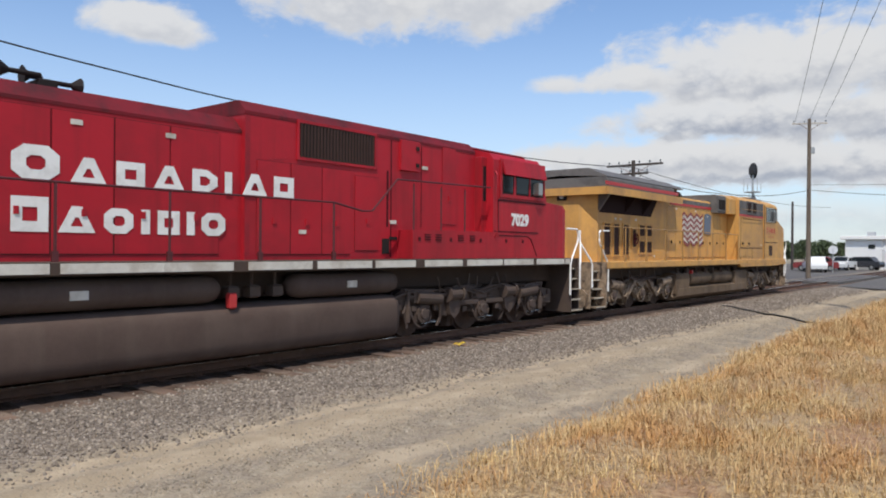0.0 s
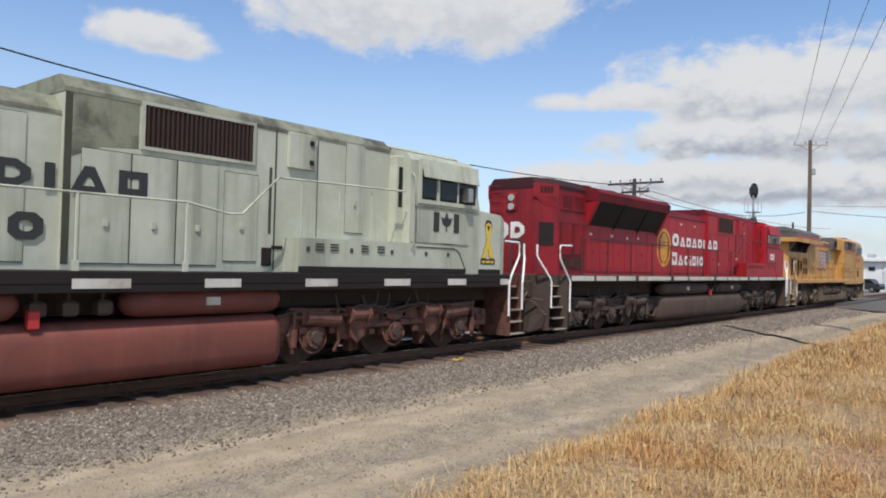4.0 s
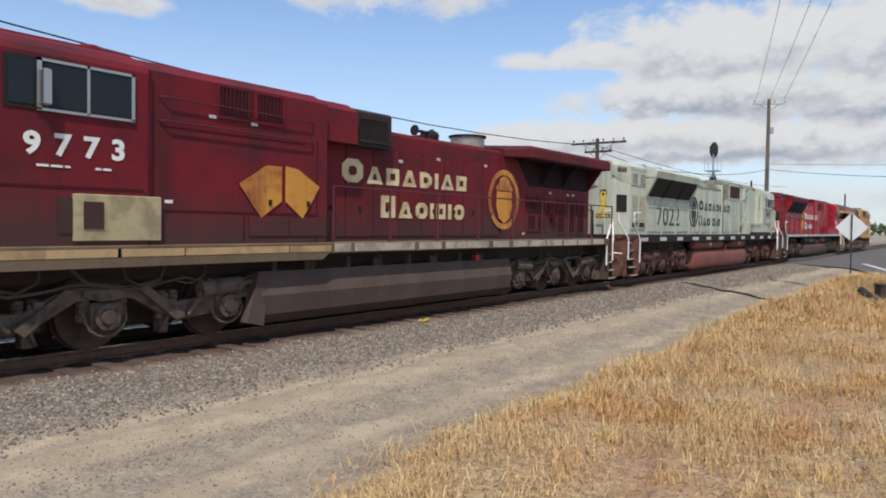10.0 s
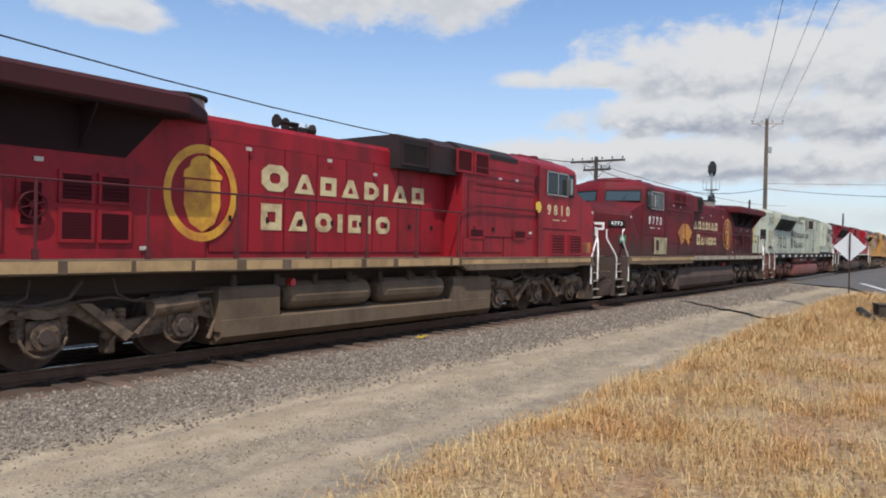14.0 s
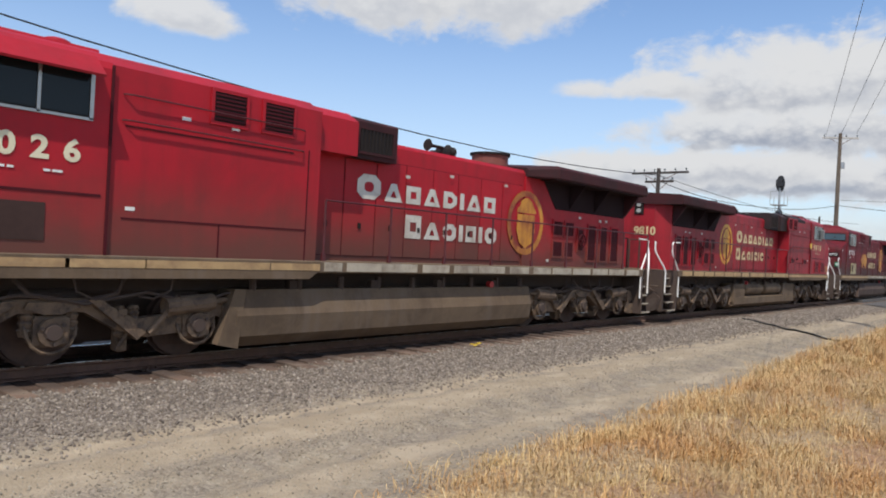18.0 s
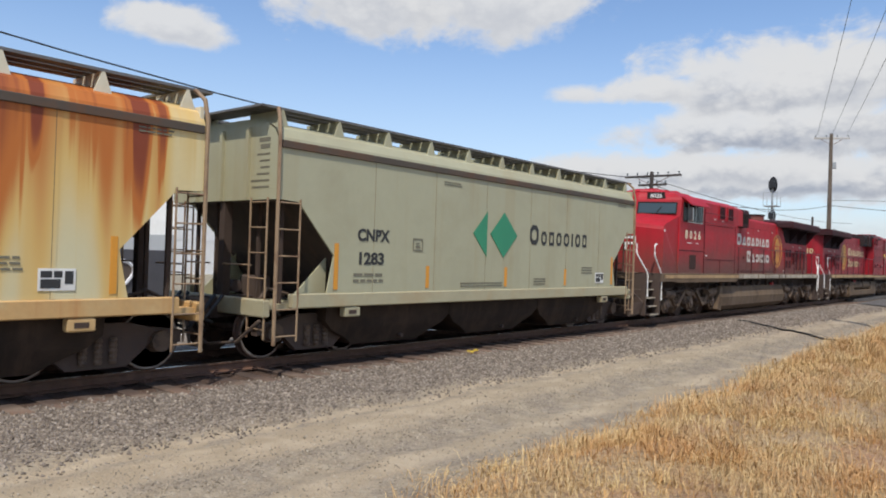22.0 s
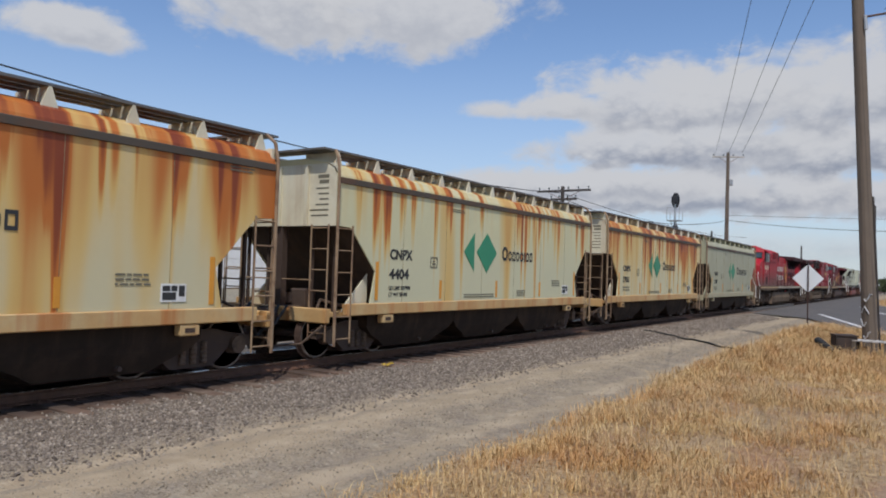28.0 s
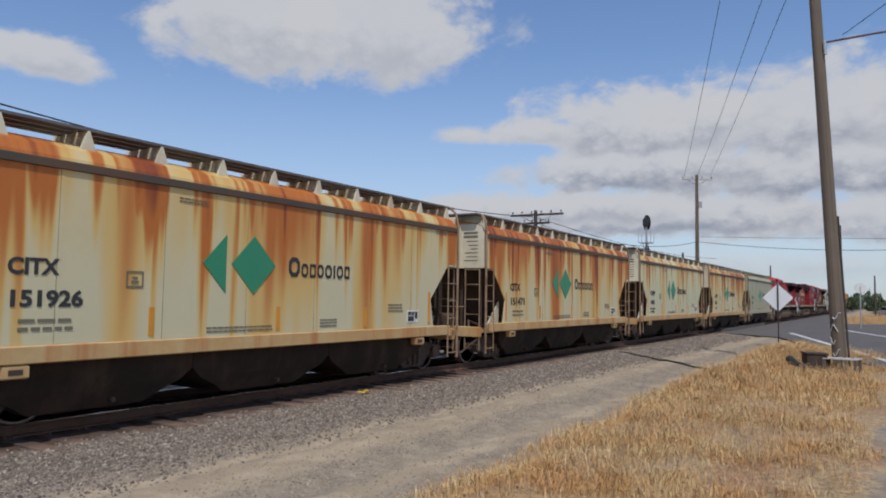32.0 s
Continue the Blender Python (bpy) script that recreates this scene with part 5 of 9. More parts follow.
def hood_doors(parent, x0, x1, n, y, z0, z1, mat, sgn, handle="dark"):
    """Raised door leaves on a hood side, each with its latch."""
    w = (x1 - x0) / n
    d0 = None
    bm = B()
    box(bm, min(x0, x1) + 0.01, max(x0, x1) - 0.01, *sorted((y, y + sgn * 0.006)), z0 - 0.012, z1 + 0.012)
    part("door_gap", bm, {"grey_green": "seam_dark", "yellow": "grille_brown", "red_clean": "maroon"}.get(mat, "louvre"), parent)
    for i in range(n):
        at = pose(x0 + (i + 0.5) * w, 0, 0)
        if d0 is None:
            bm = B()
            ya, yb = sorted((y, y + sgn * 0.018))
            box(bm, -w / 2 + 0.014, w / 2 - 0.014, ya, yb, z0, z1)
            d0 = part("hood_door", bm, mat, parent, at=at)
            bm = B()
            ya, yb = sorted((y, y + sgn * 0.045))
            box(bm, -0.03, 0.03, ya, yb, z0 + 0.5, z0 + 0.60)
            l0 = part("latch", bm, handle, d0)
        else:
            d = again(d0, parent, at)
            again(l0, d)


def louvre_panel(parent, x0, x1, y, z0, z1, sgn, n, frame, slat, vertical=False, back="dark"):
    """A framed opening with slats."""
    ya, yb = sorted((y, y + sgn * 0.03))
    bm = B()
    for a, b, c, d in ((x0, x1, z0, z0 + 0.05), (x0, x1, z1 - 0.05, z1), (x0, x0 + 0.05, z0 + 0.05, z1 - 0.05), (x1 - 0.05, x1, z0 + 0.05, z1 - 0.05)):
        box(bm, a, b, ya, yb, c, d)
    f = part("louvre_frame", bm, frame, parent)
    bm = B()
    yc = sorted((y + sgn * 0.004, y + sgn * 0.010))
    box(bm, x0 + 0.05, x1 - 0.05, yc[0], yc[1], z0 + 0.05, z1 - 0.05)
    part("backing", bm, back, f)
    bm = B()
    yc = sorted((y + sgn * 0.010, y + sgn * 0.032))
    for i in range(n):
        if vertical:
            xx = x0 + 0.06 + (x1 - x0 - 0.12) * (i + 0.5) / n
            box(bm, xx - 0.014, xx + 0.014, yc[0], yc[1], z0 + 0.05, z1 - 0.05)
        else:
            zz = z0 + 0.06 + (z1 - z0 - 0.12) * (i + 0.5) / n
            box(bm, x0 + 0.05, x1 - 0.05, yc[0], yc[1], zz - 0.014, zz + 0.014)
    part("slats", bm, slat, f)
    return f


def air_horn(parent, x, y, z, mat="dark"):
    bm = B()
    for k, (dx, l) in enumerate(((-0.28, -0.34), (0.0, -0.26), (0.28, 0.30))):
        d = 1 if l > 0 else -1
        rod(bm, (x + dx * 0.3, y + 0.16 * (k - 1), z + 0.2), (x + dx + l * 0.6, y + 0.16 * (k - 1), z + 0.2), 0.035, 8)
        rod(bm, (x + dx + l * 0.6, y + 0.16 * (k - 1), z + 0.2), (x + dx + l, y + 0.16 * (k - 1), z + 0.2), 0.04, 10, 0.13)
    box(bm, x - 0.12, x + 0.12, y - 0.2, y + 0.2, z, z + 0.16, 0.02)
    part("air_horn", bm, mat, parent, "black three-chime air horn")


def sill_marks(parent, x0, x1, y, z0, z1, mat, sgn, step=1.35, fill=0.8, seed=1):
    """Light reflective bars along the edge of the walkway."""
    rnd = random.Random(seed)
    x = x0
    while x < x1 - 0.2:
        w = step * fill * rnd.uniform(0.85, 1.1)
        bm = B()
        ya, yb = sorted((y, y + sgn * 0.006))
        box(bm, x, min(x + w, x1), ya, yb, z0, z1)
        part("sill_stripe", bm, mat, parent)
        x += step


def bogus_text(parent, x, y, z, sgn, rows, w, h, mat="ink"):
    """Small unreadable stencils, as thin bars."""
    rnd = random.Random(int(abs(x) * 37) + rows)
    bm = B()
    for k in range(rows):
        xx = 0.0
        while xx < w - 0.03:
            l = rnd.uniform(0.06, 0.2) * (h / 0.05)
            box(bm, xx, min(xx + l, w), -0.004, 0.0, -k * h * 1.7, -k * h * 1.7 + h * 0.75)
            xx += l + 0.03 * (h / 0.05)
    tagged(part("stencil", bm, mat, parent, at=pose(x, y, z, 0, 0, 0 if sgn < 0 else 180)), kind="stuff")

GE_L, EMD_L, HOP_L = 21.75, 23.8, 14.1


def ge_loco(spec):
    """A wide-cab six-axle freight locomotive with overhanging radiator wings. Built with the cab at +x."""
    e = thing("locomotive", spec["label"], "locomotive", group="locomotives of the train")
    L = GE_L / 2
    near = spec["near"]            # which local side faces the road
    body, hood, rail = spec["body"], spec["hood"], spec["rail"]
    tail, porch = spec.get("tail", 0.0), spec.get("porch", 0.25)
    X = lambda d: L - d - tail * min(max((d - 8.5) / 6.0, 0.0), 1.0)     # d: distance behind the cab-end coupler face
    zt, zb = 1.50, 1.30            # walkway top, bottom of the sill
    # underframe and walkway
    bm = B()
    box(bm, X(21.1 + porch), X(0.62), -0.85, 0.85, 0.95, 1.34, 0.04)
    part("underframe", bm, "under", e)
    bm = B()
    box(bm, X(20.31 + porch), X(1.45), -1.52, 1.52, zb, zt, 0.015)
    part("walkway", bm, spec["sill"], e)
    for d0, d1 in ((1.45, 0.56), (21.17 + porch, 20.31 + porch)):
        bm = B()
        box(bm, X(d0), X(d1), -0.80, 0.80, zb - 0.02, zt, 0.015)
        part("end_walkway", bm, spec["sill"], e)
    for sgn in (-1, 1):
        bm = B()
        ya, yb = sorted((sgn * 1.40, sgn * 1.53))
        prof = [(X(8.5), 1.34), (X(1.4), 1.34), (X(1.4), 1.24), (X(2.4), 1.24), (X(2.7), 1.20), (X(8.3), 1.20)]
        ring_faces(bm, [[(x, y, z) for x, z in prof] for y in (ya, yb)])
        part("side_skirt", bm, spec["sill"], e)
        sill_marks(e, X(20.25), X(8.6), sgn * 1.52, zb + 0.03, zt - 0.02, spec["mark"], sgn, spec.get("step", 0.95), spec.get("fill", 0.92), 3)
        sill_marks(e, X(8.5), X(1.5), sgn * 1.53, zb + 0.04, zt - 0.05, spec["mark_front"], sgn, 1.0, 0.97, 5)
    # nose and cab: a blunt wedge in plan, the windscreen a shallow V
    bk = spec.get("back", 0.0)
    def deck(z, ds, dc, y, zs=None, yc=0.36):
        zs = z if zs is None else zs
        return [(X(bk + ds), -y, zs), (X(bk + dc), -yc, z), (X(bk + dc), yc, z), (X(bk + ds), y, zs)]
    bm = B()
    rows = [deck(zt, 1.57, 1.15, 1.48), deck(2.98, 1.59, 1.16, 1.48, 2.86), deck(3.13, 1.62, 1.20, 1.47, 2.96), deck(3.20, 1.72, 1.30, 1.445, 3.03), deck(3.44, 2.86, 2.46, 1.46, 3.38)]
    ring_faces(bm, rows + [[(X(bk + 2.9), p[1], zt) for p in rows[-1]]], closed=False, caps=False)
    for sgn in (0, 3):
        bm.faces.new([bm.verts.new(r[sgn]) for r in rows] + [bm.verts.new((X(bk + 2.9), rows[-1][sgn][1], zt))])
    bmesh.ops.remove_doubles(bm, verts=bm.verts[:], dist=0.0005)
    part("nose", bm, body, e)
    bm = B()
    def tier(z, ds, dc, y):
        return [(X(4.95), -y, z), (X(bk + ds), -y, z), (X(bk + dc), -0.12, z), (X(bk + dc), 0.12, z), (X(bk + ds), y, z), (X(4.95), y, z)]
    ring_faces(bm, [tier(zt, 2.74, 2.38, 1.5), tier(3.34, 2.79, 2.42, 1.5), tier(3.90, 2.91, 2.54, 1.5), tier(3.99, 2.95, 2.58, 1.45), tier(4.12, 3.06, 2.66, 1.22), tier(4.23, 3.22, 2.78, 0.88)])
    part("cab", bm, body, e)
    bm = B()
    ring_faces(bm, [[(X(5.0), -y, z), (X(bk + ds), -y, z), (X(bk + dc), -0.12, z), (X(bk + dc), 0.12, z), (X(bk + ds), y, z), (X(5.0), y, z)] for z, ds, dc, y in ((4.20, 3.16, 2.72, 0.92), (4.25, 3.22, 2.76, 0.90), (4.29, 3.36, 2.92, 0.70))])
    part("cab_roof", bm, spec["roof"] if spec.get("cab_roof") is None else spec["cab_roof"], e)
    bm = B()
    box(bm, X(4.3), X(3.5), -0.55, 0.35, 4.28, 4.37, 0.03)
    part("roof_vent", bm, body, e)
    for x, y in ((3.75, -0.6), (4.6, 0.5)):
        bm = B()
        turned_z(bm, X(x), y, [(4.26, 0.20), (4.33, 0.19), (4.36, 0.12)], 14)
        part("roof_antenna", bm, spec["roof"], e)
    # windscreens, number boards, lamps
    for s in (-1, 1):
        nrm = Vector((1.38, s * 0.37, 0.28)).normalized()
        q = [Vector(p) + nrm * 0.004 for p in ((X(bk + 2.445), s * 0.17, 3.44), (X(bk + 2.755), s * 1.37, 3.44), (X(bk + 2.85), s * 1.36, 3.80), (X(bk + 2.54), s * 0.17, 3.82))]
        bm = B()
        ring_faces(bm, [q, [p + nrm * 0.012 for p in q]])
        w = part("windscreen", bm, "glass_blue", e, "dusty windscreen glass")
        bm = B()
        for a, b in zip(q, q[1:] + q[:1]):
            rod(bm, a + nrm * 0.010, b + nrm * 0.010, 0.022, 6)
        part("windscreen_frame", bm, "dark", w)
        bm = B()
        rod(bm, q[0].lerp(q[1], 0.45) + nrm * 0.03 - Vector((0, 0, 0.05)), q[0].lerp(q[2], 0.62) + nrm * 0.03, 0.010, 5)
        part("wiper", bm, "dark", w)
    def on_nose(u0, u1, z0, z1, out=0.0, dep=0.02, s=near):
        """Eight corners of a plate on the slanted nose face; u from the middle towards the side."""
        o, t = Vector((X(bk + 1.155), s * 0.36, 0)), Vector((-0.42, s * 1.12, 0)).normalized()
        nn = Vector((1.12, s * 0.42, 0)).normalized()
        return [[o + t * u + nn * w + Vector((0, 0, z)) for u, z in ((u0, z0), (u1, z0), (u1, z1), (u0, z1))] for w in (out, out + dep)]
    face_turn = math.degrees(math.atan2(near * 0.42, 1.12))
    for s in (-1, 1):
        bm = B()
        if spec["kind"] == "es":
            q = [Vector((X(bk + 2.62 + 0.37 / 1.38 * (abs(y) - 0.2)), y, z)) for y, z in ((s * 0.42, 3.94), (s * 0.98, 3.94), (s * 0.94, 4.15), (s * 0.42, 4.15))]
            ring_faces(bm, [q, [p + Vector((0.05, 0, 0)) for p in q]])
        else:
            ring_faces(bm, on_nose(0.48, 1.06, 2.50, 2.71, -0.002, 0.03, s))
        part("number_board", bm, "dark", e)
    t = lettering("number", spec["number"], 0.135, "white", e, 0, 0, 0, -1, 0.002, 1.0)
    if spec["kind"] == "es":
        t.matrix_basis = pose(X(bk + 2.62 + 0.37 / 1.38 * 0.5) + 0.055, near * 0.70, 3.975, 90, 0, 90 + near * 15)
    else:
        c = on_nose(0.77, 0.77, 2.535, 2.6, 0.03)[0][0]
        t.matrix_basis = pose(*c, 90, 0, 90 + face_turn)
    bm = B()
    box(bm, X(bk + 1.18), X(bk + 1.10), -0.20, 0.20, 2.70, 3.10, 0.03)
    hl = part("headlight", bm, body, e)
    for z in (2.80, 3.0):
        bm = B()
        rod(bm, (X(bk + 1.11), 0.0, z), (X(bk + 1.07), 0.0, z), 0.085, 14)
        part("lens", bm, "lens", hl)
    # plain white end mark: an open square over a short bar, beside the nose door
    for u0, u1, z0, z1 in ((0.02, 0.36, 2.56, 2.64), (0.02, 0.36, 2.38, 2.45), (0.28, 0.36, 2.45, 2.56), (0.02, 0.10, 2.18, 2.38), (-0.30, -0.06, 2.38, 2.45), (-0.30, -0.06, 2.56, 2.64)):
        bm = B()
        ring_faces(bm, on_nose(u0, u1, z0, z1, 0.002, 0.006))
        part("end_mark", bm, "white", e, "white painted end mark")
    bm = B()
    box(bm, X(bk + 1.17), X(bk + 1.12), -0.32, 0.32, zt, 2.35, 0.02)
    part("nose_door", bm, body, e)
    for i in range(10):
        bm = B()
        y0, zz = -near * 0.20, 1.70 + 0.135 * i
        pipe(bm, [(X(bk + 1.16), y0, zz), (X(bk + 1.03), y0, zz), (X(bk + 1.03), y0 - near * 0.24, zz), (X(bk + 1.16), y0 - near * 0.24, zz)], 0.014, 5)
        part("grab_iron", bm, "white" if i % 2 else body, e)
    bm = B()
    box(bm, X(bk + 1.70), X(bk + 1.62), *sorted((near * 1.48, near * 1.486)), 2.80, 2.87)
    part("corner_decal", bm, "white", e)
    # cab side windows
    for sgn in (-1, 1):
        ya, yb = sorted((sgn * 1.495, sgn * 1.515))
        bm = B()
        box(bm, X(4.70 + bk), X(3.02 + bk), ya, yb, 3.20, 3.84)
        wf = part("cab_window", bm, "dark", e)
        for a, b, mt in ((3.07 + bk, 3.38 + bk, "glass"), (3.50 + bk, 4.02 + bk, "glass"), (4.08 + bk, 4.64 + bk, "glass")):
            bm = B()
            yc = sorted((sgn * 1.508, sgn * 1.522))
            box(bm, X(b), X(a), yc[0], yc[1], 3.25, 3.79)
            part("pane", bm, mt, wf)
        bm = B()
        yc = sorted((sgn * 1.505, sgn * 1.535))
        for x0, x1, z0, z1 in ((3.40 + bk, 4.70 + bk, 3.19, 3.225), (3.40 + bk, 4.70 + bk, 3.805, 3.84), (3.40 + bk, 3.46 + bk, 3.2, 3.84), (4.03 + bk, 4.07 + bk, 3.2, 3.84), (4.65 + bk, 4.70 + bk, 3.2, 3.84)):
            box(bm, X(x1), X(x0), yc[0], yc[1], z0, z1)
        part("window_frame", bm, "chrome", wf)
        bm = B()
        prof = [(sgn * 1.44, 4.02), (sgn * 1.50, 4.01), (sgn * 1.80, 3.75), (sgn * 1.79, 3.72), (sgn * 1.50, 3.96)]
        if spec.get("visor", True):
            prism_x(bm, prof if sgn > 0 else list(reversed(prof)), X(4.72 + bk), X(3.02 + bk))
            part("sun_visor", bm, body, e)
        else:
            bm.free()
        bm = B()
        box(bm, X(3.52 + bk), X(3.42 + bk), *sorted((sgn * 1.52, sgn * 1.66)), 3.25, 3.70, 0.02)
        part("mirror", bm, "chrome", e)
        bm = B()
        if spec.get("side_grilles"):
            bm.free()
            for a in (2.29, 3.38):
                louvre_panel(e, X(a + 0.84), X(a), sgn * 1.50, 1.56, 2.14, sgn, 6, body, body, False, "louvre")
        else:
            box(bm, X(4.19), X(3.66), *sorted((sgn * 1.50, sgn * 1.512)), 1.66, 2.12)
            part("battery_box_vent", bm, "grille_brown", e)
        bm = B()
        n = 14
        ring_faces(bm, [[(X(5.13 + bk) + 0.15 * math.cos(2 * math.pi * i / n), y, 3.40 + 0.27 * math.sin(2 * math.pi * i / n)) for i in range(n)] for y in sorted((sgn * (1.46 if bk > -0.2 else 1.50), sgn * (1.47 if bk > -0.2 else 1.51)))])
        part("door_window", bm, "soot_maroon", e, "dull oval door window") if spec.get("door_oval") else bm.free()
        bm = B()
        box(bm, X(4.85 + bk), X(2.78 + bk), *sorted((sgn * 1.50, sgn * 1.508)), 2.24, 2.275)
        part("panel_seam", bm, "louvre" if body != "yellow" else "grille_brown", e)
        bm = B()
        box(bm, X(4.96), X(4.92), *sorted((sgn * 1.50, sgn * 1.512)), zt, 3.95)
        part("panel_seam", bm, "louvre" if body != "yellow" else "grille_brown", e)
    # equipment cab behind, full width, then the narrow engine hood
    bm = B()
    sec = [(-1.46, zt), (1.46, zt), (1.46, 3.97), (1.1, 4.16), (-1.1, 4.16), (-1.46, 3.97)]
    prism_x(bm, sec, X(8.45), X(4.93))
    part("equipment_cab", bm, body, e)
    if spec.get("soot_roof"):
        bm = B()
        prism_x(bm, [(-1.466, 3.86), (1.466, 3.86), (1.466, 3.976), (1.1, 4.168), (-1.1, 4.168), (-1.466, 3.976)], X(8.46), X(6.0))
        part("roof_soot_band", bm, "black_roof", e, "sooty black roof edge")
    bm = B()
    sec = [(-1.34, 3.36), (1.34, 3.36), (1.34, 3.96), (1.06, 4.13), (-1.06, 4.13), (-1.34, 3.96)]
    prism_x(bm, sec, X(9.36), X(8.3))
    part("blower_duct", bm, spec["duct"] if spec.get("reach") else body, e)
    for sgn in (-1, 1):
        for a in (spec.get("vent", 6.1), spec.get("vent", 6.1) + spec.get("vent_gap", 0.72)):
            louvre_panel(e, X(a + 0.64), X(a), sgn * (1.462 if body != "yellow" else 1.472), 3.44, 3.97, sgn, 7, body if body != "yellow" else "roof_grey", "louvre" if body != "yellow" else "grille_brown", spec["kind"] != "es")
        seam = "louvre" if body != "yellow" else "grille_brown"
        for d0, d1, z0, z1 in ((5.15, 8.2, 1.98, 2.005), (5.15, 7.9, 3.20, 3.225), (6.6, 6.62, zt, 1.98), (8.2, 8.22, zt, 3.3)):
            bm = B()
            box(bm, X(d1), X(d0), *sorted((sgn * 1.46, sgn * 1.468)), z0, z1)
            part("panel_seam", bm, seam, e)
        for z in (3.28, 3.62):
            bm = B()
            pipe(bm, [(X(5.1), sgn * 1.47, z), (X(5.2), sgn * 1.53, z), (X(8.0), sgn * 1.53, z - 0.02), (X(8.1), sgn * 1.47, z - 0.02)], 0.012, 5)
            part("side_rail", bm, rail, e)
        for d, z in ((5.95, 3.42), (6.75, 3.40), (5.2, 2.10)):
            bm = B()
            box(bm, X(d + 0.13), X(d), *sorted((sgn * 1.46, sgn * 1.466)), z, z + 0.05)
            part("small_label", bm, "white", e)
        if not spec.get("plain_side"):
            hood_doors(e, X(8.4), X(6.7), 2, sgn * 1.46, zt + 0.12, 1.95, body, sgn)
    bm = B()
    sec = [(-0.98, zt), (0.98, zt), (0.98, 3.71), (0.92, 3.79), (-0.92, 3.79), (-0.98, 3.71)]
    prism_x(bm, sec, X(15.0), X(8.44))
    part("engine_hood", bm, hood, e)
    bm = B()
    sec2 = [(-1.22, 3.36), (1.22, 3.36), (1.22, 4.02), (1.16, 4.07), (-1.16, 4.07), (-1.22, 4.02)]
    prism_x(bm, sec2, X(10.45), X(9.35))
    part("dynamic_brake_housing", bm, spec["duct"], e)
    for sgn in (-1, 1):
        louvre_panel(e, X(10.36), X(9.44), sgn * 1.222, 3.44, 3.94, sgn, 9, spec["duct"], "dark", True)
        hood_doors(e, X(14.9), X(8.6), 8, sgn * 0.98, zt + 0.10, 3.40, hood, sgn)
    bm = B()
    turned_z(bm, X(14.85), 0, [(3.78, 0.46), (4.15, 0.45), (4.15, 0.42), (3.9, 0.40)], 24)
    st = part("exhaust_pipe", bm, spec.get("stack", "stack_rust"), e, "soot-stained exhaust pipe on the hood")
    bm = B()
    turned_z(bm, X(14.85), 0, [(4.15, 0.40), (4.15, 0.50), (4.20, 0.50), (4.20, 0.40)], 24)
    part("rim", bm, "dark", st)
    bm = B()
    box(bm, X(15.2), X(13.9), -0.62, 0.62, 3.78, 3.86, 0.02)
    part("exhaust_hatch", bm, spec["wing"], e)
    air_horn(e, X(12.55), near * 0.4, 3.79)
    # radiator end
    bm = B()
    sec = [(-1.02, zt), (1.02, zt), (1.02, 3.10), (1.02, 3.64), (-1.02, 3.64), (-1.02, 3.10)]
    prism_x(bm, sec, X(20.15), X(14.98))
    part("radiator_cab", bm, hood, e)
    bm = B()
    rings = []
    for d, y in ((20.15, 1.02), (20.42, 0.55)):
        rings.append([(X(d), -y, zt), (X(d), y, zt), (X(d), y, 3.86), (X(d), -y, 3.86)])
    ring_faces(bm, rings)
    part("end_wall", bm, hood, e)
    bm = B()
    for sgn in (-1, 1):
        full = [(sgn * 0.6, 3.63), (sgn * 1.52, 3.63), (sgn * 1.54, 3.66), (sgn * 1.54, 3.88), (sgn * 1.46, 3.95), (0.0, 4.04), (0.0, 3.66)]
        nose_prof = [(sgn * 0.6, 3.63), (sgn * 1.04, 3.63), (sgn * 1.06, 3.66), (sgn * 1.06, 3.80), (sgn * 1.0, 3.86), (0.0, 3.94), (0.0, 3.66)]
        rows = [(spec.get("wing_end", 20.5), full), (15.65, full), (15.0, nose_prof)]
        ring_faces(bm, [[(X(d), y, z) for y, z in p] for d, p in rows])
    part("radiator_wing", bm, spec["wing"], e)
    if spec.get("wing_stripe"):
        for sgn in (-1, 1):
            bm = B()
            box(bm, X(20.7), X(15.3), *sorted((sgn * 1.54, sgn * 1.546)), 3.70, 3.80)
            part("red_stripe", bm, "stripe_red", e)
    # flat near-black plates imitate the shaded recess under the wing
    for sgn in (-1, 1):
        bm = B()
        prof = [(sgn * 1.02, 2.95), (sgn * 1.03, 2.95), (sgn * 1.05, 3.60), (sgn * 1.02, 3.60)]
        quads = [(X(20.05), 2.95), (X(16.35), 2.95), (X(15.75), 3.60), (X(20.05), 3.60)]
        ring_faces(bm, [[(x, y, z) for x, z in quads] for y in sorted((sgn * 1.02, sgn * 1.03))])
        part("radiator_grille", bm, "void", e)
        bm = B()
        box(bm, X(20.3), X(15.6), *sorted((sgn * 1.03, sgn * 1.50)), 3.60, 3.632)
        part("wing_underside", bm, "void", e)
        for d0, d1 in ((17.0, 17.03), (18.3, 18.33), (20.05, 20.12)):
            bm = B()
            prof = [(sgn * 1.03, 3.00), (sgn * 1.05, 3.00), (sgn * 1.46, 3.56), (sgn * 1.46, 3.60), (sgn * 1.03, 3.60)]
            prism_x(bm, prof if sgn > 0 else list(reversed(prof)), X(d1), X(d0))
            part("wing_bracket", bm, "void" if d0 < 20 else spec["wing"], e)
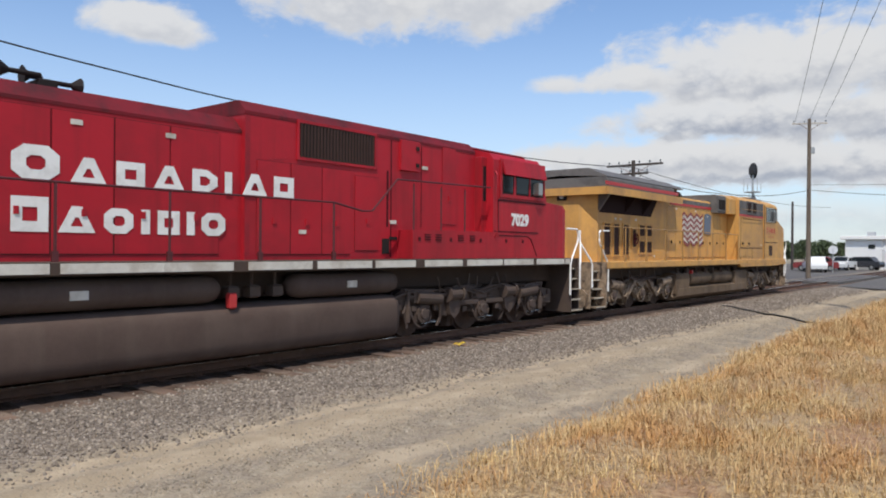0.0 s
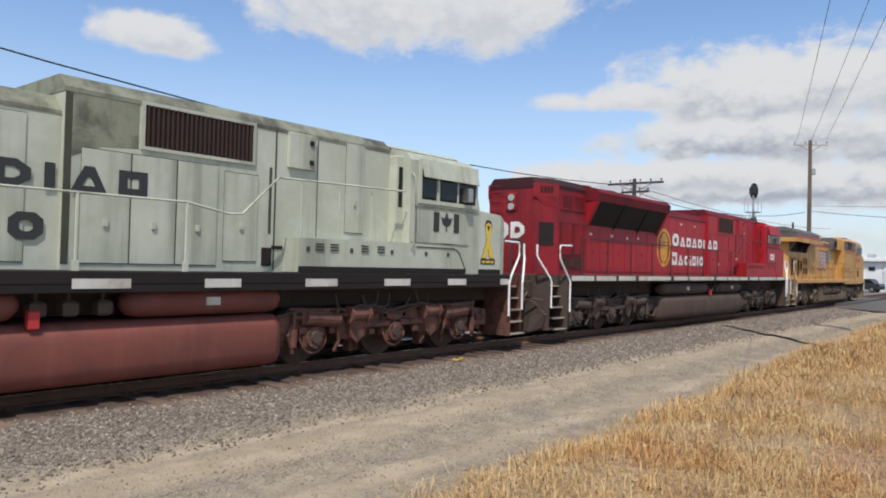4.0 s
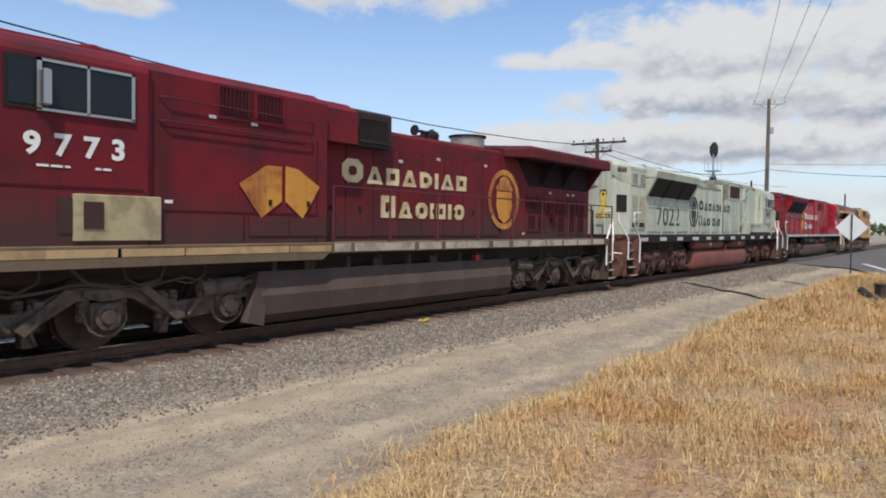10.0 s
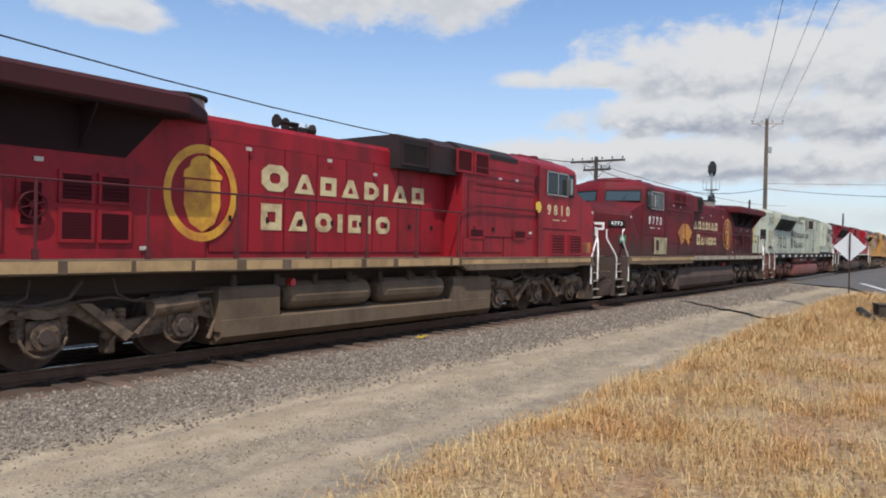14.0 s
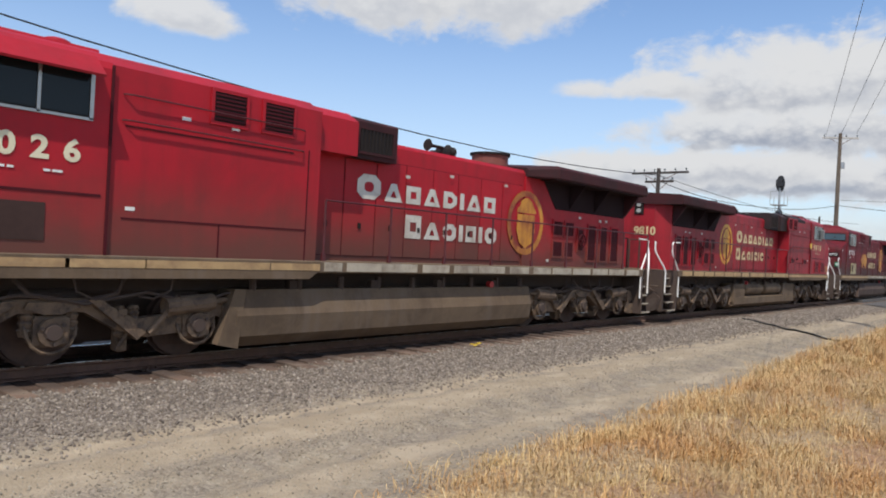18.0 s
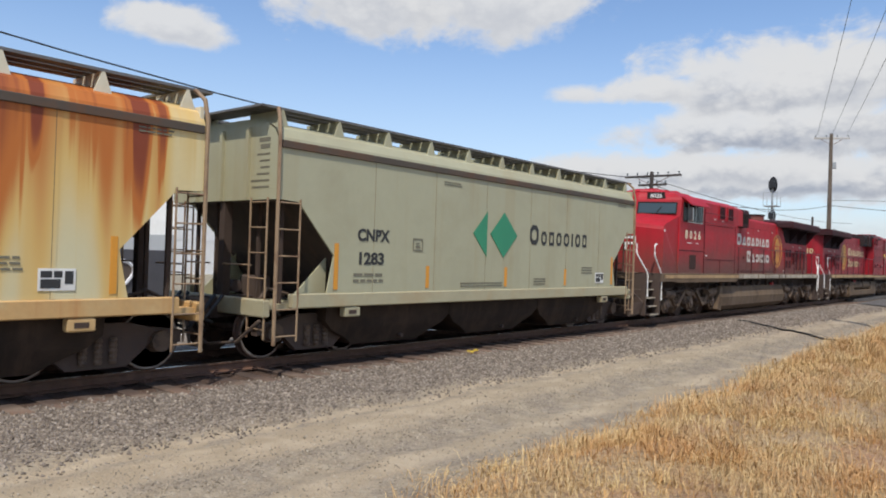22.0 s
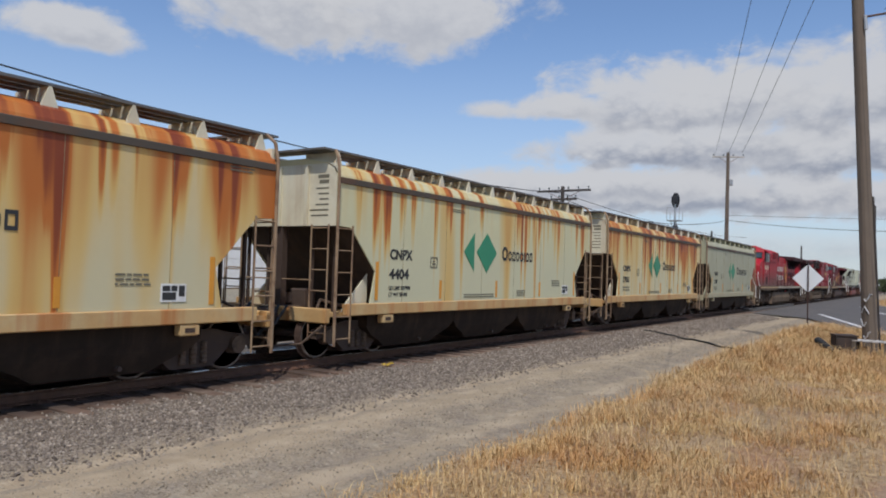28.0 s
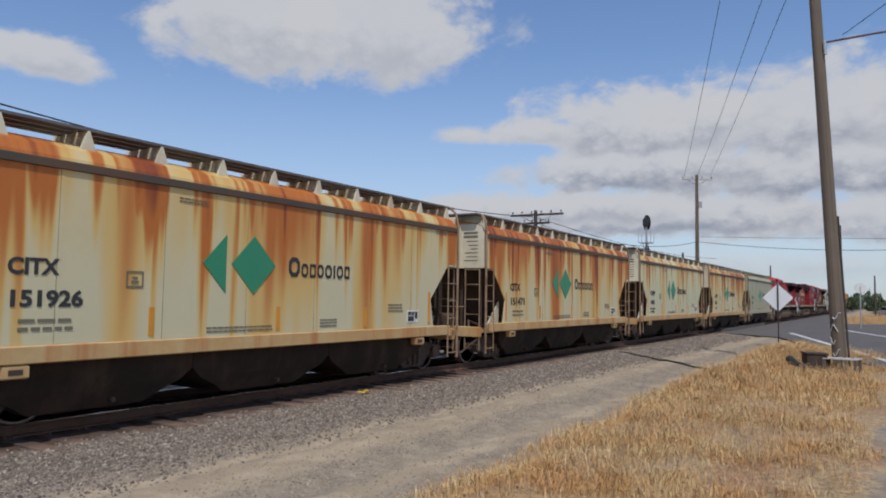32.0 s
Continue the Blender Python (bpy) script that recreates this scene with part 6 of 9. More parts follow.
        for i, (w, zz0, zz1) in enumerate(((0.5, 1.72, 2.18), (0.5, 1.72, 2.18), (0.36, 1.9, 2.55), (0.5, 1.65, 2.68), (0.46, 1.65, 2.68), (0.5, 1.65, 2.68))):
            x = X((16.50, 17.05, 17.65, 18.25, 18.92, 19.55)[i])
            louvre_panel(e, x - w / 2, x + w / 2, sgn * 1.02, zz0, zz1, sgn, 8, hood, "louvre" if hood != "yellow" else "grille_brown", False, "louvre" if hood != "yellow" else "grille_brown")
            if i < 2:
                louvre_panel(e, x - w / 2, x + w / 2, sgn * 1.02, 2.26, 2.70, sgn, 6, hood, "louvre" if hood != "yellow" else "grille_brown", False, "louvre" if hood != "yellow" else "grille_brown")
    bm = B()
    box(bm, X(20.46), X(20.41), -0.16, 0.16, 3.3, 3.75, 0.02)
    rl = part("rear_light", bm, "dark", e)
    for z in (3.42, 3.62):
        bm = B()
        rod(bm, (X(20.46), 0, z), (X(20.49), 0, z), 0.075, 12)
        part("lens", bm, "lens", rl)
    # number and small details on the rear corner
    for sgn in (-1, 1):
        for d, z in ((17.5, 2.78), (18.6, 2.76), (18.95, 2.77), (10.9, 3.15), (12.2, 3.3), (16.0, 1.62), (14.1, 3.3)):
            bm = B()
            box(bm, X(d + 0.12), X(d), *sorted((sgn * 1.04, sgn * 1.046)), z, z + 0.06)
            part("small_label", bm, "stripe", e)
        bm = B()
        pipe(bm, [(X(17.65) + 0.17 * math.cos(math.pi * i / 8), sgn * 1.10, 2.20 + 0.17 * math.sin(math.pi * i / 8)) for i in range(17)], 0.02, 5)
        for i in range(3):
            a = math.pi * i / 3 + 0.3
            rod(bm, (X(17.65) + 0.16 * math.cos(a), sgn * 1.10, 2.20 + 0.16 * math.sin(a)), (X(17.65) - 0.16 * math.cos(a), sgn * 1.10, 2.20 - 0.16 * math.sin(a)), 0.012, 5)
        rod(bm, (X(17.65), sgn * 1.04, 2.20), (X(17.65), sgn * 1.12, 2.20), 0.05, 10)
        part("hand_brake", bm, "louvre", e, "dark red hand brake wheel")
    # fuel tank and air tanks
    if spec["tank_kind"] == "slab":
        bm = B()
        prof = [(-1.15, 0.12), (1.15, 0.12), (1.36, 0.30), (1.40, 0.62), (1.30, 1.02), (-1.30, 1.02), (-1.40, 0.62), (-1.36, 0.30)]
        prism_x(bm, prof, X(14.9), X(7.05), )
        part("fuel_tank", bm, spec["tank"], e)
        for sgn in (-1, 1):
            bm = B()
            prof = [(X(7.0), 1.03), (X(6.75), 0.20), (X(7.1), 0.12), (X(7.2), 1.03)]
            ring_faces(bm, [[(x, y, z) for x, z in prof] for y in sorted((sgn * 1.2, sgn * 1.38))])
            part("tank_end", bm, spec["tank"], e)
    else:
        bm = B()
        prof = [(-1.15, 0.12), (1.15, 0.12), (1.38, 0.26), (1.38, 0.52), (1.0, 0.60), (-1.0, 0.60), (-1.38, 0.52), (-1.38, 0.26)]
        prism_x(bm, prof, X(14.9), X(7.05))
        box(bm, X(8.6), X(7.0), -1.36, 1.36, 0.3, 1.05, 0.05)
        box(bm, X(14.95), X(13.7), -1.36, 1.36, 0.3, 1.05, 0.05)
        part("fuel_tank", bm, spec["tank"], e)
        for sgn in (-1, 1):
            for a in (8.85, 11.3):
                bm = B()
                n = 16
                rings = [[(X(a) - dx, sgn * 1.12 + rr * math.cos(2 * math.pi * i / n), 0.84 + rr * math.sin(2 * math.pi * i / n)) for i in range(n)] for dx, rr in ((0, 0.12), (0.06, 0.22), (0.16, 0.255), (2.04, 0.255), (2.14, 0.22), (2.2, 0.12))]
                ring_faces(bm, rings)
                part("air_reservoir", bm, spec["tank"], e, smooth=False)
    for k in range(9):
        bm = B()
        x = X(7.4 + 0.9 * k)
        rod(bm, (x, near * 1.25, 1.0), (x, near * 1.25, 1.22), 0.06, 8)
        if k % 2:
            box(bm, x - 0.02, x + 0.2, near * 1.22 - 0.06, near * 1.22 + 0.06, 1.02, 1.16)
        part("tank_fitting", bm, "under", e)
    bm = B()
    rod(bm, (X(13.4), near * 1.25, 1.08), (X(13.4), near * 1.36, 1.08), 0.07, 10)
    part("fuel_cap", bm, "stripe_red", e, "red fuel cutoff cap")
    loco_truck(e, X(4.45), 2.02, "ge", spec["truck"])
    loco_truck(e, X(17.55), 2.02, "ge", spec["truck"])
    # ends: steps, pilots, couplers, rails
    for d, face in ((0.62, 1), (21.13 + porch, -1)):
        pilot(e, X(d), face, spec["pilot"])
        coupler(e, X(0) if face > 0 else L - GE_L - spec.get("reach", 0.0), face)
        for sgn in (-1, 1):
            step_well(e, X(d) - face * 0.80, face, spec["pilot"], sgn, zt - 0.01, 1.50)
            end_grabs(e, X(d) - face * 0.88, face, zt, sgn * 1.49, 0.06 if face > 0 else 0.5)
        bm = B()
        for y in (-0.5, -0.15, 0.25, 0.6):
            rod(bm, (X(d) - face * 0.05, y, zt), (X(d) - face * 0.05, y, 2.42), 0.025, 6)
        rod(bm, (X(d) - face * 0.05, -0.5, 2.42), (X(d) - face * 0.05, -0.15, 2.42), 0.022, 6)
        rod(bm, (X(d) - face * 0.05, 0.25, 2.42), (X(d) - face * 0.05, 0.6, 2.42), 0.022, 6)
        part("end_railing", bm, "under", e)
    for sgn in (-1, 1):
        xs = [X(20.6 + porch - i * ((12.0 + porch) / 8)) for i in range(9)]
        handrail(e, xs, zt, 2.52, sgn * 1.48, rail)
        if not spec.get("front_rail"):
            continue
        bm = B()
        pipe(bm, [(X(8.6), sgn * 1.50, 2.5), (X(7.9), sgn * 1.52, 2.72), (X(5.0), sgn * 1.52, 2.72)], 0.02)
        part("side_rail", bm, rail, e)
    # lettering
    y = near * 1.508
    for i, ch in enumerate(spec["number"]):
        lettering("number_digit", ch, 0.265, spec.get("digits", spec["text"]), e, X(3.91 + 0.8 * bk + (i - 1.5) * 0.375 * -near * -1), y, 2.66, near, 0.013, 1.12)
    bogus_text(e, X(4.3 + bk) if near < 0 else X(3.4 + bk), y, 2.50, near, 1, 0.42, 0.04, spec["text"])
    bogus_text(e, X(3.7 + bk) if near < 0 else X(4.15 + bk), y, 2.50, near, 1, 0.22, 0.04, spec["text"])
    return e


CP_TOP = [("o", 1.3), ("t", 1.4), ("r", 1.2), ("t", 1.4), ("d", 1.25), ("r", 0.38), ("t", 1.4), ("r", 1.2)]
CP_LOW = [("r", 1.0), ("t", 1.4), ("o", 1.2), ("r", 0.38), ("r", 1.0), ("r", 0.38), ("o", 1.2)]


def red_ge_dress(e, near, text, emblem, start, indent, long=4.25, low=3.02, wide=0.76, gold="gold"):
    """Name shapes and emblem on the hood side of the red units."""
    L = GE_L / 2
    y = near * 1.006
    d = 1 if near < 0 else -1
    x = L - start
    tail = near > 0 and 0.16 or 0.0
    name_blocks(CP_TOP, 0.35, 0.46, text, e, x, y, 2.66, near, long)
    name_blocks(CP_LOW, 0.35, 0.46, text, e, x + d * indent, y, 1.98, near, low)
    oval_badge(e, L - emblem - tail, y + near * 0.012, 2.53, near, wide, 0.77, gold, gold, "golden oval emblem")


HOOD_STEP = 13.42               # where the wider inverter hood begins


def emd_loco(spec):
    """A long wide-cab six-axle locomotive with a tall flared radiator at the rear. Cab at +x."""
    e = thing("locomotive", spec["label"], "locomotive", group="locomotives of the train")
    L = EMD_L / 2
    near = spec["near"]
    X = lambda d: d - L            # d: distance ahead of the rear coupler face
    body, rail = spec["body"], spec["rail"]
    zt, zb = 1.62, 1.44
    if spec["drop"]:
        # deeper black edge beam under the grey body
        for sgn in (-1, 1):
            bm = B()
            box(bm, X(1.95), X(23.25), *sorted((sgn * 1.44, sgn * 1.515)), 1.34, 1.44)
            part("edge_beam", bm, "dark", e)
            bm = B()
            box(bm, X(17.05), X(21.60), *sorted((sgn * 1.495, sgn * 1.512)), 1.625, 1.73)
            part("kick_plate", bm, "dark", e, "black painted foot of the cab side")
            bm = B()
            box(bm, X(21.60), X(22.95), *sorted((sgn * 1.44, sgn * 1.472)), 1.625, 1.73)
            part("kick_plate", bm, "dark", e, "black painted foot of the nose")
    bm = B()
    box(bm, X(1.0), X(24.1), -0.85, 0.85, 1.0, 1.46, 0.04)
    part("underframe", bm, "under", e)
    bm = B()
    box(bm, X(1.90), X(23.30), -1.52, 1.52, zb, zt, 0.015)
    part("walkway", bm, spec["sill"], e)
    for d0, d1 in ((1.03, 1.90), (23.30, 24.17)):
        bm = B()
        box(bm, X(d0), X(d1), -0.80, 0.80, zb - 0.02, zt, 0.015)
        part("end_walkway", bm, spec["sill"], e)
    for sgn in (-1, 1):
        sill_marks(e, X(2.0), X(23.25), sgn * 1.52, zb + 0.03 - spec["drop"], zt - 0.02 - spec["drop"], "stripe", sgn, spec["step"], spec["fill"], 9)
    # rear equipment section with chamfered corners
    bm = B()
    rings = []
    for d, y in ((1.40, 0.74), (1.95, 1.08), (2.0, 1.10), (3.46, 1.10)):
        rings.append([(X(d), -y, zt), (X(d), y, zt), (X(d), y, 3.99), (X(d), y * 0.8, 4.18), (X(d), -y * 0.8, 4.18), (X(d), -y, 3.99)])
    ring_faces(bm, rings)
    part("rear_hood", bm, spec["rear"], e)
    bm = B()
    rings = [[(X(d), -y, 3.91), (X(d), y, 3.91), (X(d), y, 4.0), (X(d), y * 0.8, 4.19), (X(d), -y * 0.8, 4.19), (X(d), -y, 4.0)] for d, y in ((1.385, 0.75), (1.94, 1.09), (1.99, 1.11), (3.45, 1.11))]
    ring_faces(bm, rings)
    part("rear_roof", bm, spec["soot"], e, "sooty roof over the rear of the hood")
    for s in (-1, 1):
        # overhanging number board box on the cut corner, dark grille below it
        bm = B()
        q = [(X(1.30), s * 0.72), (X(1.95), s * 1.12), (X(1.97), s * 1.06), (X(1.42), s * 0.70)]
        lo = [(X(1.66), s * 0.90), (X(1.93), s * 1.075), (X(1.97), s * 1.06), (X(1.68), s * 0.88)]
        ring_faces(bm, [[(x, y, 4.02) for x, y in q], [(x, y, 3.70) for x, y in q], [(x, y, 3.42) for x, y in lo]])
        nb = part("number_board", bm, spec["rear"], e)
        bm = B()
        for k in range(4):
            f0, f1 = 0.28 + 0.13 * k, 0.37 + 0.13 * k
            pts = [(X(1.30 + 0.65 * f) - 0.012, s * (0.72 + 0.40 * f) + s * 0.012) for f in (f0, f1)]
            ring_faces(bm, [[(*pts[0], 3.79), (*pts[1], 3.79), (*pts[1], 3.95), (*pts[0], 3.95)], [(pts[0][0] + 0.01, pts[0][1], 3.79), (pts[1][0] + 0.01, pts[1][1], 3.79), (pts[1][0] + 0.01, pts[1][1], 3.95), (pts[0][0] + 0.01, pts[0][1], 3.95)]])
        tagged(part("number_bar", bm, spec["vent_back"], nb), kind="stuff")
        bm = B()
        q = [(X(1.50), s * 0.802, 2.40), (X(1.86), s * 1.024, 2.40), (X(1.86), s * 1.024, 3.0), (X(1.50), s * 0.802, 3.0)]
        ring_faces(bm, [q, [(x - 0.008, y + s * 0.016, z) for x, y, z in q]])
        part("corner_grille", bm, "dark", e)
    bm = B()
    box(bm, X(1.36), X(1.41), -0.16, 0.16, 3.30, 3.78, 0.02)
    rl = part("rear_light", bm, spec["rear"], e)
    for z in (3.42, 3.66):
        bm = B()
        rod(bm, (X(1.37), 0, z), (X(1.33), 0, z), 0.095, 14)
        part("lens", bm, "lens", rl)
    for i in range(9):
        bm = B()
        zz = 1.9 + 0.26 * i
        pipe(bm, [(X(1.40), 0.62, zz), (X(1.30), 0.62, zz), (X(1.30), 0.30, zz), (X(1.40), 0.30, zz)], 0.014, 5)
        part("grab_iron", bm, spec["rear"], e)
    for sgn in (-1, 1):
        for a in (2.07, 2.77):
            louvre_panel(e, X(a), X(a + 0.60), sgn * 1.10, 3.38, 3.80, sgn, 6, spec["rear"], spec["rear"], False, spec["vent_back"])
        for a in (2.07, 2.75):
            louvre_panel(e, X(a), X(a + 0.65), sgn * 1.10, 2.14, 3.04, sgn, 10, spec["panel_frame"], spec["panel"], True, spec["panel_back"])
            louvre_panel(e, X(a), X(a + 0.65), sgn * 1.10, 1.82, 2.10, sgn, 9, spec["panel_frame"], "grille_brown", True, "dark")
    # flared radiator section
    bm = B()
    sec = [(-1.06, zt), (1.06, zt), (1.06, 3.22), (1.06, 4.0), (-1.06, 4.0), (-1.06, 3.22)]
    prism_x(bm, sec, X(3.46), X(9.3))
    part("radiator_hood", bm, body, e)
    bm = B()
    for sgn in (-1, 1):
        prof = [(sgn * 1.06, 3.67), (sgn * 1.46, 3.70), (sgn * 1.51, 3.94), (sgn * 1.38, 4.06), (sgn * 0.9, 4.17), (0.0, 4.20), (0.0, 3.90), (sgn * 1.02, 3.90)]
        prism_x(bm, prof if sgn > 0 else list(reversed(prof)), X(3.50), X(8.65))
    part("radiator_top", bm, spec["top"], e)
    for sgn in (-1, 1):
        bm = B()
        prof = [(sgn * 1.06, 3.04), (sgn * 1.08, 3.04), (sgn * 1.44, 3.70), (sgn * 1.06, 3.70)]
        prism_x(bm, prof if sgn > 0 else list(reversed(prof)), X(3.6), X(8.5))
        part("radiator_grille", bm, "dark", e)
        for d in (3.58, 5.3, 7.0, 8.55):
            bm = B()
            prof = [(sgn * 1.06, 2.98), (sgn * 1.09, 2.98), (sgn * 1.47, 3.71), (sgn * 1.06, 3.71)]
            prism_x(bm, prof if sgn > 0 else list(reversed(prof)), X(d) - (0.08 if d in (3.58, 8.55) else 0.02), X(d) + (0.08 if d in (3.58, 8.55) else 0.02))
            part("radiator_rib", bm, body if d in (3.58, 8.55) else "dark", e)
        hood_doors(e, X(3.6), X(8.6), 6, sgn * 1.06, zt + 0.1, 2.95, body, sgn, body)
    for k in range(3):
        bm = B()
        turned_z(bm, X(4.4 + 1.65 * k), 0, [(4.17, 0.72), (4.25, 0.70), (4.25, 0.6), (4.20, 0.1)], 18)
        part("radiator_fan", bm, "roof_grey", e)
    # engine hood
    bm = B()
    sec = [(-1.02, zt), (1.02, zt), (1.02, 3.70), (0.80, 3.92), (-0.80, 3.92), (-1.02, 3.70)]
    prism_x(bm, sec, X(8.6), X(HOOD_STEP + 0.02))
    part("engine_hood", bm, body, e)
    bm = B()
    prism_x(bm, [(-1.03, 3.66), (1.03, 3.66), (1.03, 3.71), (0.81, 3.93), (-0.81, 3.93), (-1.03, 3.71)], X(8.62), X(HOOD_STEP - 0.01))
    part("hood_roof", bm, spec["hood_top"], e, "weathered hood roof")
    for sgn in (-1, 1):
        hood_doors(e, X(8.8), X(13.0), 5, sgn * 1.02, zt + 0.1, 3.6, body, sgn, body)
    air_horn(e, X(10.6), near * 0.45, 3.9)
    bm = B()
    box(bm, X(11.6), X(12.8), -0.45, 0.45, 3.9, 4.0, 0.04)
    part("exhaust_pipe", bm, "black_roof", e)
    # inverter and dynamic brake section up to the cab
    bm = B()
    sec = [(-1.10, zt), (1.10, zt), (1.10, 4.02), (0.92, 4.20), (-0.92, 4.20), (-1.10, 4.02)]
    prism_x(bm, sec, X(HOOD_STEP), X(19.62))
    part("inverter_hood", bm, body, e)
    bm = B()
    prism_x(bm, [(-1.11, 3.97), (1.11, 3.97), (1.11, 4.03), (0.93, 4.21), (-0.93, 4.21), (-1.11, 4.03)], X(HOOD_STEP - 0.01), X(19.60))
    part("hood_roof", bm, spec["hood_top"], e, "weathered hood roof")
    for sgn in (-1, 1):
        louvre_panel(e, X(14.47), X(16.42), sgn * 1.10, 3.34, 4.03, sgn, 24, body, "grille_brown", True)
        bm = B()
        box(bm, X(HOOD_STEP + 0.005), X(HOOD_STEP + 0.10), *sorted((sgn * 1.10, sgn * 1.106)), 1.7, 3.96)
        part("exhaust_stain_panel", bm, spec["soot_line"], e, "soot-stained hood panel")
        bm = B()
        ring_faces(bm, [[(X(HOOD_STEP + 0.10), y, 3.12), (X(HOOD_STEP + 0.5), y, 3.30), (X(14.44), y, 3.34), (X(14.44), y, 3.96), (X(HOOD_STEP + 0.10), y, 3.96)] for y in sorted((sgn * 1.098, sgn * 1.104))])
        part("exhaust_stain", bm, spec["stain"], e)
        hood_doors(e, X(HOOD_STEP + 0.22), X(15.75), 3, sgn * 1.10, zt + 0.1, 3.25, body, sgn, body)
        hood_doors(e, X(15.85), X(16.5), 1, sgn * 1.10, 1.79, 3.18, body, sgn, body)
        hood_doors(e, X(18.42), X(18.9), 1, sgn * 1.10, 2.36, 4.0, body, sgn, body)
        bm = B()
        box(bm, X(17.08), X(17.66), *sorted((sgn * 1.10, sgn * 1.16)), 3.39, 4.0, 0.01)
        hatch = part("hatch", bm, body, e, "raised square access hatch")
        for zz in (3.52, 3.86):
            bm = B()
            box(bm, X(17.52), X(17.60), *sorted((sgn * 1.158, sgn * 1.185)), zz - 0.04, zz + 0.04)
            part("latch", bm, "dark", hatch)
        bm = B()
        box(bm, X(16.83), X(16.86), *sorted((sgn * 1.10, sgn * 1.107)), 1.66, 4.05)
        box(bm, X(16.72), X(16.77), *sorted((sgn * 1.10, sgn * 1.108)), 2.25, 3.35)
        box(bm, X(17.75), X(17.765), *sorted((sgn * 1.10, sgn * 1.107)), 2.25, 3.95)
        tagged(part("panel_seam", bm, spec["seam"], e), kind="stuff")
        bm = B()
        box(bm, X(16.60), X(16.80), *sorted((sgn * 1.10, sgn * 1.112)), 1.72, 2.02)
        part("foot_hole", bm, "dark", e)
        bm = B()
        box(bm, X(16.80), X(17.02), *sorted((sgn * 1.10, sgn * 1.114)), 2.0, 2.06)
        part("slot", bm, "dark", e)
        bm = B()
        prof = [(X(17.05), 1.7), (X(17.05), 2.20), (X(19.7), 2.22), (X(21.35), 2.18), (X(21.62), zt + 0.01), (X(17.05), zt + 0.01)]
        ring_faces(bm, [[(x, y, z) for x, z in prof] for y in sorted((sgn * 1.10, sgn * 1.50))])
        part("cab_side_box", bm, body, e)
        for a in (17.5, 17.84, 18.58, 19.0):
            for k in range(3):
                bm = B()
                box(bm, X(a) - 0.09, X(a) + 0.09, *sorted((sgn * 1.50, sgn * 1.518)), 2.0 + 0.05 * k, 2.022 + 0.05 * k)
                part("vent_slat", bm, spec["seam"], e)
        for a in (17.25, 18.25, 19.3, 20.3, 21.0):
            bm = B()
            box(bm, X(a) - 0.035, X(a) + 0.035, *sorted((sgn * 1.50, sgn * 1.512)), 1.98, 2.06)
            part("latch", bm, spec["seam"], e)
    # cab and nose
    bm = B()
    lower = [(-1.48, zt), (1.48, zt), (1.48, 3.86), (1.36, 4.01), (0.90, 4.12), (-0.90, 4.12), (-1.36, 4.01), (-1.48, 3.86)]
    front = [(-1.48, zt), (1.48, zt), (1.48, 3.05), (1.30, 3.08), (0.85, 3.10), (-0.85, 3.10), (-1.30, 3.08), (-1.48, 3.05)]
    ring_faces(bm, [[(X(19.80), y, z) for y, z in lower], [(X(21.85), y, z) for y, z in lower], [(X(22.1), y, z) for y, z in front]])
    part("cab", bm, body, e)
    bm = B()
    rings = []
    for d, y, zs, zc in ((21.9, 1.46, 3.02, 3.10), (22.95, 1.46, 2.96, 3.02), (23.15, 1.42, 2.86, 2.96), (23.42, 0.70, 2.70, 2.86), (23.46, 0.55, 2.66, 2.80)):
        rings.append([(X(d), -y, zt), (X(d), y, zt), (X(d), y, zs), (X(d), y * 0.8, zc), (X(d), -y * 0.8, zc), (X(d), -y, zs)])
    ring_faces(bm, rings)
    part("nose", bm, body, e)
    bm = B()
    box(bm, X(19.70), X(21.95), -0.95, 0.95, 4.09, 4.17, 0.04)
    part("cab_roof", bm, spec["top"], e)
    for sgn in (-1, 1):
        bm = B()
        box(bm, X(20.1), X(21.92), *sorted((sgn * 1.478, sgn * 1.49)), 3.10, 3.58)
        wf = part("cab_window", bm, "dark", e)
        for a, b in ((20.16, 20.58), (20.72, 21.26), (21.32, 21.88)):
            bm = B()
            box(bm, X(a), X(b), *sorted((sgn * 1.485, sgn * 1.50)), 3.15, 3.56)
            part("pane", bm, "glass", wf)
        bm = B()
        for x0, x1, z0, z1 in ((20.04, 21.98, 3.02, 3.10), (20.04, 20.12, 3.10, 3.9), (20.60, 20.68, 3.1, 3.6), (21.27, 21.31, 3.1, 3.6), (21.92, 21.98, 3.1, 3.9)):
            box(bm, X(x0), X(x1), *sorted((sgn * 1.483, sgn * 1.512)), z0, z1)
        part("window_frame", bm, body, wf)
        bm = B()
        prof = [(sgn * 1.48, 3.90), (sgn * 1.52, 3.90), (sgn * 1.60, 3.54), (sgn * 1.575, 3.53), (sgn * 1.48, 3.84)]
        prism_x(bm, prof if sgn > 0 else list(reversed(prof)), X(20.12), X(21.92))
        part("sun_visor", bm, body, e)
        bm = B()
        box(bm, X(21.45), X(21.62), *sorted((sgn * 1.50, sgn * 1.66)), 3.14, 3.44, 0.02)
        part("mirror", bm, "chrome", e)
        bm = B()
        for x0, x1, z0, z1 in ((19.95, 22.05, 2.93, 2.97), (19.98, 20.01, 2.24, 2.95), (19.85, 21.7, 2.22, 2.25)):
            box(bm, X(x0), X(x1), *sorted((sgn * 1.48, sgn * 1.492)), z0, z1)
        tagged(part("panel_seam", bm, spec["slat"], e), kind="stuff")
        # recessed cab door with a tall narrow pane
        bm = B()
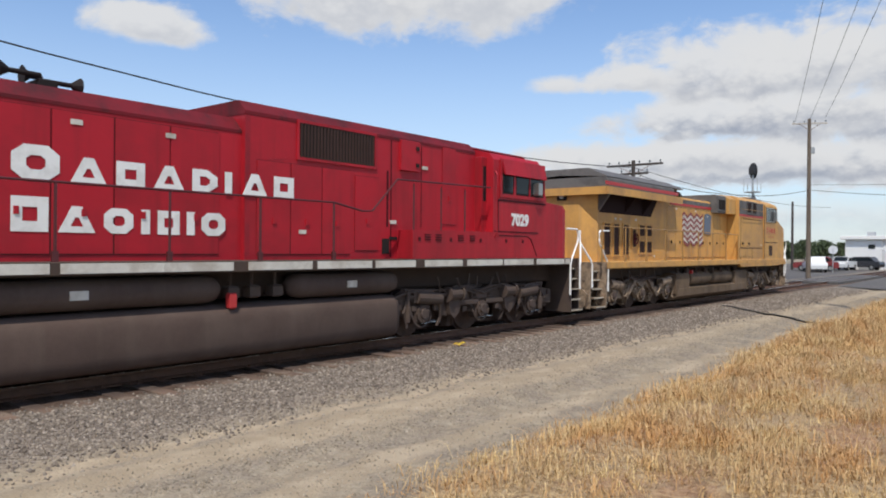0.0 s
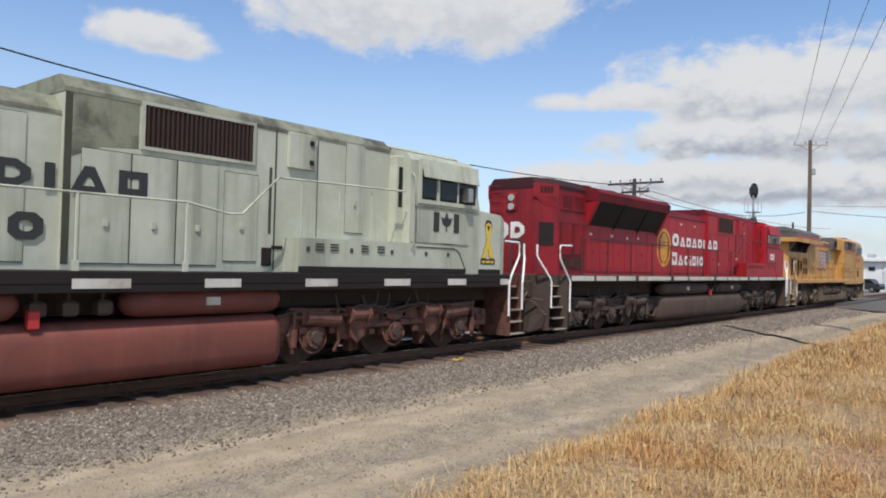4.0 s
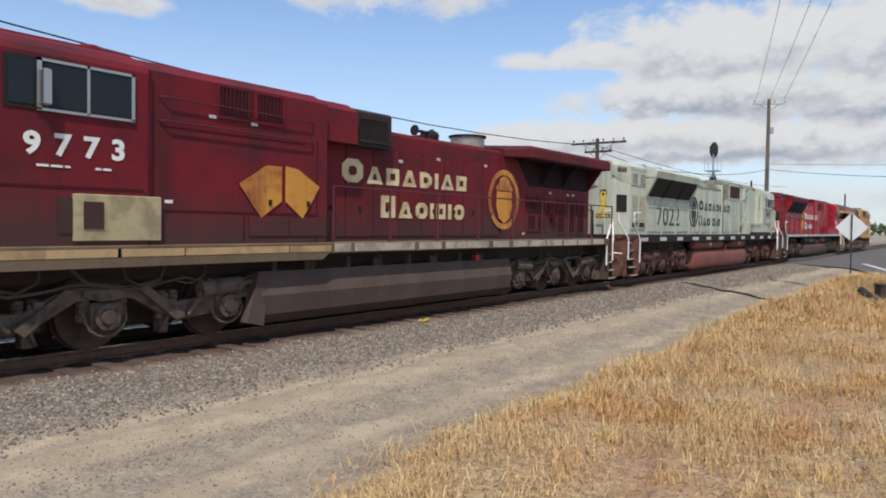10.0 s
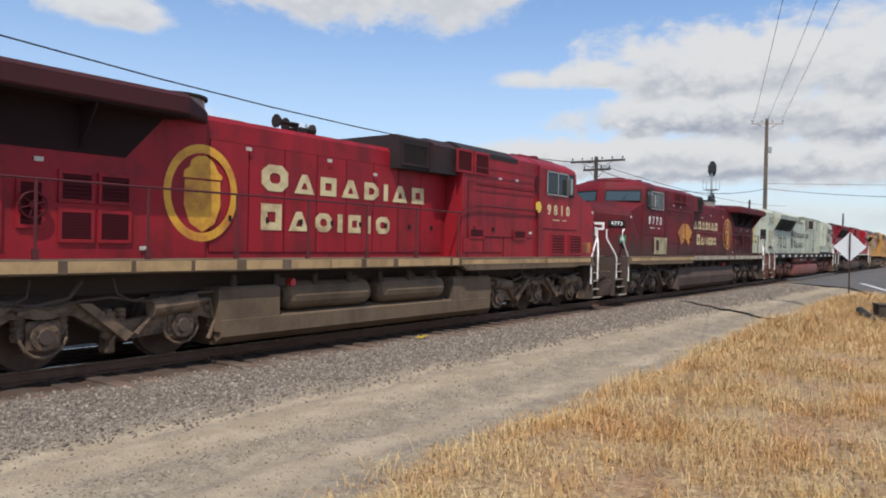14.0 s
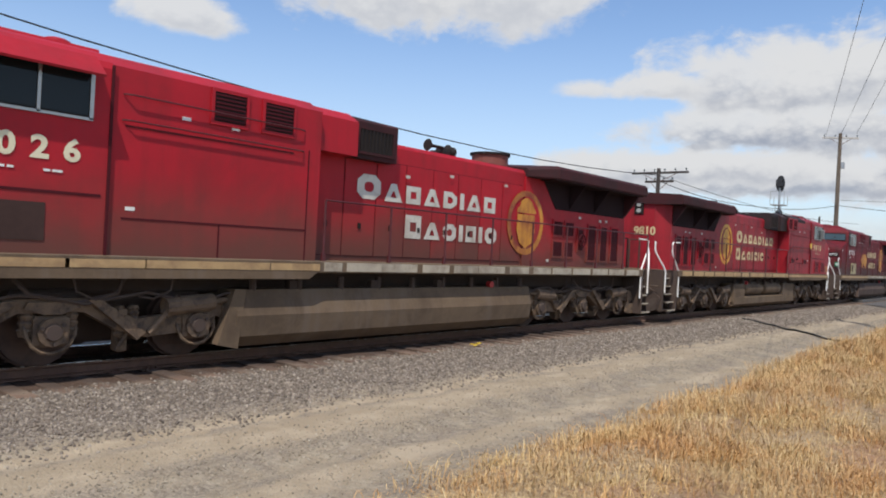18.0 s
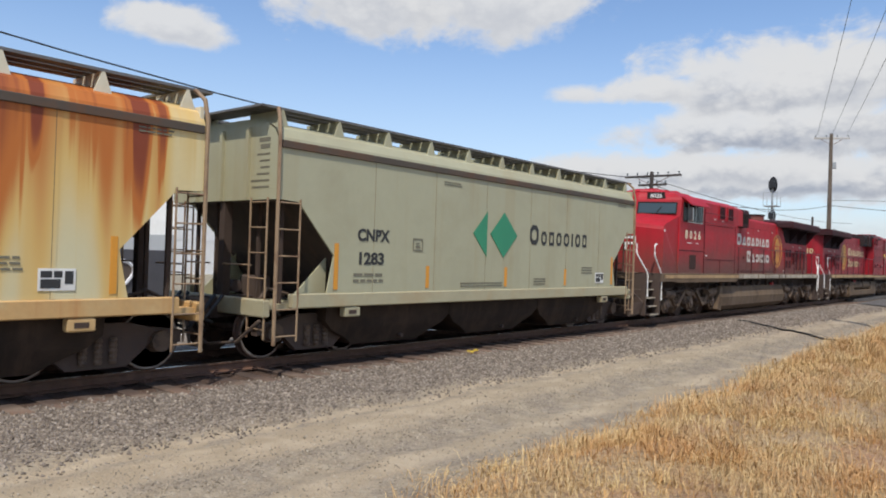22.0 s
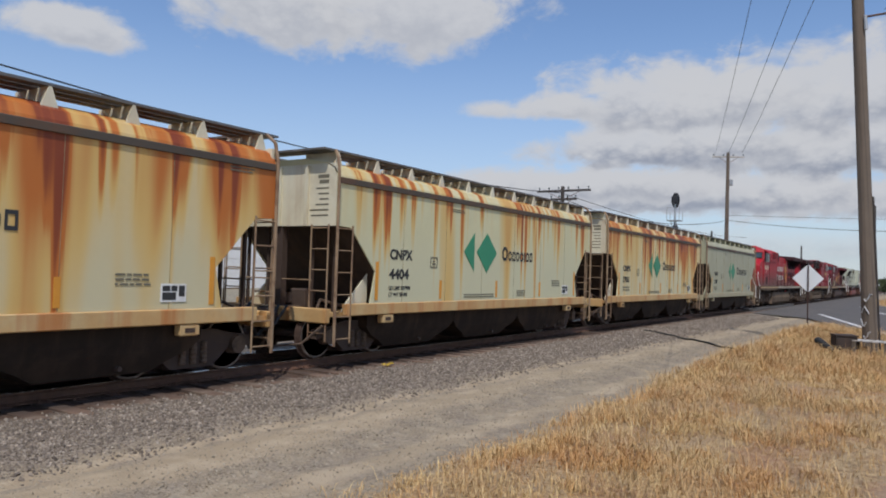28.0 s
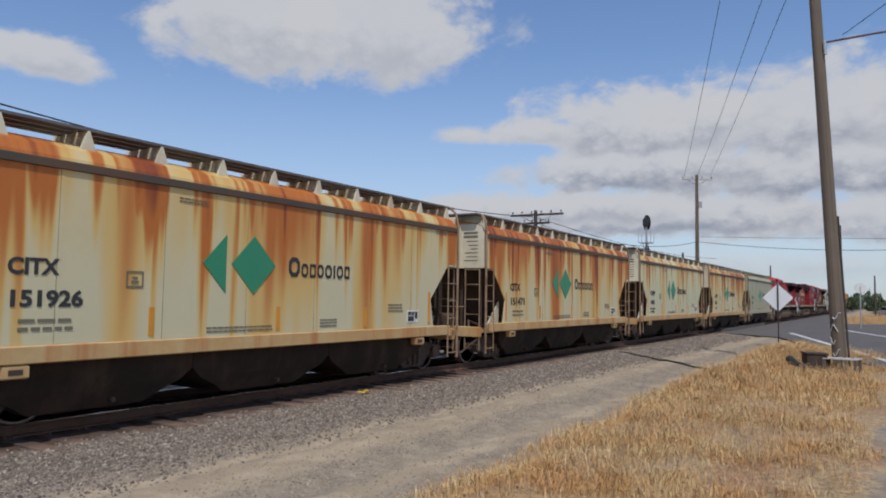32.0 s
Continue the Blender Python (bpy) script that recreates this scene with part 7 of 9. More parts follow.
        box(bm, X(19.60), X(19.82), *sorted((sgn * 1.05, sgn * 1.30)), zt + 0.02, 3.92, 0.02)
        door = part("cab_door", bm, body, e)
        bm = B()
        box(bm, X(19.655), X(19.765), *sorted((sgn * 1.295, sgn * 1.308)), 2.92, 3.70)
        part("pane", bm, "glass", door)
        bm = B()
        pipe(bm, [(X(19.84), sgn * 1.50, 2.1), (X(19.84), sgn * 1.57, 2.2), (X(19.84), sgn * 1.57, 3.5), (X(19.84), sgn * 1.50, 3.6)], 0.016, 6)
        part("grab_rail", bm, body, e)
        bm = B()
        pipe(bm, [(X(20.0), sgn * 1.502, 2.15), (X(21.2), sgn * 1.502, 2.15), (X(21.36), sgn * 1.502, 2.08), (X(21.62), sgn * 1.502, 1.68)], 0.014, 5)
        part("box_edge", bm, spec["seam"], e)
        bm = B()
        q = [(X(22.09) + 0.01, sgn * 0.12, 3.14), (X(22.09) + 0.01, sgn * 1.25, 3.14), (X(21.90) + 0.01, sgn * 1.2, 3.66), (X(21.90) + 0.01, sgn * 0.12, 3.70)]
        ring_faces(bm, [q, [(x + 0.015, y, z) for x, y, z in q]])
        part("windscreen", bm, "glass_blue", e)
    # tank, reservoirs
    bm = B()
    n = 15
    prof = []
    for i in range(n):
        a = -math.pi / 2 + math.pi * i / (n - 1)
        prof.append((0.98 + 0.42 * max(math.cos(a), 0.0) ** 0.5, 0.52 + 0.42 * math.copysign(abs(math.sin(a)) ** 0.6, math.sin(a))))
    prof = prof + [(-y, z) for y, z in reversed(prof)]
    rings = [[(X(d), y * k, 0.52 + (z - 0.52) * k) for y, z in prof] for d, k in ((8.35, 0.86), (8.45, 0.96), (8.6, 1.0), (16.7, 1.0), (16.85, 0.96), (16.9, 0.88))]
    ring_faces(bm, rings)
    part("fuel_tank", bm, spec["tank"], e, smooth=True)
    for sgn in (-1, 1):
        for a, b in ((8.5, 12.9), (14.2, 16.9)):
            bm = B()
            n = 14
            rings = [[(X(d), sgn * 1.16 + rr * math.cos(2 * math.pi * i / n), 1.18 + rr * math.sin(2 * math.pi * i / n)) for i in range(n)] for d, rr in ((a, 0.08), (a + 0.1, 0.18), (a + 0.25, 0.215), (b - 0.25, 0.215), (b - 0.1, 0.18), (b, 0.08))]
            ring_faces(bm, rings)
            part("air_reservoir", bm, spec["tank"], e, smooth=True)
            bm = B()
            box(bm, X((a + b) / 2) - 0.12, X((a + b) / 2) + 0.12, *sorted((sgn * 1.36, sgn * 1.382)), 1.12, 1.24)
            part("data_plate", bm, "stripe", e)
        for d in (13.1, 13.5, 13.95):
            bm = B()
            box(bm, X(d) - 0.10, X(d) + 0.10, *sorted((sgn * 1.1, sgn * 1.3)), 1.02, 1.22, 0.03)
            rod(bm, (X(d), sgn * 1.2, 1.2), (X(d), sgn * 1.2, 1.42), 0.03, 6)
            part("valve", bm, "truck_dark", e)
        bm = B()
        box(bm, X(12.95), X(13.08), *sorted((sgn * 1.3, sgn * 1.4)), 0.88, 1.12, 0.02)
        part("fuel_cutoff", bm, "stripe_red", e, "red fuel cutoff handle")
        bm = B()
        rod(bm, (X(8.2), sgn * 1.0, 0.5), (X(8.3), sgn * 1.0, 0.5), 0.2, 14)
        pipe(bm, [(X(7.3), sgn * 1.2, 0.7), (X(7.6), sgn * 1.25, 0.35), (X(8.1), sgn * 1.2, 0.3), (X(8.3), sgn * 1.2, 0.6)], 0.035)
        part("tank_gauge", bm, spec["truck"], e)
    loco_truck(e, X(4.95), 2.05, "emd", spec["truck"])
    loco_truck(e, X(19.7), 2.05, "emd", spec["truck"])
    for d, face in ((24.15, 1), (1.05, -1)):
        pilot(e, X(d), face, spec["pilot"])
        coupler(e, X(spec["lead"]) if face > 0 else X(0.62), face)
        for sgn in (-1, 1):
            step_well(e, X(d) - face * 0.82, face, spec["pilot"], sgn, zt - 0.01, 1.50)
            end_grabs(e, X(d) - face * 0.86, face, zt, sgn * 1.52)
        bm = B()
        for y in (-0.55, -0.2, 0.25, 0.6):
            rod(bm, (X(d) - face * 0.05, y, zt), (X(d) - face * 0.05, y, 2.5), 0.025, 6)
        rod(bm, (X(d) - face * 0.05, -0.55, 2.5), (X(d) - face * 0.05, -0.2, 2.5), 0.022, 6)
        rod(bm, (X(d) - face * 0.05, 0.25, 2.5), (X(d) - face * 0.05, 0.6, 2.5), 0.022, 6)
        part("end_railing", bm, "under" if body == "red_clean" else body, e)
    for sgn in (-1, 1):
        handrail(e, [X(2.6 + i * 1.55) for i in range(9)], zt, 2.62, sgn * 1.48, rail)
        bm = B()
        pipe(bm, [(X(15.0), sgn * 1.48, 2.62), (X(15.7), sgn * 1.48, 2.50), (X(15.95), sgn * 1.48, 2.52), (X(16.62), sgn * 1.48, 3.15), (X(19.6), sgn * 1.53, 3.20)], 0.02)
        for d in (17.1, 17.95, 18.75):
            rod(bm, (X(d), sgn * 1.48, zt), (X(d), sgn * 1.48, 3.1), 0.018, 6)
        part("side_rail", bm, rail, e)
    y = near * 1.026
    return e


TRUCK = 4.97


def hopper(spec):
    """A three-pocket covered hopper with slanted end sheets. d: distance behind the leading coupler face."""
    e = thing("hopper_wagon", spec["label"], "freight wagon", group="hopper wagons of the train")
    L = HOP_L / 2
    X = lambda d: L - d
    skin = spec["skin"]
    yo = 1.55
    R = lambda r: -r              # r: distance behind the middle of the wagon
    END, APEX = 6.18, 5.0
    # side walls: sheet outline with the notched lower corners, in flat panels
    for sgn in (-1, 1):
        cuts = [(-END, 2.60), (-5.78, 2.58), (-APEX, 1.74), (-APEX + 0.002, 1.10), (-3.4, 1.10), (-1.7, 1.10), (0.0, 1.10), (1.7, 1.10), (3.4, 1.10), (APEX - 0.002, 1.10), (APEX, 1.74), (5.78, 2.58), (END, 2.60)]
        prof_top = [(yo, 3.50), (yo - 0.02, 3.58), (yo - 0.10, 3.72), (yo - 0.32, 3.83)]
        bm = B()
        rings = []
        for r, zl in cuts:
            outer = [(R(r), sgn * yo, zl)] + [(R(r), sgn * y, z) for y, z in prof_top]
            inner = [(R(r), sgn * (y - 0.03), z - 0.01) for y, z in reversed(prof_top)] + [(R(r), sgn * (yo - 0.03), zl)]
            rings.append(outer + inner)
        ring_faces(bm, rings)
        for f in (-1, 1):
            q = [(f * APEX, 1.74), (f * (APEX - 0.01), 1.10), (f * 5.14, 1.10), (f * 5.12, 1.18)]
            ring_faces(bm, [[(R(r), y, z) for r, z in q] for y in sorted((sgn * (yo - 0.03), sgn * yo))])
        part("side_wall", bm, skin, e)
        for r in (-4.2, -2.55, -0.95, 0.75, 2.4, 4.05):
            bm = B()
            ya, yb = sorted((sgn * yo, sgn * (yo + 0.004)))
            box(bm, R(r) - 0.025, R(r) + 0.025, ya, yb, 1.12, 3.41)
            seam = part("side_seam", bm, skin, e)
            bm = B()
            box(bm, R(r) - 0.034, R(r) - 0.027, *sorted((sgn * yo, sgn * (yo + 0.003))), 1.12, 3.41)
            part("weld_line", bm, "weld_line", seam)
        bm = B()
        ya, yb = sorted((sgn * (yo - 0.005), sgn * (yo + 0.035)))
        box(bm, R(END - 0.03), R(-END + 0.03), ya, yb, 3.41, 3.53, 0.01)
        part("top_chord", bm, "chord_grey", e, "dark weathered top rail")
        bm = B()
        ya, yb = sorted((sgn * (yo - 0.10), sgn * (yo + 0.03)))
        box(bm, R(5.85), R(-5.85), ya, yb, 0.88, 1.11, 0.015)
        part("side_sill", bm, spec["sill"], e)
        for r, h in ((4.95, 0.78), (2.62, 0.42), (0.02, 0.42), (-2.5, 0.40), (-4.93, 0.74)):
            bm = B()
            ya, yb = sorted((sgn * (yo + 0.002), sgn * (yo + 0.010)))
            box(bm, R(r) - 0.045, R(r) + 0.045, ya, yb, 1.17, 1.17 + h)
            part("reflector", bm, "orange", e, "orange-yellow reflective strip")
        for r in (-4.55, 4.55):
            bm = B()
            ya, yb = sorted((sgn * (yo - 0.12), sgn * (yo + 0.02)))
            box(bm, R(r) - 0.17, R(r) + 0.17, ya, yb, 0.70, 0.87, 0.02)
            p = part("jacking_pad", bm, spec["sill"], e)
            bm = B()
            box(bm, R(r) - 0.09, R(r) + 0.09, *sorted((sgn * (yo + 0.02), sgn * (yo + 0.026))), 0.75, 0.82)
            part("pocket", bm, "under", p)
    # roof with hatches and running boards
    bm = B()
    prof = [(-1.2, 3.83), (-0.6, 3.93), (0.6, 3.93), (1.2, 3.83), (1.2, 3.79), (-1.2, 3.79)]
    prism_x(bm, prof, R(END - 0.05), R(-END + 0.05))
    part("roof", bm, skin, e)
    bm = B()
    box(bm, R(5.7), R(-5.7), -0.32, 0.32, 3.92, 4.02, 0.03)
    part("hatch_cover", bm, skin, e)
    for sgn in (-1, 1):
        for i in range(3):
            bm = B()
            box(bm, R(END + 0.1), R(-END - 0.1), *sorted((sgn * (0.60 + 0.27 * i), sgn * (0.82 + 0.27 * i))), 4.035, 4.075)
            part("running_board", bm, "board_grey", e, "grey grating walkway board")
        for i in range(11):
            bm = B()
            d = L - 6.0 + i * 1.2
            prof = [(sgn * 0.50, 3.90), (sgn * 1.34, 3.74), (sgn * 1.36, 4.04), (sgn * 0.50, 4.04)]
            prism_x(bm, prof if sgn > 0 else list(reversed(prof)), X(d) - 0.02, X(d) + 0.02)
            ring_faces(bm, [[(X(d) - 0.14, y, 3.70), (X(d) + 0.14, y, 3.70), (X(d) + 0.02, y, 4.03), (X(d) - 0.02, y, 4.03)] for y in sorted((sgn * 1.33, sgn * 1.36))])
            part("running_board_bracket", bm, spec["end"], e)
    for d in (L - END, L + END):
        bm = B()
        box(bm, X(d) - 0.22, X(d) + 0.22, -1.35, 1.35, 4.04, 4.075)
        part("end_running_board", bm, "roof_grey", e)
    # end walls, slope sheets and bays
    for d, f in ((L - END, 1), (L + END, -1)):
        bm = B()
        box(bm, *sorted((X(d), X(d) - f * 0.06)), -1.50, 1.50, 2.60, 3.80)
        part("end_wall", bm, spec["end"], e)
        for y in (-0.75, 0.0, 0.75):
            bm = B()
            box(bm, *sorted((X(d), X(d) + f * 0.06)), y - 0.04, y + 0.04, 2.60, 3.78)
            part("end_rib", bm, spec["end"], e)
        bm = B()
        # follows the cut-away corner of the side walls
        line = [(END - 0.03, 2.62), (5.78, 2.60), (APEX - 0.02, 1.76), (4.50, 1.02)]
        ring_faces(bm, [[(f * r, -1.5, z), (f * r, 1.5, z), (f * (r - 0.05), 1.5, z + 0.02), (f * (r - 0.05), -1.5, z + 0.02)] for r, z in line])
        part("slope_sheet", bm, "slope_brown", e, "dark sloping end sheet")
        bm = B()
        box(bm, *sorted((X(d) + f * 0.10, X(d) - f * 1.6)), -1.40, 1.40, 0.86, 0.94)
        box(bm, *sorted((X(d) + f * 0.02, X(d) + f * 0.14)), -1.45, 1.45, 0.74, 1.02, 0.02)
        part("end_platform", bm, spec["sill"], e)
        for y, w, back in ((-1.22, 0.028, 0.30), (-0.62, 0.028, 0.30), (0.0, 0.075, 0.02), (0.62, 0.028, 0.30), (1.22, 0.028, 0.30)):
            bm = B()
            box(bm, *sorted((X(d) - f * back, X(d) - f * (back + 2 * w))), y - w, y + w, 0.94, 2.60)
            part("end_post", bm, "under", e)
        for sgn in (-1, 1):
            if f < 0:
                # recessed gusset between the sill and the slope sheet
                bm = B()
                q = [(-APEX + 0.02, 1.70), (-APEX + 0.02, 0.94), (-5.72, 0.94), (-5.64, 1.08)]
                ring_faces(bm, [[(r, y, z) for r, z in q] for y in sorted((sgn * 1.30, sgn * 1.33))])
                part("gusset", bm, spec["end"], e)
            bm = B()
            rod(bm, (X(d) + f * 0.06, sgn * 0.98, 1.55), (X(d) + f * 0.06, sgn * 0.2, 1.55), 0.016, 6)
            part("grab_iron", bm, "ladder_brown", e)
        bm = B()
        rod(bm, (X(d) - f * 0.42, 0.10, 1.16), (X(d) - f * 0.42, 0.62, 1.16), 0.11, 14)
        part("brake_cylinder", bm, "truck_dark", e)
        bm = B()
        box(bm, X(d) - f * 0.75 - 0.15, X(d) - f * 0.75 + 0.15, -0.2, 0.25, 0.94, 1.35, 0.03)
        part("brake_valve", bm, "truck_dark", e)
        bm = B()
        pipe(bm, [(X(d) - f * 0.1, -1.0, 0.99), (X(d) - f * 0.4, -0.8, 1.16), (X(d) - f * 0.8, -0.85, 1.06), (X(d) - f * 1.1, -1.1, 0.99)], 0.030)
        part("brake_pipe", bm, "truck_umber", e)
        bm = B()
        pipe(bm, [(X(d) + f * 0.16, -1.40, 0.70), (X(d) + f * 0.30, -1.0, 0.34), (X(d) + f * 0.50, -0.5, 0.28), (X(d) + f * 0.62, -0.2, 0.50)], 0.026)
        part("uncoupling_lever", bm, "truck_umber", e)
        if f > 0:
            bm = B()
            n = 20
            pipe(bm, [(X(d) + 0.12, 0.55 + 0.28 * math.cos(2 * math.pi * i / n), 2.2 + 0.28 * math.sin(2 * math.pi * i / n)) for i in range(n + 1)], 0.018)
            rod(bm, (X(d) + 0.12, 0.27, 2.2), (X(d) + 0.12, 0.83, 2.2), 0.014, 5)
            rod(bm, (X(d) + 0.12, 0.55, 1.92), (X(d) + 0.12, 0.55, 2.48), 0.014, 5)
            part("brake_wheel", bm, "under", e)
        # corner ladders, each with its rungs
        for sgn in (-1, 1):
            bm = B()
            y = sgn * (yo + 0.025)
            x0, x1, xe = X(d) + f * 0.02, X(d) - f * 0.42, X(d) + f * 0.10
            pipe(bm, [(x0, y, 0.32), (x0, y, 3.6), (x0 - f * 0.02, y - sgn * 0.06, 3.9), (x0 - f * 0.1, y - sgn * 0.2, 4.05)], 0.032, 6)
            rod(bm, (x1, y, 0.36), (x1, y, 2.62), 0.018, 6)
            for k in range(6):
                rod(bm, (x0, y, 0.45 + 0.42 * k), (x1, y, 0.45 + 0.42 * k), 0.014, 6)
            part("ladder", bm, "ladder_brown", e)
            bm = B()
            for yy in (0.98, 1.42):
                rod(bm, (xe, sgn * yy, 0.4), (xe, sgn * yy, 2.62), 0.018, 6)
            for k in range(6):
                rod(bm, (xe, sgn * 0.98, 0.55 + 0.40 * k), (xe, sgn * 1.42, 0.55 + 0.40 * k), 0.014, 6)
            part("end_ladder", bm, "ladder_brown", e)
        coupler(e, X(0) if f > 0 else X(HOP_L), f, "truck_umber")
    for c in (-3.3, 0.0, 3.3):
        bm = B()
        ring_faces(bm, [[(R(c) - w, -yy, z), (R(c) + w, -yy, z), (R(c) + w, yy, z), (R(c) - w, yy, z)] for w, yy, z in ((1.645, 1.36, 1.05), (1.64, 1.32, 0.62), (1.46, 1.28, 0.46), (1.10, 1.22, 0.30), (0.86, 1.16, 0.16))])
        part("hopper_bay", bm, "bay_black", e)
        bm = B()
        box(bm, R(c) - 0.72, R(c) + 0.72, -1.1, 1.1, 0.16, 0.34, 0.03)
        part("outlet_gate", bm, "bay_black", e)
        bm = B()
        rod(bm, (R(c) + 0.3, -1.30, 0.26), (R(c) + 0.3, 1.30, 0.26), 0.04, 6)
        part("gate_shaft", bm, "truck_dark", e)
    bm = B()
    box(bm, X(HOP_L - 0.6), X(0.6), -0.20, 0.20, 0.66, 1.0)
    part("centre_sill", bm, "under", e)
    # two-axle trucks
    for c in (L - TRUCK, L + TRUCK):
        for sgn in (-1, 1):
            bm = B()
            y0, y1 = sorted((sgn * 0.95, sgn * 1.10))
            up = [(-1.2, 0.60), (-0.75, 0.66), (-0.4, 0.74), (0.4, 0.74), (0.75, 0.66), (1.2, 0.60)]
            lo = [(-1.2, 0.42), (-0.75, 0.45), (-0.4, 0.14), (0.4, 0.14), (0.75, 0.45), (1.2, 0.42)]
            for (a, b), (cc, dd) in zip(zip(up, up[1:]), zip(lo, lo[1:])):
                ring_faces(bm, [[(a[0], y, a[1]), (b[0], y, b[1]), (dd[0], y, dd[1]), (cc[0], y, cc[1])] for y in (y0, y1)])
            part("truck_frame", bm, "truck_dark", e, at=pose(X(c), 0, 0))
            bm = B()
            for q in (-0.2, 0.0, 0.2):
                turned_z(bm, q, sgn * 1.12, [(0.2 + 0.035 * i, 0.062 if i % 2 else 0.048) for i in range(11)], 10)
            part("coil_spring", bm, "truck_umber", e, at=pose(X(c), 0, 0))
            for q in (-0.88, 0.88):
                bm = B()
                rod(bm, (q, sgn * 1.0, 0.46), (q, sgn * 1.18, 0.46), 0.15, 12)
                part("bearing_cap", bm, "truck_umber", e, at=pose(X(c), 0, 0))
        for q in (-0.88, 0.88):
            wheelset(e, X(c) + q, 0.455, ("wheel", "tread"))
    # markings on the near side
    y = -(yo + 0.006)
    em = spec["emblem"]
    for pts in (((em, 2.29), (em - 0.48, 2.77), (em - 0.48, 1.81)), ((em - 0.59, 2.30), (em - 1.09, 2.79), (em - 1.60, 2.30), (em - 1.09, 1.80))):
        bm = B()
        ring_faces(bm, [[(R(r), yy, z) for r, z in pts] for yy in (y, y - 0.006)])
        part("emblem", bm, "green", e, "green diamond emblem")
    n0, n1, nh = spec["row"]
    name_blocks([("o", 0.80), ("o", 0.72), ("r", 0.64), ("o", 0.70), ("o", 0.76), ("r", 0.22), ("o", 0.74), ("r", 0.62)], nh * 0.84, nh * 1.18, "ink", e, R(n0), y, 2.13, -1, n0 - n1, hollow=0.56)
    for txt, z in ((spec["mark"], 2.02), (spec["number"], 1.61)):
        lettering("reporting_mark" if z > 2 else "number", txt, 0.20, "ink", e, R(4.54 + spec["slip"]), y, z, -1, 0.010, 1.18 if z < 2 else spec["wide"], align="LEFT")
    for r, z, rows, w, h in ((4.55, 1.40, 2 if not spec.get("limits") else 0, 0.72, 0.062), (1.6, 1.24, 2, 1.45, 0.035), (-1.1, 1.32, 3, 0.5, 0.035), (-3.3, 1.60, 3, 0.55, 0.04), (2.2, 3.25, 2, 0.55, 0.03), (-5.2, 3.36, 2, 0.5, 0.03)):
        bogus_text(e, R(r), y, z, -1, rows, w, h, "stencil")
    for k, txt in enumerate(spec.get("limits", ())):
        lettering("stencil", txt, 0.075, "ink", e, R(4.55), y, 1.38 - 0.135 * k, -1, 0.003, 1.05, align="LEFT")
    bm = B()
    for x0, x1, z0, z1 in ((-0.14, 0.14, 0.0, 0.025), (-0.14, 0.14, 0.215, 0.24), (-0.14, -0.115, 0.025, 0.215), (0.115, 0.14, 0.025, 0.215), (-0.06, 0.06, 0.06, 0.10), (-0.05, 0.04, 0.13, 0.16)):
        box(bm, R(2.92) + x0, R(2.92) + x1, y - 0.004, y, 1.87 + z0, 1.87 + z1)
    tagged(part("stencil_box", bm, "stencil", e), kind="stuff")
    bm = B()
    box(bm, R(-4.02), R(-4.46), y - 0.006, y, 1.22, 1.49)
    p = part("data_plate", bm, "white", e, "small black and white data plate")
    for r0, r1, z0, z1 in ((-4.05, -4.28, 1.25, 1.36), (-4.05, -4.18, 1.38, 1.46), (-4.20, -4.30, 1.38, 1.46), (-4.33, -4.43, 1.30, 1.46)):
        bm = B()
        box(bm, R(r0), R(r1), y - 0.010, y - 0.006, z0, z1)
        part("plate_field", bm, "ink", p)
    # stencils on the end sheets
    bm = B()
    rnd = random.Random(len(spec["number"]))
    for k in range(8):
        box(bm, R(END) - 0.004, R(END), -1.30, -1.30 + rnd.uniform(0.22, 0.5), 3.52 - 0.105 * k, 3.52 - 0.105 * k + (0.07 if k < 2 else 0.03))
    tagged(part("end_stencil", bm, "stencil", e), kind="stuff")
    return e

# ---- the train, from the head ----
SIZE = 1.023     # all units were drawn slightly small
TRAIN, REVERSED = [], set()


def couple(unit, ahead, length, turn=0, size=SIZE):
    """Put a unit behind the coupling at `ahead`; returns the coupling at its other end."""
    unit.scale = (size, size, size)
    TRAIN.append((unit, ahead - length * size / 2, turn))
    if turn:
        REVERSED.add(unit.name)
    return ahead - length * size


RUST = (0.42, 0.125, 0.020)
DEEP = (0.20, 0.036, 0.011)
M["stencil"] = surface("faded_dark_stencil_paint", (0.16, 0.145, 0.10), 0.7, var=0.2, bump=0)
M["weld_line"] = surface("dirt_along_a_weld", (0.20, 0.15, 0.085), 0.8, var=0.4, dirt=(0.40, 0.33, 0.19), dirt_amt=0.8, dirt_scale=2.0)
M["chord_grey"] = surface("dark_grey_brown_rail_paint", (0.075, 0.060, 0.045), 0.7, var=0.3, dirt=(0.14, 0.06, 0.025), dirt_amt=0.6, dirt_scale=1.5)
M["ladder_brown"] = surface("dirty_rusted_ladder_paint", (0.30, 0.205, 0.12), 0.7, var=0.3, dirt=(0.12, 0.055, 0.03), dirt_amt=0.75, dirt_scale=2.0)
M["board_grey"] = surface("galvanised_grating", (0.16, 0.155, 0.15), 0.6, metal=0.3, var=0.25, dirt=(0.07, 0.06, 0.05), dirt_amt=0.5)
M["hop_clean"] = surface("pale_khaki_paint", (0.40, 0.385, 0.255), 0.55, var=0.12, grain=6, dirt=(0.33, 0.30, 0.19), dirt_amt=0.45, dirt_scale=0.9, streak=(0.34, 0.25, 0.12), streak_amt=0.25, bump=0.04, bump_scale=3, per_object=False)


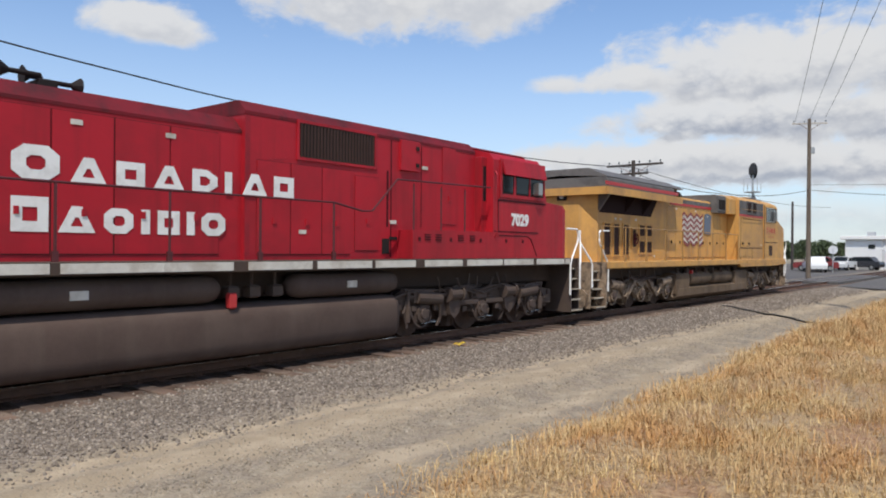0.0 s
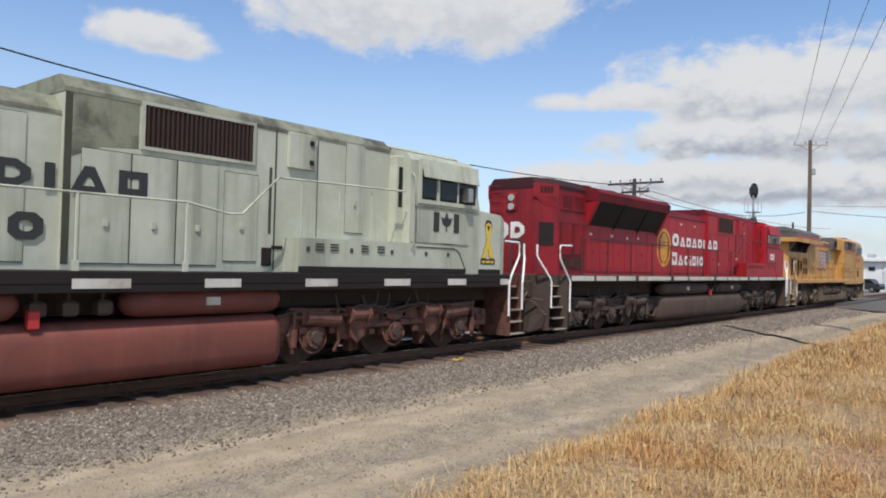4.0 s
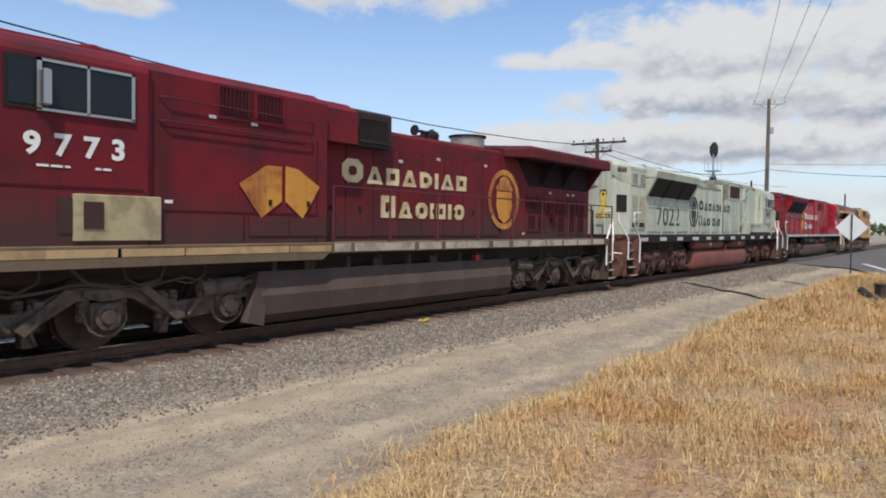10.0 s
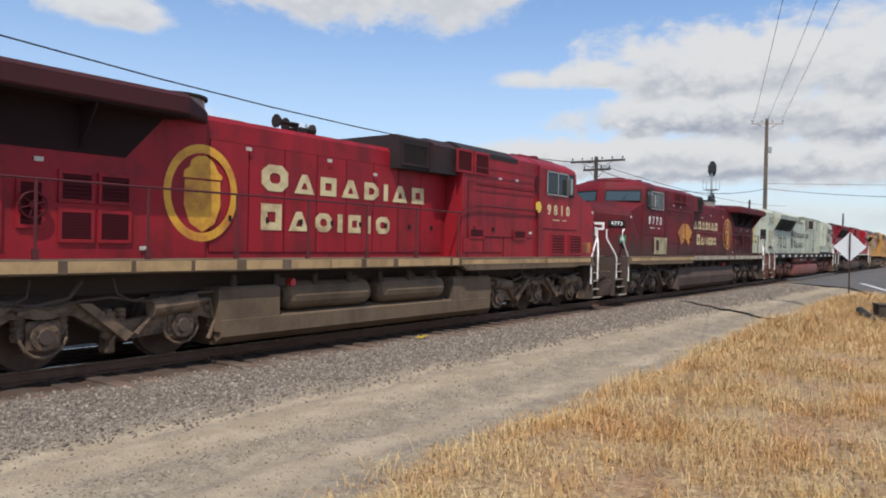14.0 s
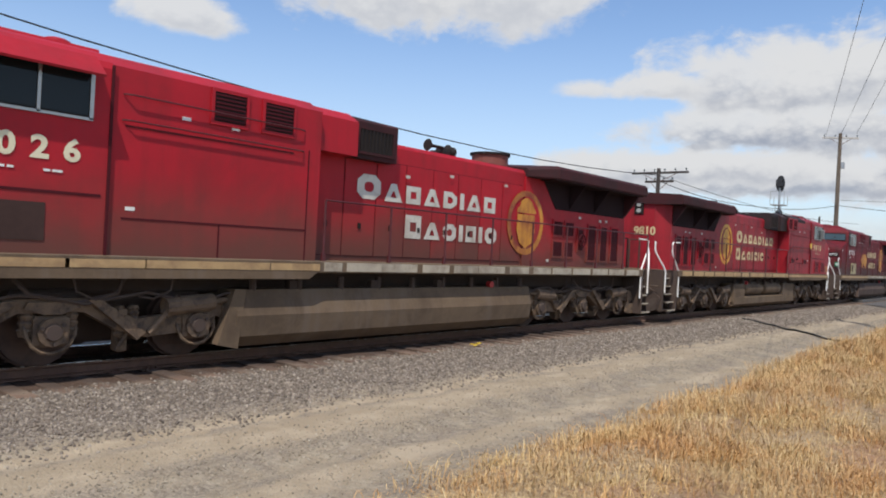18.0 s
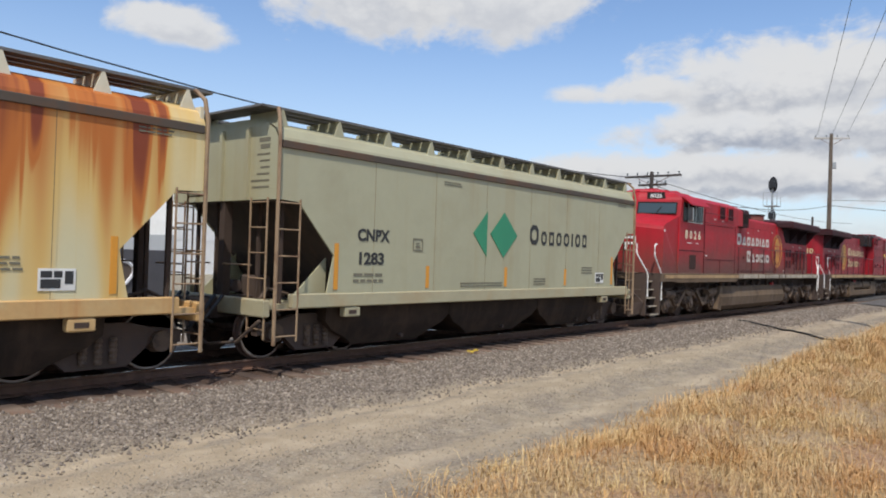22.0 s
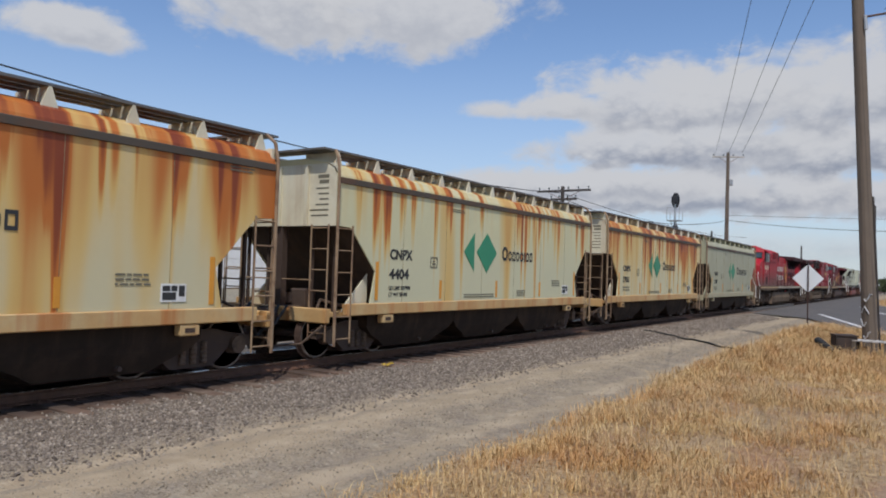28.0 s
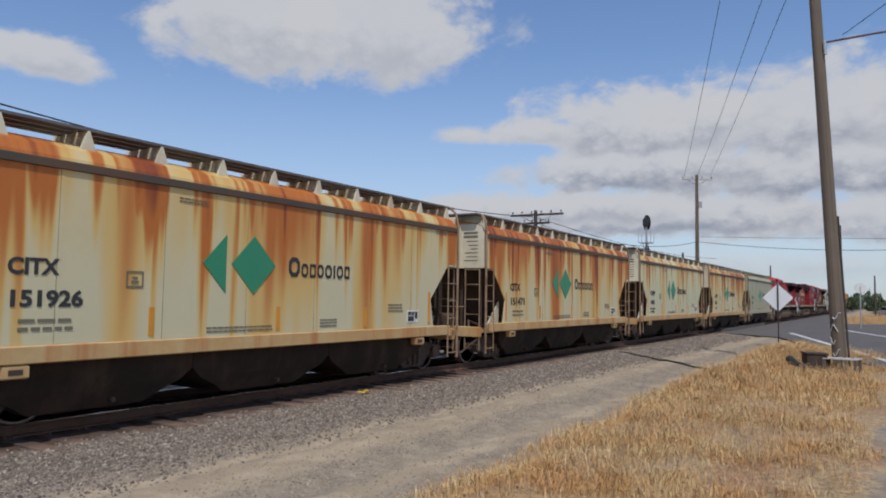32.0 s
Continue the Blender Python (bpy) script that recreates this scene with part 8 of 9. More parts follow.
def rusty(name, base, share, width, deep):
    """Old cream paint with soft orange bands and dark runs from the roof edge. share: how much of the side is stained."""
    m = bpy.data.materials.new(name)
    m.use_nodes = True
    t = m.node_tree
    n, l = nodes_of(t)
    o = n.new("ShaderNodeOutputMaterial")
    b = n.new("ShaderNodeBsdfPrincipled")
    l.new(b.outputs[0], o.inputs[0])
    co = n.new("ShaderNodeTexCoord").outputs["Object"]
    sp = n.new("ShaderNodeSeparateXYZ")
    l.new(co, sp.inputs[0])
    def run(freq, zs, seed, detail=3):
        c = n.new("ShaderNodeCombineXYZ")
        l.new(mth(t, "MULTIPLY", sp.outputs[0], freq), c.inputs[0])
        l.new(mth(t, "MULTIPLY", sp.outputs[2], zs), c.inputs[2])
        c.inputs[1].default_value = seed + 3.1 * len(name)
        return noise_tex(t, c.outputs[0], 1.0, detail, 0.55)
    fade = ramp(t, sp.outputs[2], 3.9, 1.0, 0.0, 1.0)
    big = noise_tex(t, co, 0.7, 4, 0.6)
    fine = noise_tex(t, co, 9, 3, 0.6)
    tone = mth(t, "ADD", 1.0, mth(t, "ADD", mth(t, "MULTIPLY", mth(t, "SUBTRACT", big, 0.5), 0.22), mth(t, "MULTIPLY", mth(t, "SUBTRACT", fine, 0.5), 0.12)))
    vec = n.new("ShaderNodeVectorMath")
    vec.operation = "SCALE"
    vec.inputs[0].default_value = base
    l.new(tone, vec.inputs["Scale"])
    c = vec.outputs[0]
    # the paint has bleached to a greyer green away from the rusty roof edge
    c = mixc(t, mth(t, "MULTIPLY", ramp(t, mth(t, "ADD", fade, mth(t, "MULTIPLY", mth(t, "SUBTRACT", big, 0.5), 0.6)), 0.25, 0.85), 0.6), c, (0.565, 0.545, 0.37))
    # stain strength: broad soft bands, narrow runs, both strongest under the roof edge
    wide = mth(t, "ADD", run(1.15 * width, 0.08, 9.2, 2), mth(t, "SUBTRACT", 0.06, mth(t, "MULTIPLY", fade, 0.11)))
    wide = mth(t, "MULTIPLY", ramp(t, wide, 0.54 - 0.18 * share, 0.84 - 0.10 * share), 0.85 * min(1.0, share + 0.25))
    thin = mth(t, "ADD", run(4.0 * width, 0.11, 4.4, 2), mth(t, "SUBTRACT", 0.06, mth(t, "MULTIPLY", fade, 0.15)))
    thin = mth(t, "MULTIPLY", ramp(t, thin, 0.54 - 0.10 * share, 0.80 - 0.09 * share), 0.85)
    dark = mth(t, "ADD", run(2.6 * width, 0.09, 6.3, 2), mth(t, "SUBTRACT", 0.09, mth(t, "MULTIPLY", fade, 0.19)))
    dark = mth(t, "MULTIPLY", ramp(t, dark, 0.57 - 0.08 * share, 0.78 - 0.06 * share), deep)
    stain = mth(t, "MAXIMUM", mth(t, "MAXIMUM", wide, thin), dark)
    stain = mth(t, "ADD", stain, mth(t, "MULTIPLY", mth(t, "MULTIPLY", wide, thin), 0.25), clamp=True)
    # tan film where water stands along the roof edge
    film = mth(t, "MULTIPLY", ramp(t, sp.outputs[2], 3.30, 3.80), ramp(t, run(2.0, 0.5, 1.7, 3), 0.30, 0.60, 0.25 * share, 0.8 * share))
    c = mixc(t, film, c, (0.56, 0.36, 0.15))
    for lo, hi, col in ((0.02, 0.42, (0.64, 0.42, 0.13)), (0.32, 0.68, (0.46, 0.125, 0.016)), (0.74, 1.0, DEEP)):
        c = mixc(t, mth(t, "MULTIPLY", ramp(t, stain, lo, hi), 0.95), c, col)
    l.new(c, b.inputs["Base Color"])
    l.new(mth(t, "ADD", mth(t, "MULTIPLY", fine, 0.2), 0.5), b.inputs["Roughness"])
    bp = n.new("ShaderNodeBump")
    bp.inputs["Strength"].default_value, bp.inputs["Distance"].default_value = 0.08, 0.02
    l.new(noise_tex(t, co, 2.2, 3, 0.6), bp.inputs["Height"])
    l.new(bp.outputs[0], b.inputs["Normal"])
    return m


M["hop_rusty"] = rusty("rust_streaked_cream_paint", (0.67, 0.56, 0.30), 0.80, 1.0, 0.98)
M["hop_rusty_most"] = rusty("heavily_rust_streaked_cream_paint", (0.63, 0.51, 0.275), 0.95, 0.8, 0.98)
M["hop_rusty_some"] = rusty("rust_run_cream_paint", (0.62, 0.53, 0.305), 0.68, 0.8, 0.92)
M["hop_pale"] = rusty("pale_cream_paint_with_rust_runs", (0.615, 0.58, 0.355), 0.28, 1.0, 0.95)
M["hop_end"] = surface("dusty_cream_end_paint", (0.67, 0.625, 0.47), 0.6, var=0.15, grain=6, dirt=(0.46, 0.38, 0.25), dirt_amt=0.45, dirt_scale=1.1, streak=(0.42, 0.24, 0.11), streak_amt=0.35, streak_x=1.5, bump=0.04, bump_scale=4)
M["sill_rusty"] = surface("rusty_orange_sill", (0.52, 0.32, 0.13), 0.65, var=0.25, dirt=(0.55, 0.42, 0.22), dirt_amt=0.7, dirt_scale=1.2, streak=RUST, streak_amt=0.7)
M["sill_clean"] = surface("khaki_sill", (0.40, 0.36, 0.23), 0.6, var=0.2, dirt=(0.40, 0.26, 0.12), dirt_amt=0.4, dirt_scale=1.2)

at = 17.5 + GE_L * SIZE
up = ge_loco(dict(label="yellow and grey freight locomotive with flag emblem on its side", near=-1, kind="es", number="7400", body="yellow", hood="yellow", roof="roof_grey", rail="yellow_rail", sill="yellow", mark="yellow", mark_front="yellow",
                  duct="roof_grey", wing="roof_grey", wing_stripe=True, tank_kind="round", tank="tank_brown", truck="truck_brown", pilot="truck_brown", text="stripe_red", cab_roof="roof_grey", visor=False, porch=0.15))
at = couple(up, at + 0.75, GE_L) - 0.75


def emd_dress(e, spec):
    near, y = spec["near"], spec["near"] * 1.044
    L = EMD_L / 2
    oval_badge(e, 9.22 - L, y - 0.012, 2.58, near, 0.62, 0.66, spec["emblem"], spec["emblem"], spec["emblem_label"])
    # the row runs over the step to the wider hood
    name_blocks(CP_TOP, 0.35, 0.45, spec["text"], e, 10.0 - L, y, 2.66, near, spec["row"], (HOOD_STEP - 0.03 - L, near * 1.124))
    name_blocks(CP_LOW, 0.35, 0.45, spec["text"], e, 10.0 - L, y, 2.0, near, 0.705 * spec["row"], (HOOD_STEP - 0.03 - L, near * 1.124))


s7029 = dict(row=4.4, drop=0.0, hood_top="maroon", soot_line="red", soot="soot_maroon", lead=24.5, seam="louvre", panel_frame="maroon", panel_back="dark", label="red freight locomotive with white lettering and flared radiator", near=-1, number="7029", body="red_clean", rail="red_rail", sill="under", step=1.4, fill=0.93, slat="louvre", top="maroon", stain="red_clean", rear="red_faded", vent_back="soot_maroon", panel="red_faded",
             tank="tank", truck="truck_dark", pilot="truck_dark", text="white", emblem="gold", emblem_label="golden oval emblem")
u = emd_loco(s7029)
emd_dress(u, s7029)
lettering("number", "7029", 0.26, "white", u, 20.9 - EMD_L / 2, -1.488, 2.40, -1, 0.018)
for k, pts in ((0, SHAPES["o"]), (1, SHAPES["d"])):
    mid = (0.5, 0.5)
    inner = [(mid[0] + (px - mid[0]) * 0.40, mid[1] + (pz - mid[1]) * 0.40) for px, pz in pts]
    bm = B()
    ring_faces(bm, [[(1.398 - EMD_L / 2 + dx, 0.54 - 0.51 * k - 0.44 * px, 2.57 + 0.44 * pz) for px, pz in ps] for ps, dx in ((pts, 0.0), (pts, -0.006), (inner, -0.006), (inner, 0.0))], caps=False)
    part("end_mark", bm, "white", u, "white shape on the end of the hood")
for x, z in ((3.86, 2.79), (5.2, 2.79), (6.26, 2.77), (7.07, 2.79), (9.2, 3.47), (10.8, 3.47), (12.16, 3.46), (17.85, 3.5), (16.9, 2.35), (14.6, 2.1)):
    bm = B()
    yy = -1.08 if x < 8.6 else (-1.045 if x < HOOD_STEP else -1.125)
    box(bm, x - 0.08 - EMD_L / 2, x + 0.08 - EMD_L / 2, yy - 0.004, yy + 0.03, z - 0.035, z + 0.035)
    part("door_label", bm, "stripe", u)
at = couple(u, at + 0.4, EMD_L) - 0.4

s7022 = dict(row=4.58, drop=0.08, hood_top="olive_soot", soot_line="seam_dark", soot="grey_green", lead=24.85, seam="seam_dark", panel_frame="grey_green", panel_back="grille_brown", label="grey-green military-style freight locomotive with black lettering", near=-1, number="7022", body="grey_green", rail="grey_green", sill="dark", step=1.9, fill=0.38, slat="olive_soot", top="grey_green", stain="olive_soot", rear="grey_green", vent_back="grille_brown", panel="panel_beige",
             tank="rust_red", truck="truck_red", pilot="truck_red", text="ink", emblem="ink", emblem_label="black oval emblem")
u = emd_loco(s7022)
emd_dress(u, s7022)
lettering("number", "7022", 0.74, "ink", u, 5.99 - EMD_L / 2, -1.086, 1.97, -1, 0.001, 1.28)
for x, w in ((20.62, 0.18), (21.28, 0.18)):
    bm = B()
    box(bm, x - w / 2 - EMD_L / 2, x + w / 2 - EMD_L / 2, -1.490, -1.484, 2.48, 2.88)
    part("flag_bar", bm, "ink", u)
bm = B()
pts = [(0, 0.17), (0.06, 0.06), (0.15, 0.08), (0.10, -0.04), (0.05, -0.07), (0.015, -0.06), (0.015, -0.16), (-0.015, -0.16), (-0.015, -0.06), (-0.05, -0.07), (-0.10, -0.04), (-0.15, 0.08), (-0.06, 0.06)]
ring_faces(bm, [[(20.95 - EMD_L / 2 + 1.25 * px, yy, 2.69 + 1.2 * pz) for px, pz in pts] for yy in (-1.484, -1.490)])
part("leaf_mark", bm, "ink", u)


def ribbon(parent, m):
    """A looped yellow ribbon decal with a black edge, a dark foot and plain bars on it."""
    loop = [(0.0, 0.45), (0.09, 0.42), (0.13, 0.32), (0.10, 0.20), (0.05, 0.08), (0.12, -0.12), (0.23, -0.38), (0.08, -0.38), (0.0, -0.16), (-0.08, -0.38), (-0.23, -0.38), (-0.12, -0.12), (-0.05, 0.08), (-0.10, 0.20), (-0.13, 0.32), (-0.09, 0.42)]
    bm = B()
    n = len(loop)
    rows = [[(px * k, y, pz * k) for px, pz in loop] for k, y in ((1.10, 0.0), (1.10, -0.006))]
    ring_faces(bm, rows)
    box(bm, -0.27, 0.27, -0.007, 0.0, -0.50, -0.38)
    r = part("ribbon_mark", bm, "ink", parent, "yellow looped ribbon decal edged in black", at=m)
    bm = B()
    ring_faces(bm, [[(px * 0.95, y, pz * 0.95) for px, pz in loop] for y in (-0.006, -0.010)])
    part("ribbon_face", bm, "gold_clean", r)
    bm = B()
    ring_faces(bm, [[(px, y, pz) for px, pz in ((0.0, 0.24), (0.055, 0.33), (0.04, 0.36), (-0.04, 0.36), (-0.055, 0.33))] for y in (-0.010, -0.014)])
    part("ribbon_hole", bm, "ink", r)
    bm = B()
    for x0, x1 in ((-0.22, -0.12), (-0.08, 0.08), (0.12, 0.22)):
        box(bm, x0, x1, -0.012, -0.007, -0.47, -0.42)
    tagged(part("caption_bar", bm, "gold_clean", r), kind="stuff")


ribbon(u, pose(22.47 - EMD_L / 2, -1.462, 2.34))
ribbon(u, pose(1.395 - EMD_L / 2, -0.36, 2.70, 0, 0, -90))
at = couple(u, at, EMD_L)

u = ge_loco(dict(label="weathered dark red freight locomotive with flaking cream lettering", near=1, kind="ac", number="9773", body="maroon", hood="maroon", roof="maroon", rail="red_rail", sill="tank_brown", mark="stripe_dirty", mark_front="stripe_tan",
                 duct="black_roof", wing="dull_maroon", vent=6.08, tank_kind="slab", tank="tank", truck="truck_umber", pilot="truck_dark", text="white", visor=False, back=0.0, wing_end=20.6, tail=0.18, porch=0.32))
red_ge_dress(u, 1, "cream", 15.1, 9.3, 1.15, gold="gold_worn")
at = couple(u, at + 0.22, GE_L, 180) - 0.22

u = ge_loco(dict(label="red freight locomotive with black roof and cream lettering", near=-1, kind="ac", number="9810", body="red", hood="red", roof="maroon", rail="red_rail", sill="tank_brown", mark="stripe_tan", mark_front="stripe_tan",
                 duct="black_roof", soot_roof=True, wing="soot_maroon", back=-0.18, vent=7.35, door_oval=True, reach=0.3, side_grilles=True, tank_kind="round", tank="tank_brown", truck="truck_mid", pilot="truck_dark", text="cream", visor=False, front_rail=True))
red_ge_dress(u, -1, "cream", 15.05, 13.85, 0.0, 4.55, 3.4, 0.68)
bm = B()
rod(bm, (GE_L / 2 - 4.93, -1.50, 2.83), (GE_L / 2 - 4.93, -1.515, 2.83), 0.15, 18)
part("yellow_dot", bm, "gold_clean", u, "round yellow spot")
bm = B()
box(bm, GE_L / 2 - 2.15, GE_L / 2 - 1.60, -1.487, -1.481, 1.60, 1.92)
part("leaf_mark", bm, "gold_worn", u, "worn golden decal low on the nose")
for a in (5.55, 7.55):
    louvre_panel(u, GE_L / 2 - a - 0.62, GE_L / 2 - a, -1.47, 1.94, 2.20, -1, 4, "red", "louvre", False, "louvre")
end_number = lettering("number", "9810", 0.27, "cream", u, 0, 0, 0, -1, 0.012, 0.8)
end_number.matrix_basis = pose(GE_L / 2 - 20.42 - 0.012, -0.22, 2.62, 90, 0, -90)
at = couple(u, at + 0.3, GE_L) - 0.3

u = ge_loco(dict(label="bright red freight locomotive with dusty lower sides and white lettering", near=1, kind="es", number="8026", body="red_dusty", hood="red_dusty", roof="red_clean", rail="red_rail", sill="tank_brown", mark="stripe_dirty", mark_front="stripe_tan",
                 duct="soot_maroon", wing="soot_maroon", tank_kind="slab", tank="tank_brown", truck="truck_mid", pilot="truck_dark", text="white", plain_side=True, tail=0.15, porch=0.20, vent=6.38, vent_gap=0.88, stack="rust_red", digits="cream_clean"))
red_ge_dress(u, 1, "stripe", 15.05, 9.72, 1.32, gold="gold_worn")
at = couple(u, at, GE_L, 180)

# label, paint, sill paint, mark, number, name row, emblem, middle of the wagon behind the last locomotive
OLD_ROW, OLD_EM = (-0.25, -1.98, 0.30), 1.65
HOPPERS = [("pale khaki covered hopper wagon with green diamond emblem", "hop_clean", "sill_clean", "CNPX", "1283", (-0.89, -3.5, 0.38), 1.23, 6.89),
           ("rust-streaked cream covered hopper wagon with green diamond emblem", "hop_rusty", "sill_rusty", "CNPX", "3765", OLD_ROW, OLD_EM, 20.55),
           ("pale cream covered hopper wagon with thin rust runs", "hop_pale", "sill_rusty", "CNPX", "4404", OLD_ROW, OLD_EM, 34.48),
           ("heavily rust-streaked cream covered hopper wagon", "hop_rusty_most", "sill_rusty", "CITX", "151471", OLD_ROW, OLD_EM + 0.03, 48.45),
           ("cream covered hopper wagon with orange rust streaks", "hop_rusty_some", "sill_rusty", "CITX", "151926", (-0.22, -1.95, 0.30), OLD_EM + 0.07, 62.36)]
for label, skin, sill, mark, number, row, emblem, mid in HOPPERS:
    couple(hopper(dict(label=label, skin=skin, sill=sill, mark=mark, number=number, row=row, emblem=emblem, slip=0.17 if mark == "CITX" else (-0.06 if number == "1283" else 0.0), wide=1.0, limits=("LD LMT 227900", "LT WT 58100") if number == "4404" else (), end="hop_clean" if skin == "hop_clean" else "hop_end")), at - (mid - HOP_L / 2) * 1.032, HOP_L, 0, 1.032)

# ---- far side: small building, cars, trees ----
def low_building():
    e = thing("small_building", "low white flat-roofed building with dark openings", "building", pose(101.0, 14.2, 0))
    bm = B()
    box(bm, 0.0, 16.0, 0.0, 3.9, -0.1, 3.7)
    part("wall", bm, "stucco", e)
    bm = B()
    box(bm, -0.5, 16.5, -0.5, 4.4, 3.7, 4.15, 0.05)
    part("parapet", bm, "stucco", e)
    bm = B()
    box(bm, -0.06, 0.02, 0.4, 2.4, 0.0, 1.5)
    part("door", bm, "grey_wall", e)
    bm = B()
    box(bm, 3.0, 4.0, 1.2, 2.0, 4.15, 4.7, 0.05)
    part("roof_vent", bm, "grey_wall", e)
    bm = B()
    box(bm, -0.05, 0.0, 0.7, 1.4, 2.6, 3.1)
    part("window", bm, "glass", e)


low_building()


def car(paint, label, m, pickup=False):
    e = thing("parked_car", label, "car", m, "parked cars")
    bm = B()
    prof = [(-2.2, 0.35), (2.2, 0.35), (2.25, 0.75), (2.1, 0.95), (1.2, 1.02), (-2.15, 1.02), (-2.25, 0.7)]
    ring_faces(bm, [[(x, y, z) for x, z in prof] for y in (-0.9, 0.9)])
    part("body", bm, paint, e)
    bm = B()
    top = [(-0.3 if pickup else -1.7, 1.02), (1.25, 1.02), (0.6, 1.55), (0.0 if pickup else -1.2, 1.58)]
    ring_faces(bm, [[(x, y * 0.8, z) for x, z in top] for y in (-1, 1)])
    part("cabin", bm, paint, e)
    for s in (-1, 1):
        bm = B()
        q = [(-0.2 if pickup else -1.5, 1.08), (1.05, 1.08), (0.55, 1.48), (0.02 if pickup else -1.1, 1.48)]
        ring_faces(bm, [[(x, y, z) for x, z in q] for y in sorted((s * 0.80, s * 0.812))])
        part("window", bm, "glass", e)
        for x in (-1.4, 1.4):
            bm = B()
            rod(bm, (x, s * 0.72, 0.33), (x, s * 0.92, 0.33), 0.33, 16)
            w = part("wheel", bm, "tyre", e)
            bm = B()
            rod(bm, (x, s * 0.90, 0.33), (x, s * 0.93, 0.33), 0.19, 12)
            part("rim", bm, "chrome", w)
    bm = B()
    q = [(0.62, 1.52), (1.24, 1.06), (1.27, 1.07), (0.65, 1.55)]
    ring_faces(bm, [[(x, y, z) for x, z in q] for y in (-0.72, 0.72)])
    part("windscreen", bm, "glass", e)
    return e


car("car_silver", "silver car parked in the yard", pose(92, 19.2, 0.05, 0, 0, 160))
car("car_white", "white pickup truck parked in the yard", pose(96, 17.4, 0.05, 0, 0, 175), True)
car("car_red", "dark red car parked in the yard", pose(88, 18.6, 0.05, 0, 0, 100))
car("car_black", "black car parked beside the white building", pose(99, 16.0, 0.05, 0, 0, 80))
car("car_white", "white car parked behind the crossing", pose(84, 17.9, 0.05, 0, 0, 20))
car("car_white", "white van parked far along the road", pose(128, 0.6, 0.05, 0, 0, 20))


def tree(x, y, h, w, seed, name="tree", label="dusty green leafy tree"):
    e = thing(name, label, name, pose(x, y, 0), "distant trees")
    rnd = random.Random(seed)
    bm = B()
    rod(bm, (0, 0, -0.2), (0.1, 0.05, h * 0.45), 0.035 * h, 8, 0.02 * h)
    for k in range(4):
        a = k * 1.6 + rnd.random()
        rod(bm, (0.08, 0.04, h * (0.3 + 0.04 * k)), (w * 0.3 * math.cos(a), w * 0.3 * math.sin(a), h * (0.6 + 0.07 * k)), 0.016 * h, 6, 0.006 * h)
    part("trunk", bm, "bark", e)
    vs, fs = [], []
    for _ in range(1100):
        a, q = rnd.uniform(0, 6.283), rnd.random() ** 0.5
        zz = rnd.uniform(0.18, 1.0)
        env = math.sin(math.pi * min(zz, 0.98) ** 0.8) ** 0.5 * (0.75 + 0.35 * math.sin(3 * a + seed) * math.sin(5 * zz + seed))
        c = Vector((w * 0.5 * q * env * math.cos(a), w * 0.5 * q * env * math.sin(a), h * zz))
        s = rnd.uniform(0.05, 0.10) * h
        m = Euler((rnd.uniform(0, 3), rnd.uniform(0, 3), rnd.uniform(0, 3))).to_matrix()
        k = len(vs)
        vs += [c + m @ Vector(p) * s for p in ((-1, 0, 0), (0, -0.45, 0.1), (1, 0, 0), (0, 0.45, 0.1))]
        fs.append((k, k + 1, k + 2, k + 3))
    me = bpy.data.meshes.new("crown")
    me.from_pydata(vs, [], fs)
    me.materials.append(M["leaf"])
    c = new("crown", me)
    c.parent = e


for i, (x, y, h, w) in enumerate(((150, 27.5, 3.8, 7), (152, 31.0, 4.3, 8), (148, 24.5, 3.2, 6), (156, 35.0, 4.4, 7), (160, 39.5, 4.2, 7), (190, 8.0, 3.4, 6), (175, 3.6, 3.0, 4))):
    tree(x, y, h, w, 40 + i)


def far_woods():
    """A low uneven line of trees at the horizon."""
    rnd = random.Random(8)
    vs, fs = [], []
    for _ in range(9000):
        a = radians(rnd.uniform(-70, 130))
        d = rnd.uniform(420, 520)
        hh = 5.5 + 4.0 * noise.noise(Vector((a * 22, 0, 0))) + 2.0 * noise.noise(Vector((a * 90, 3, 0)))
        hh *= 0.4 if a < radians(0.6) else 1.0
        c = Vector((d * math.cos(a), d * math.sin(a), max(rnd.random() ** 0.6 * hh, 0.3)))
        s = rnd.uniform(1.2, 2.6)
        m = Euler((rnd.uniform(0, 3), rnd.uniform(0, 3), rnd.uniform(0, 3))).to_matrix()
        k = len(vs)
        vs += [c + m @ Vector(p) * s for p in ((-1, 0, 0), (0, -0.6, 0.1), (1, 0, 0), (0, 0.6, 0.1))]
        fs.append((k, k + 1, k + 2, k + 3))
    me = bpy.data.meshes.new("far_woods")
    me.from_pydata(vs, [], fs)
    me.materials.append(M["leaf"])
    tagged(new("far_woods", me), "low line of distant green trees", "trees", kind="stuff")


far_woods()

# dry field beyond the road
rnd = random.Random(31)
clumps = []
for _ in range(3200):
    x, y = rnd.uniform(79, 130), rnd.uniform(-22, 4.6)
    if x > 80.5 + (3.6 - y) * 0.9:
        clumps.append((x, y, 8, rnd.uniform(0.4, 0.9)))
blades("field_grass", "tall dry grass beyond the road", clumps, 32, "straw")

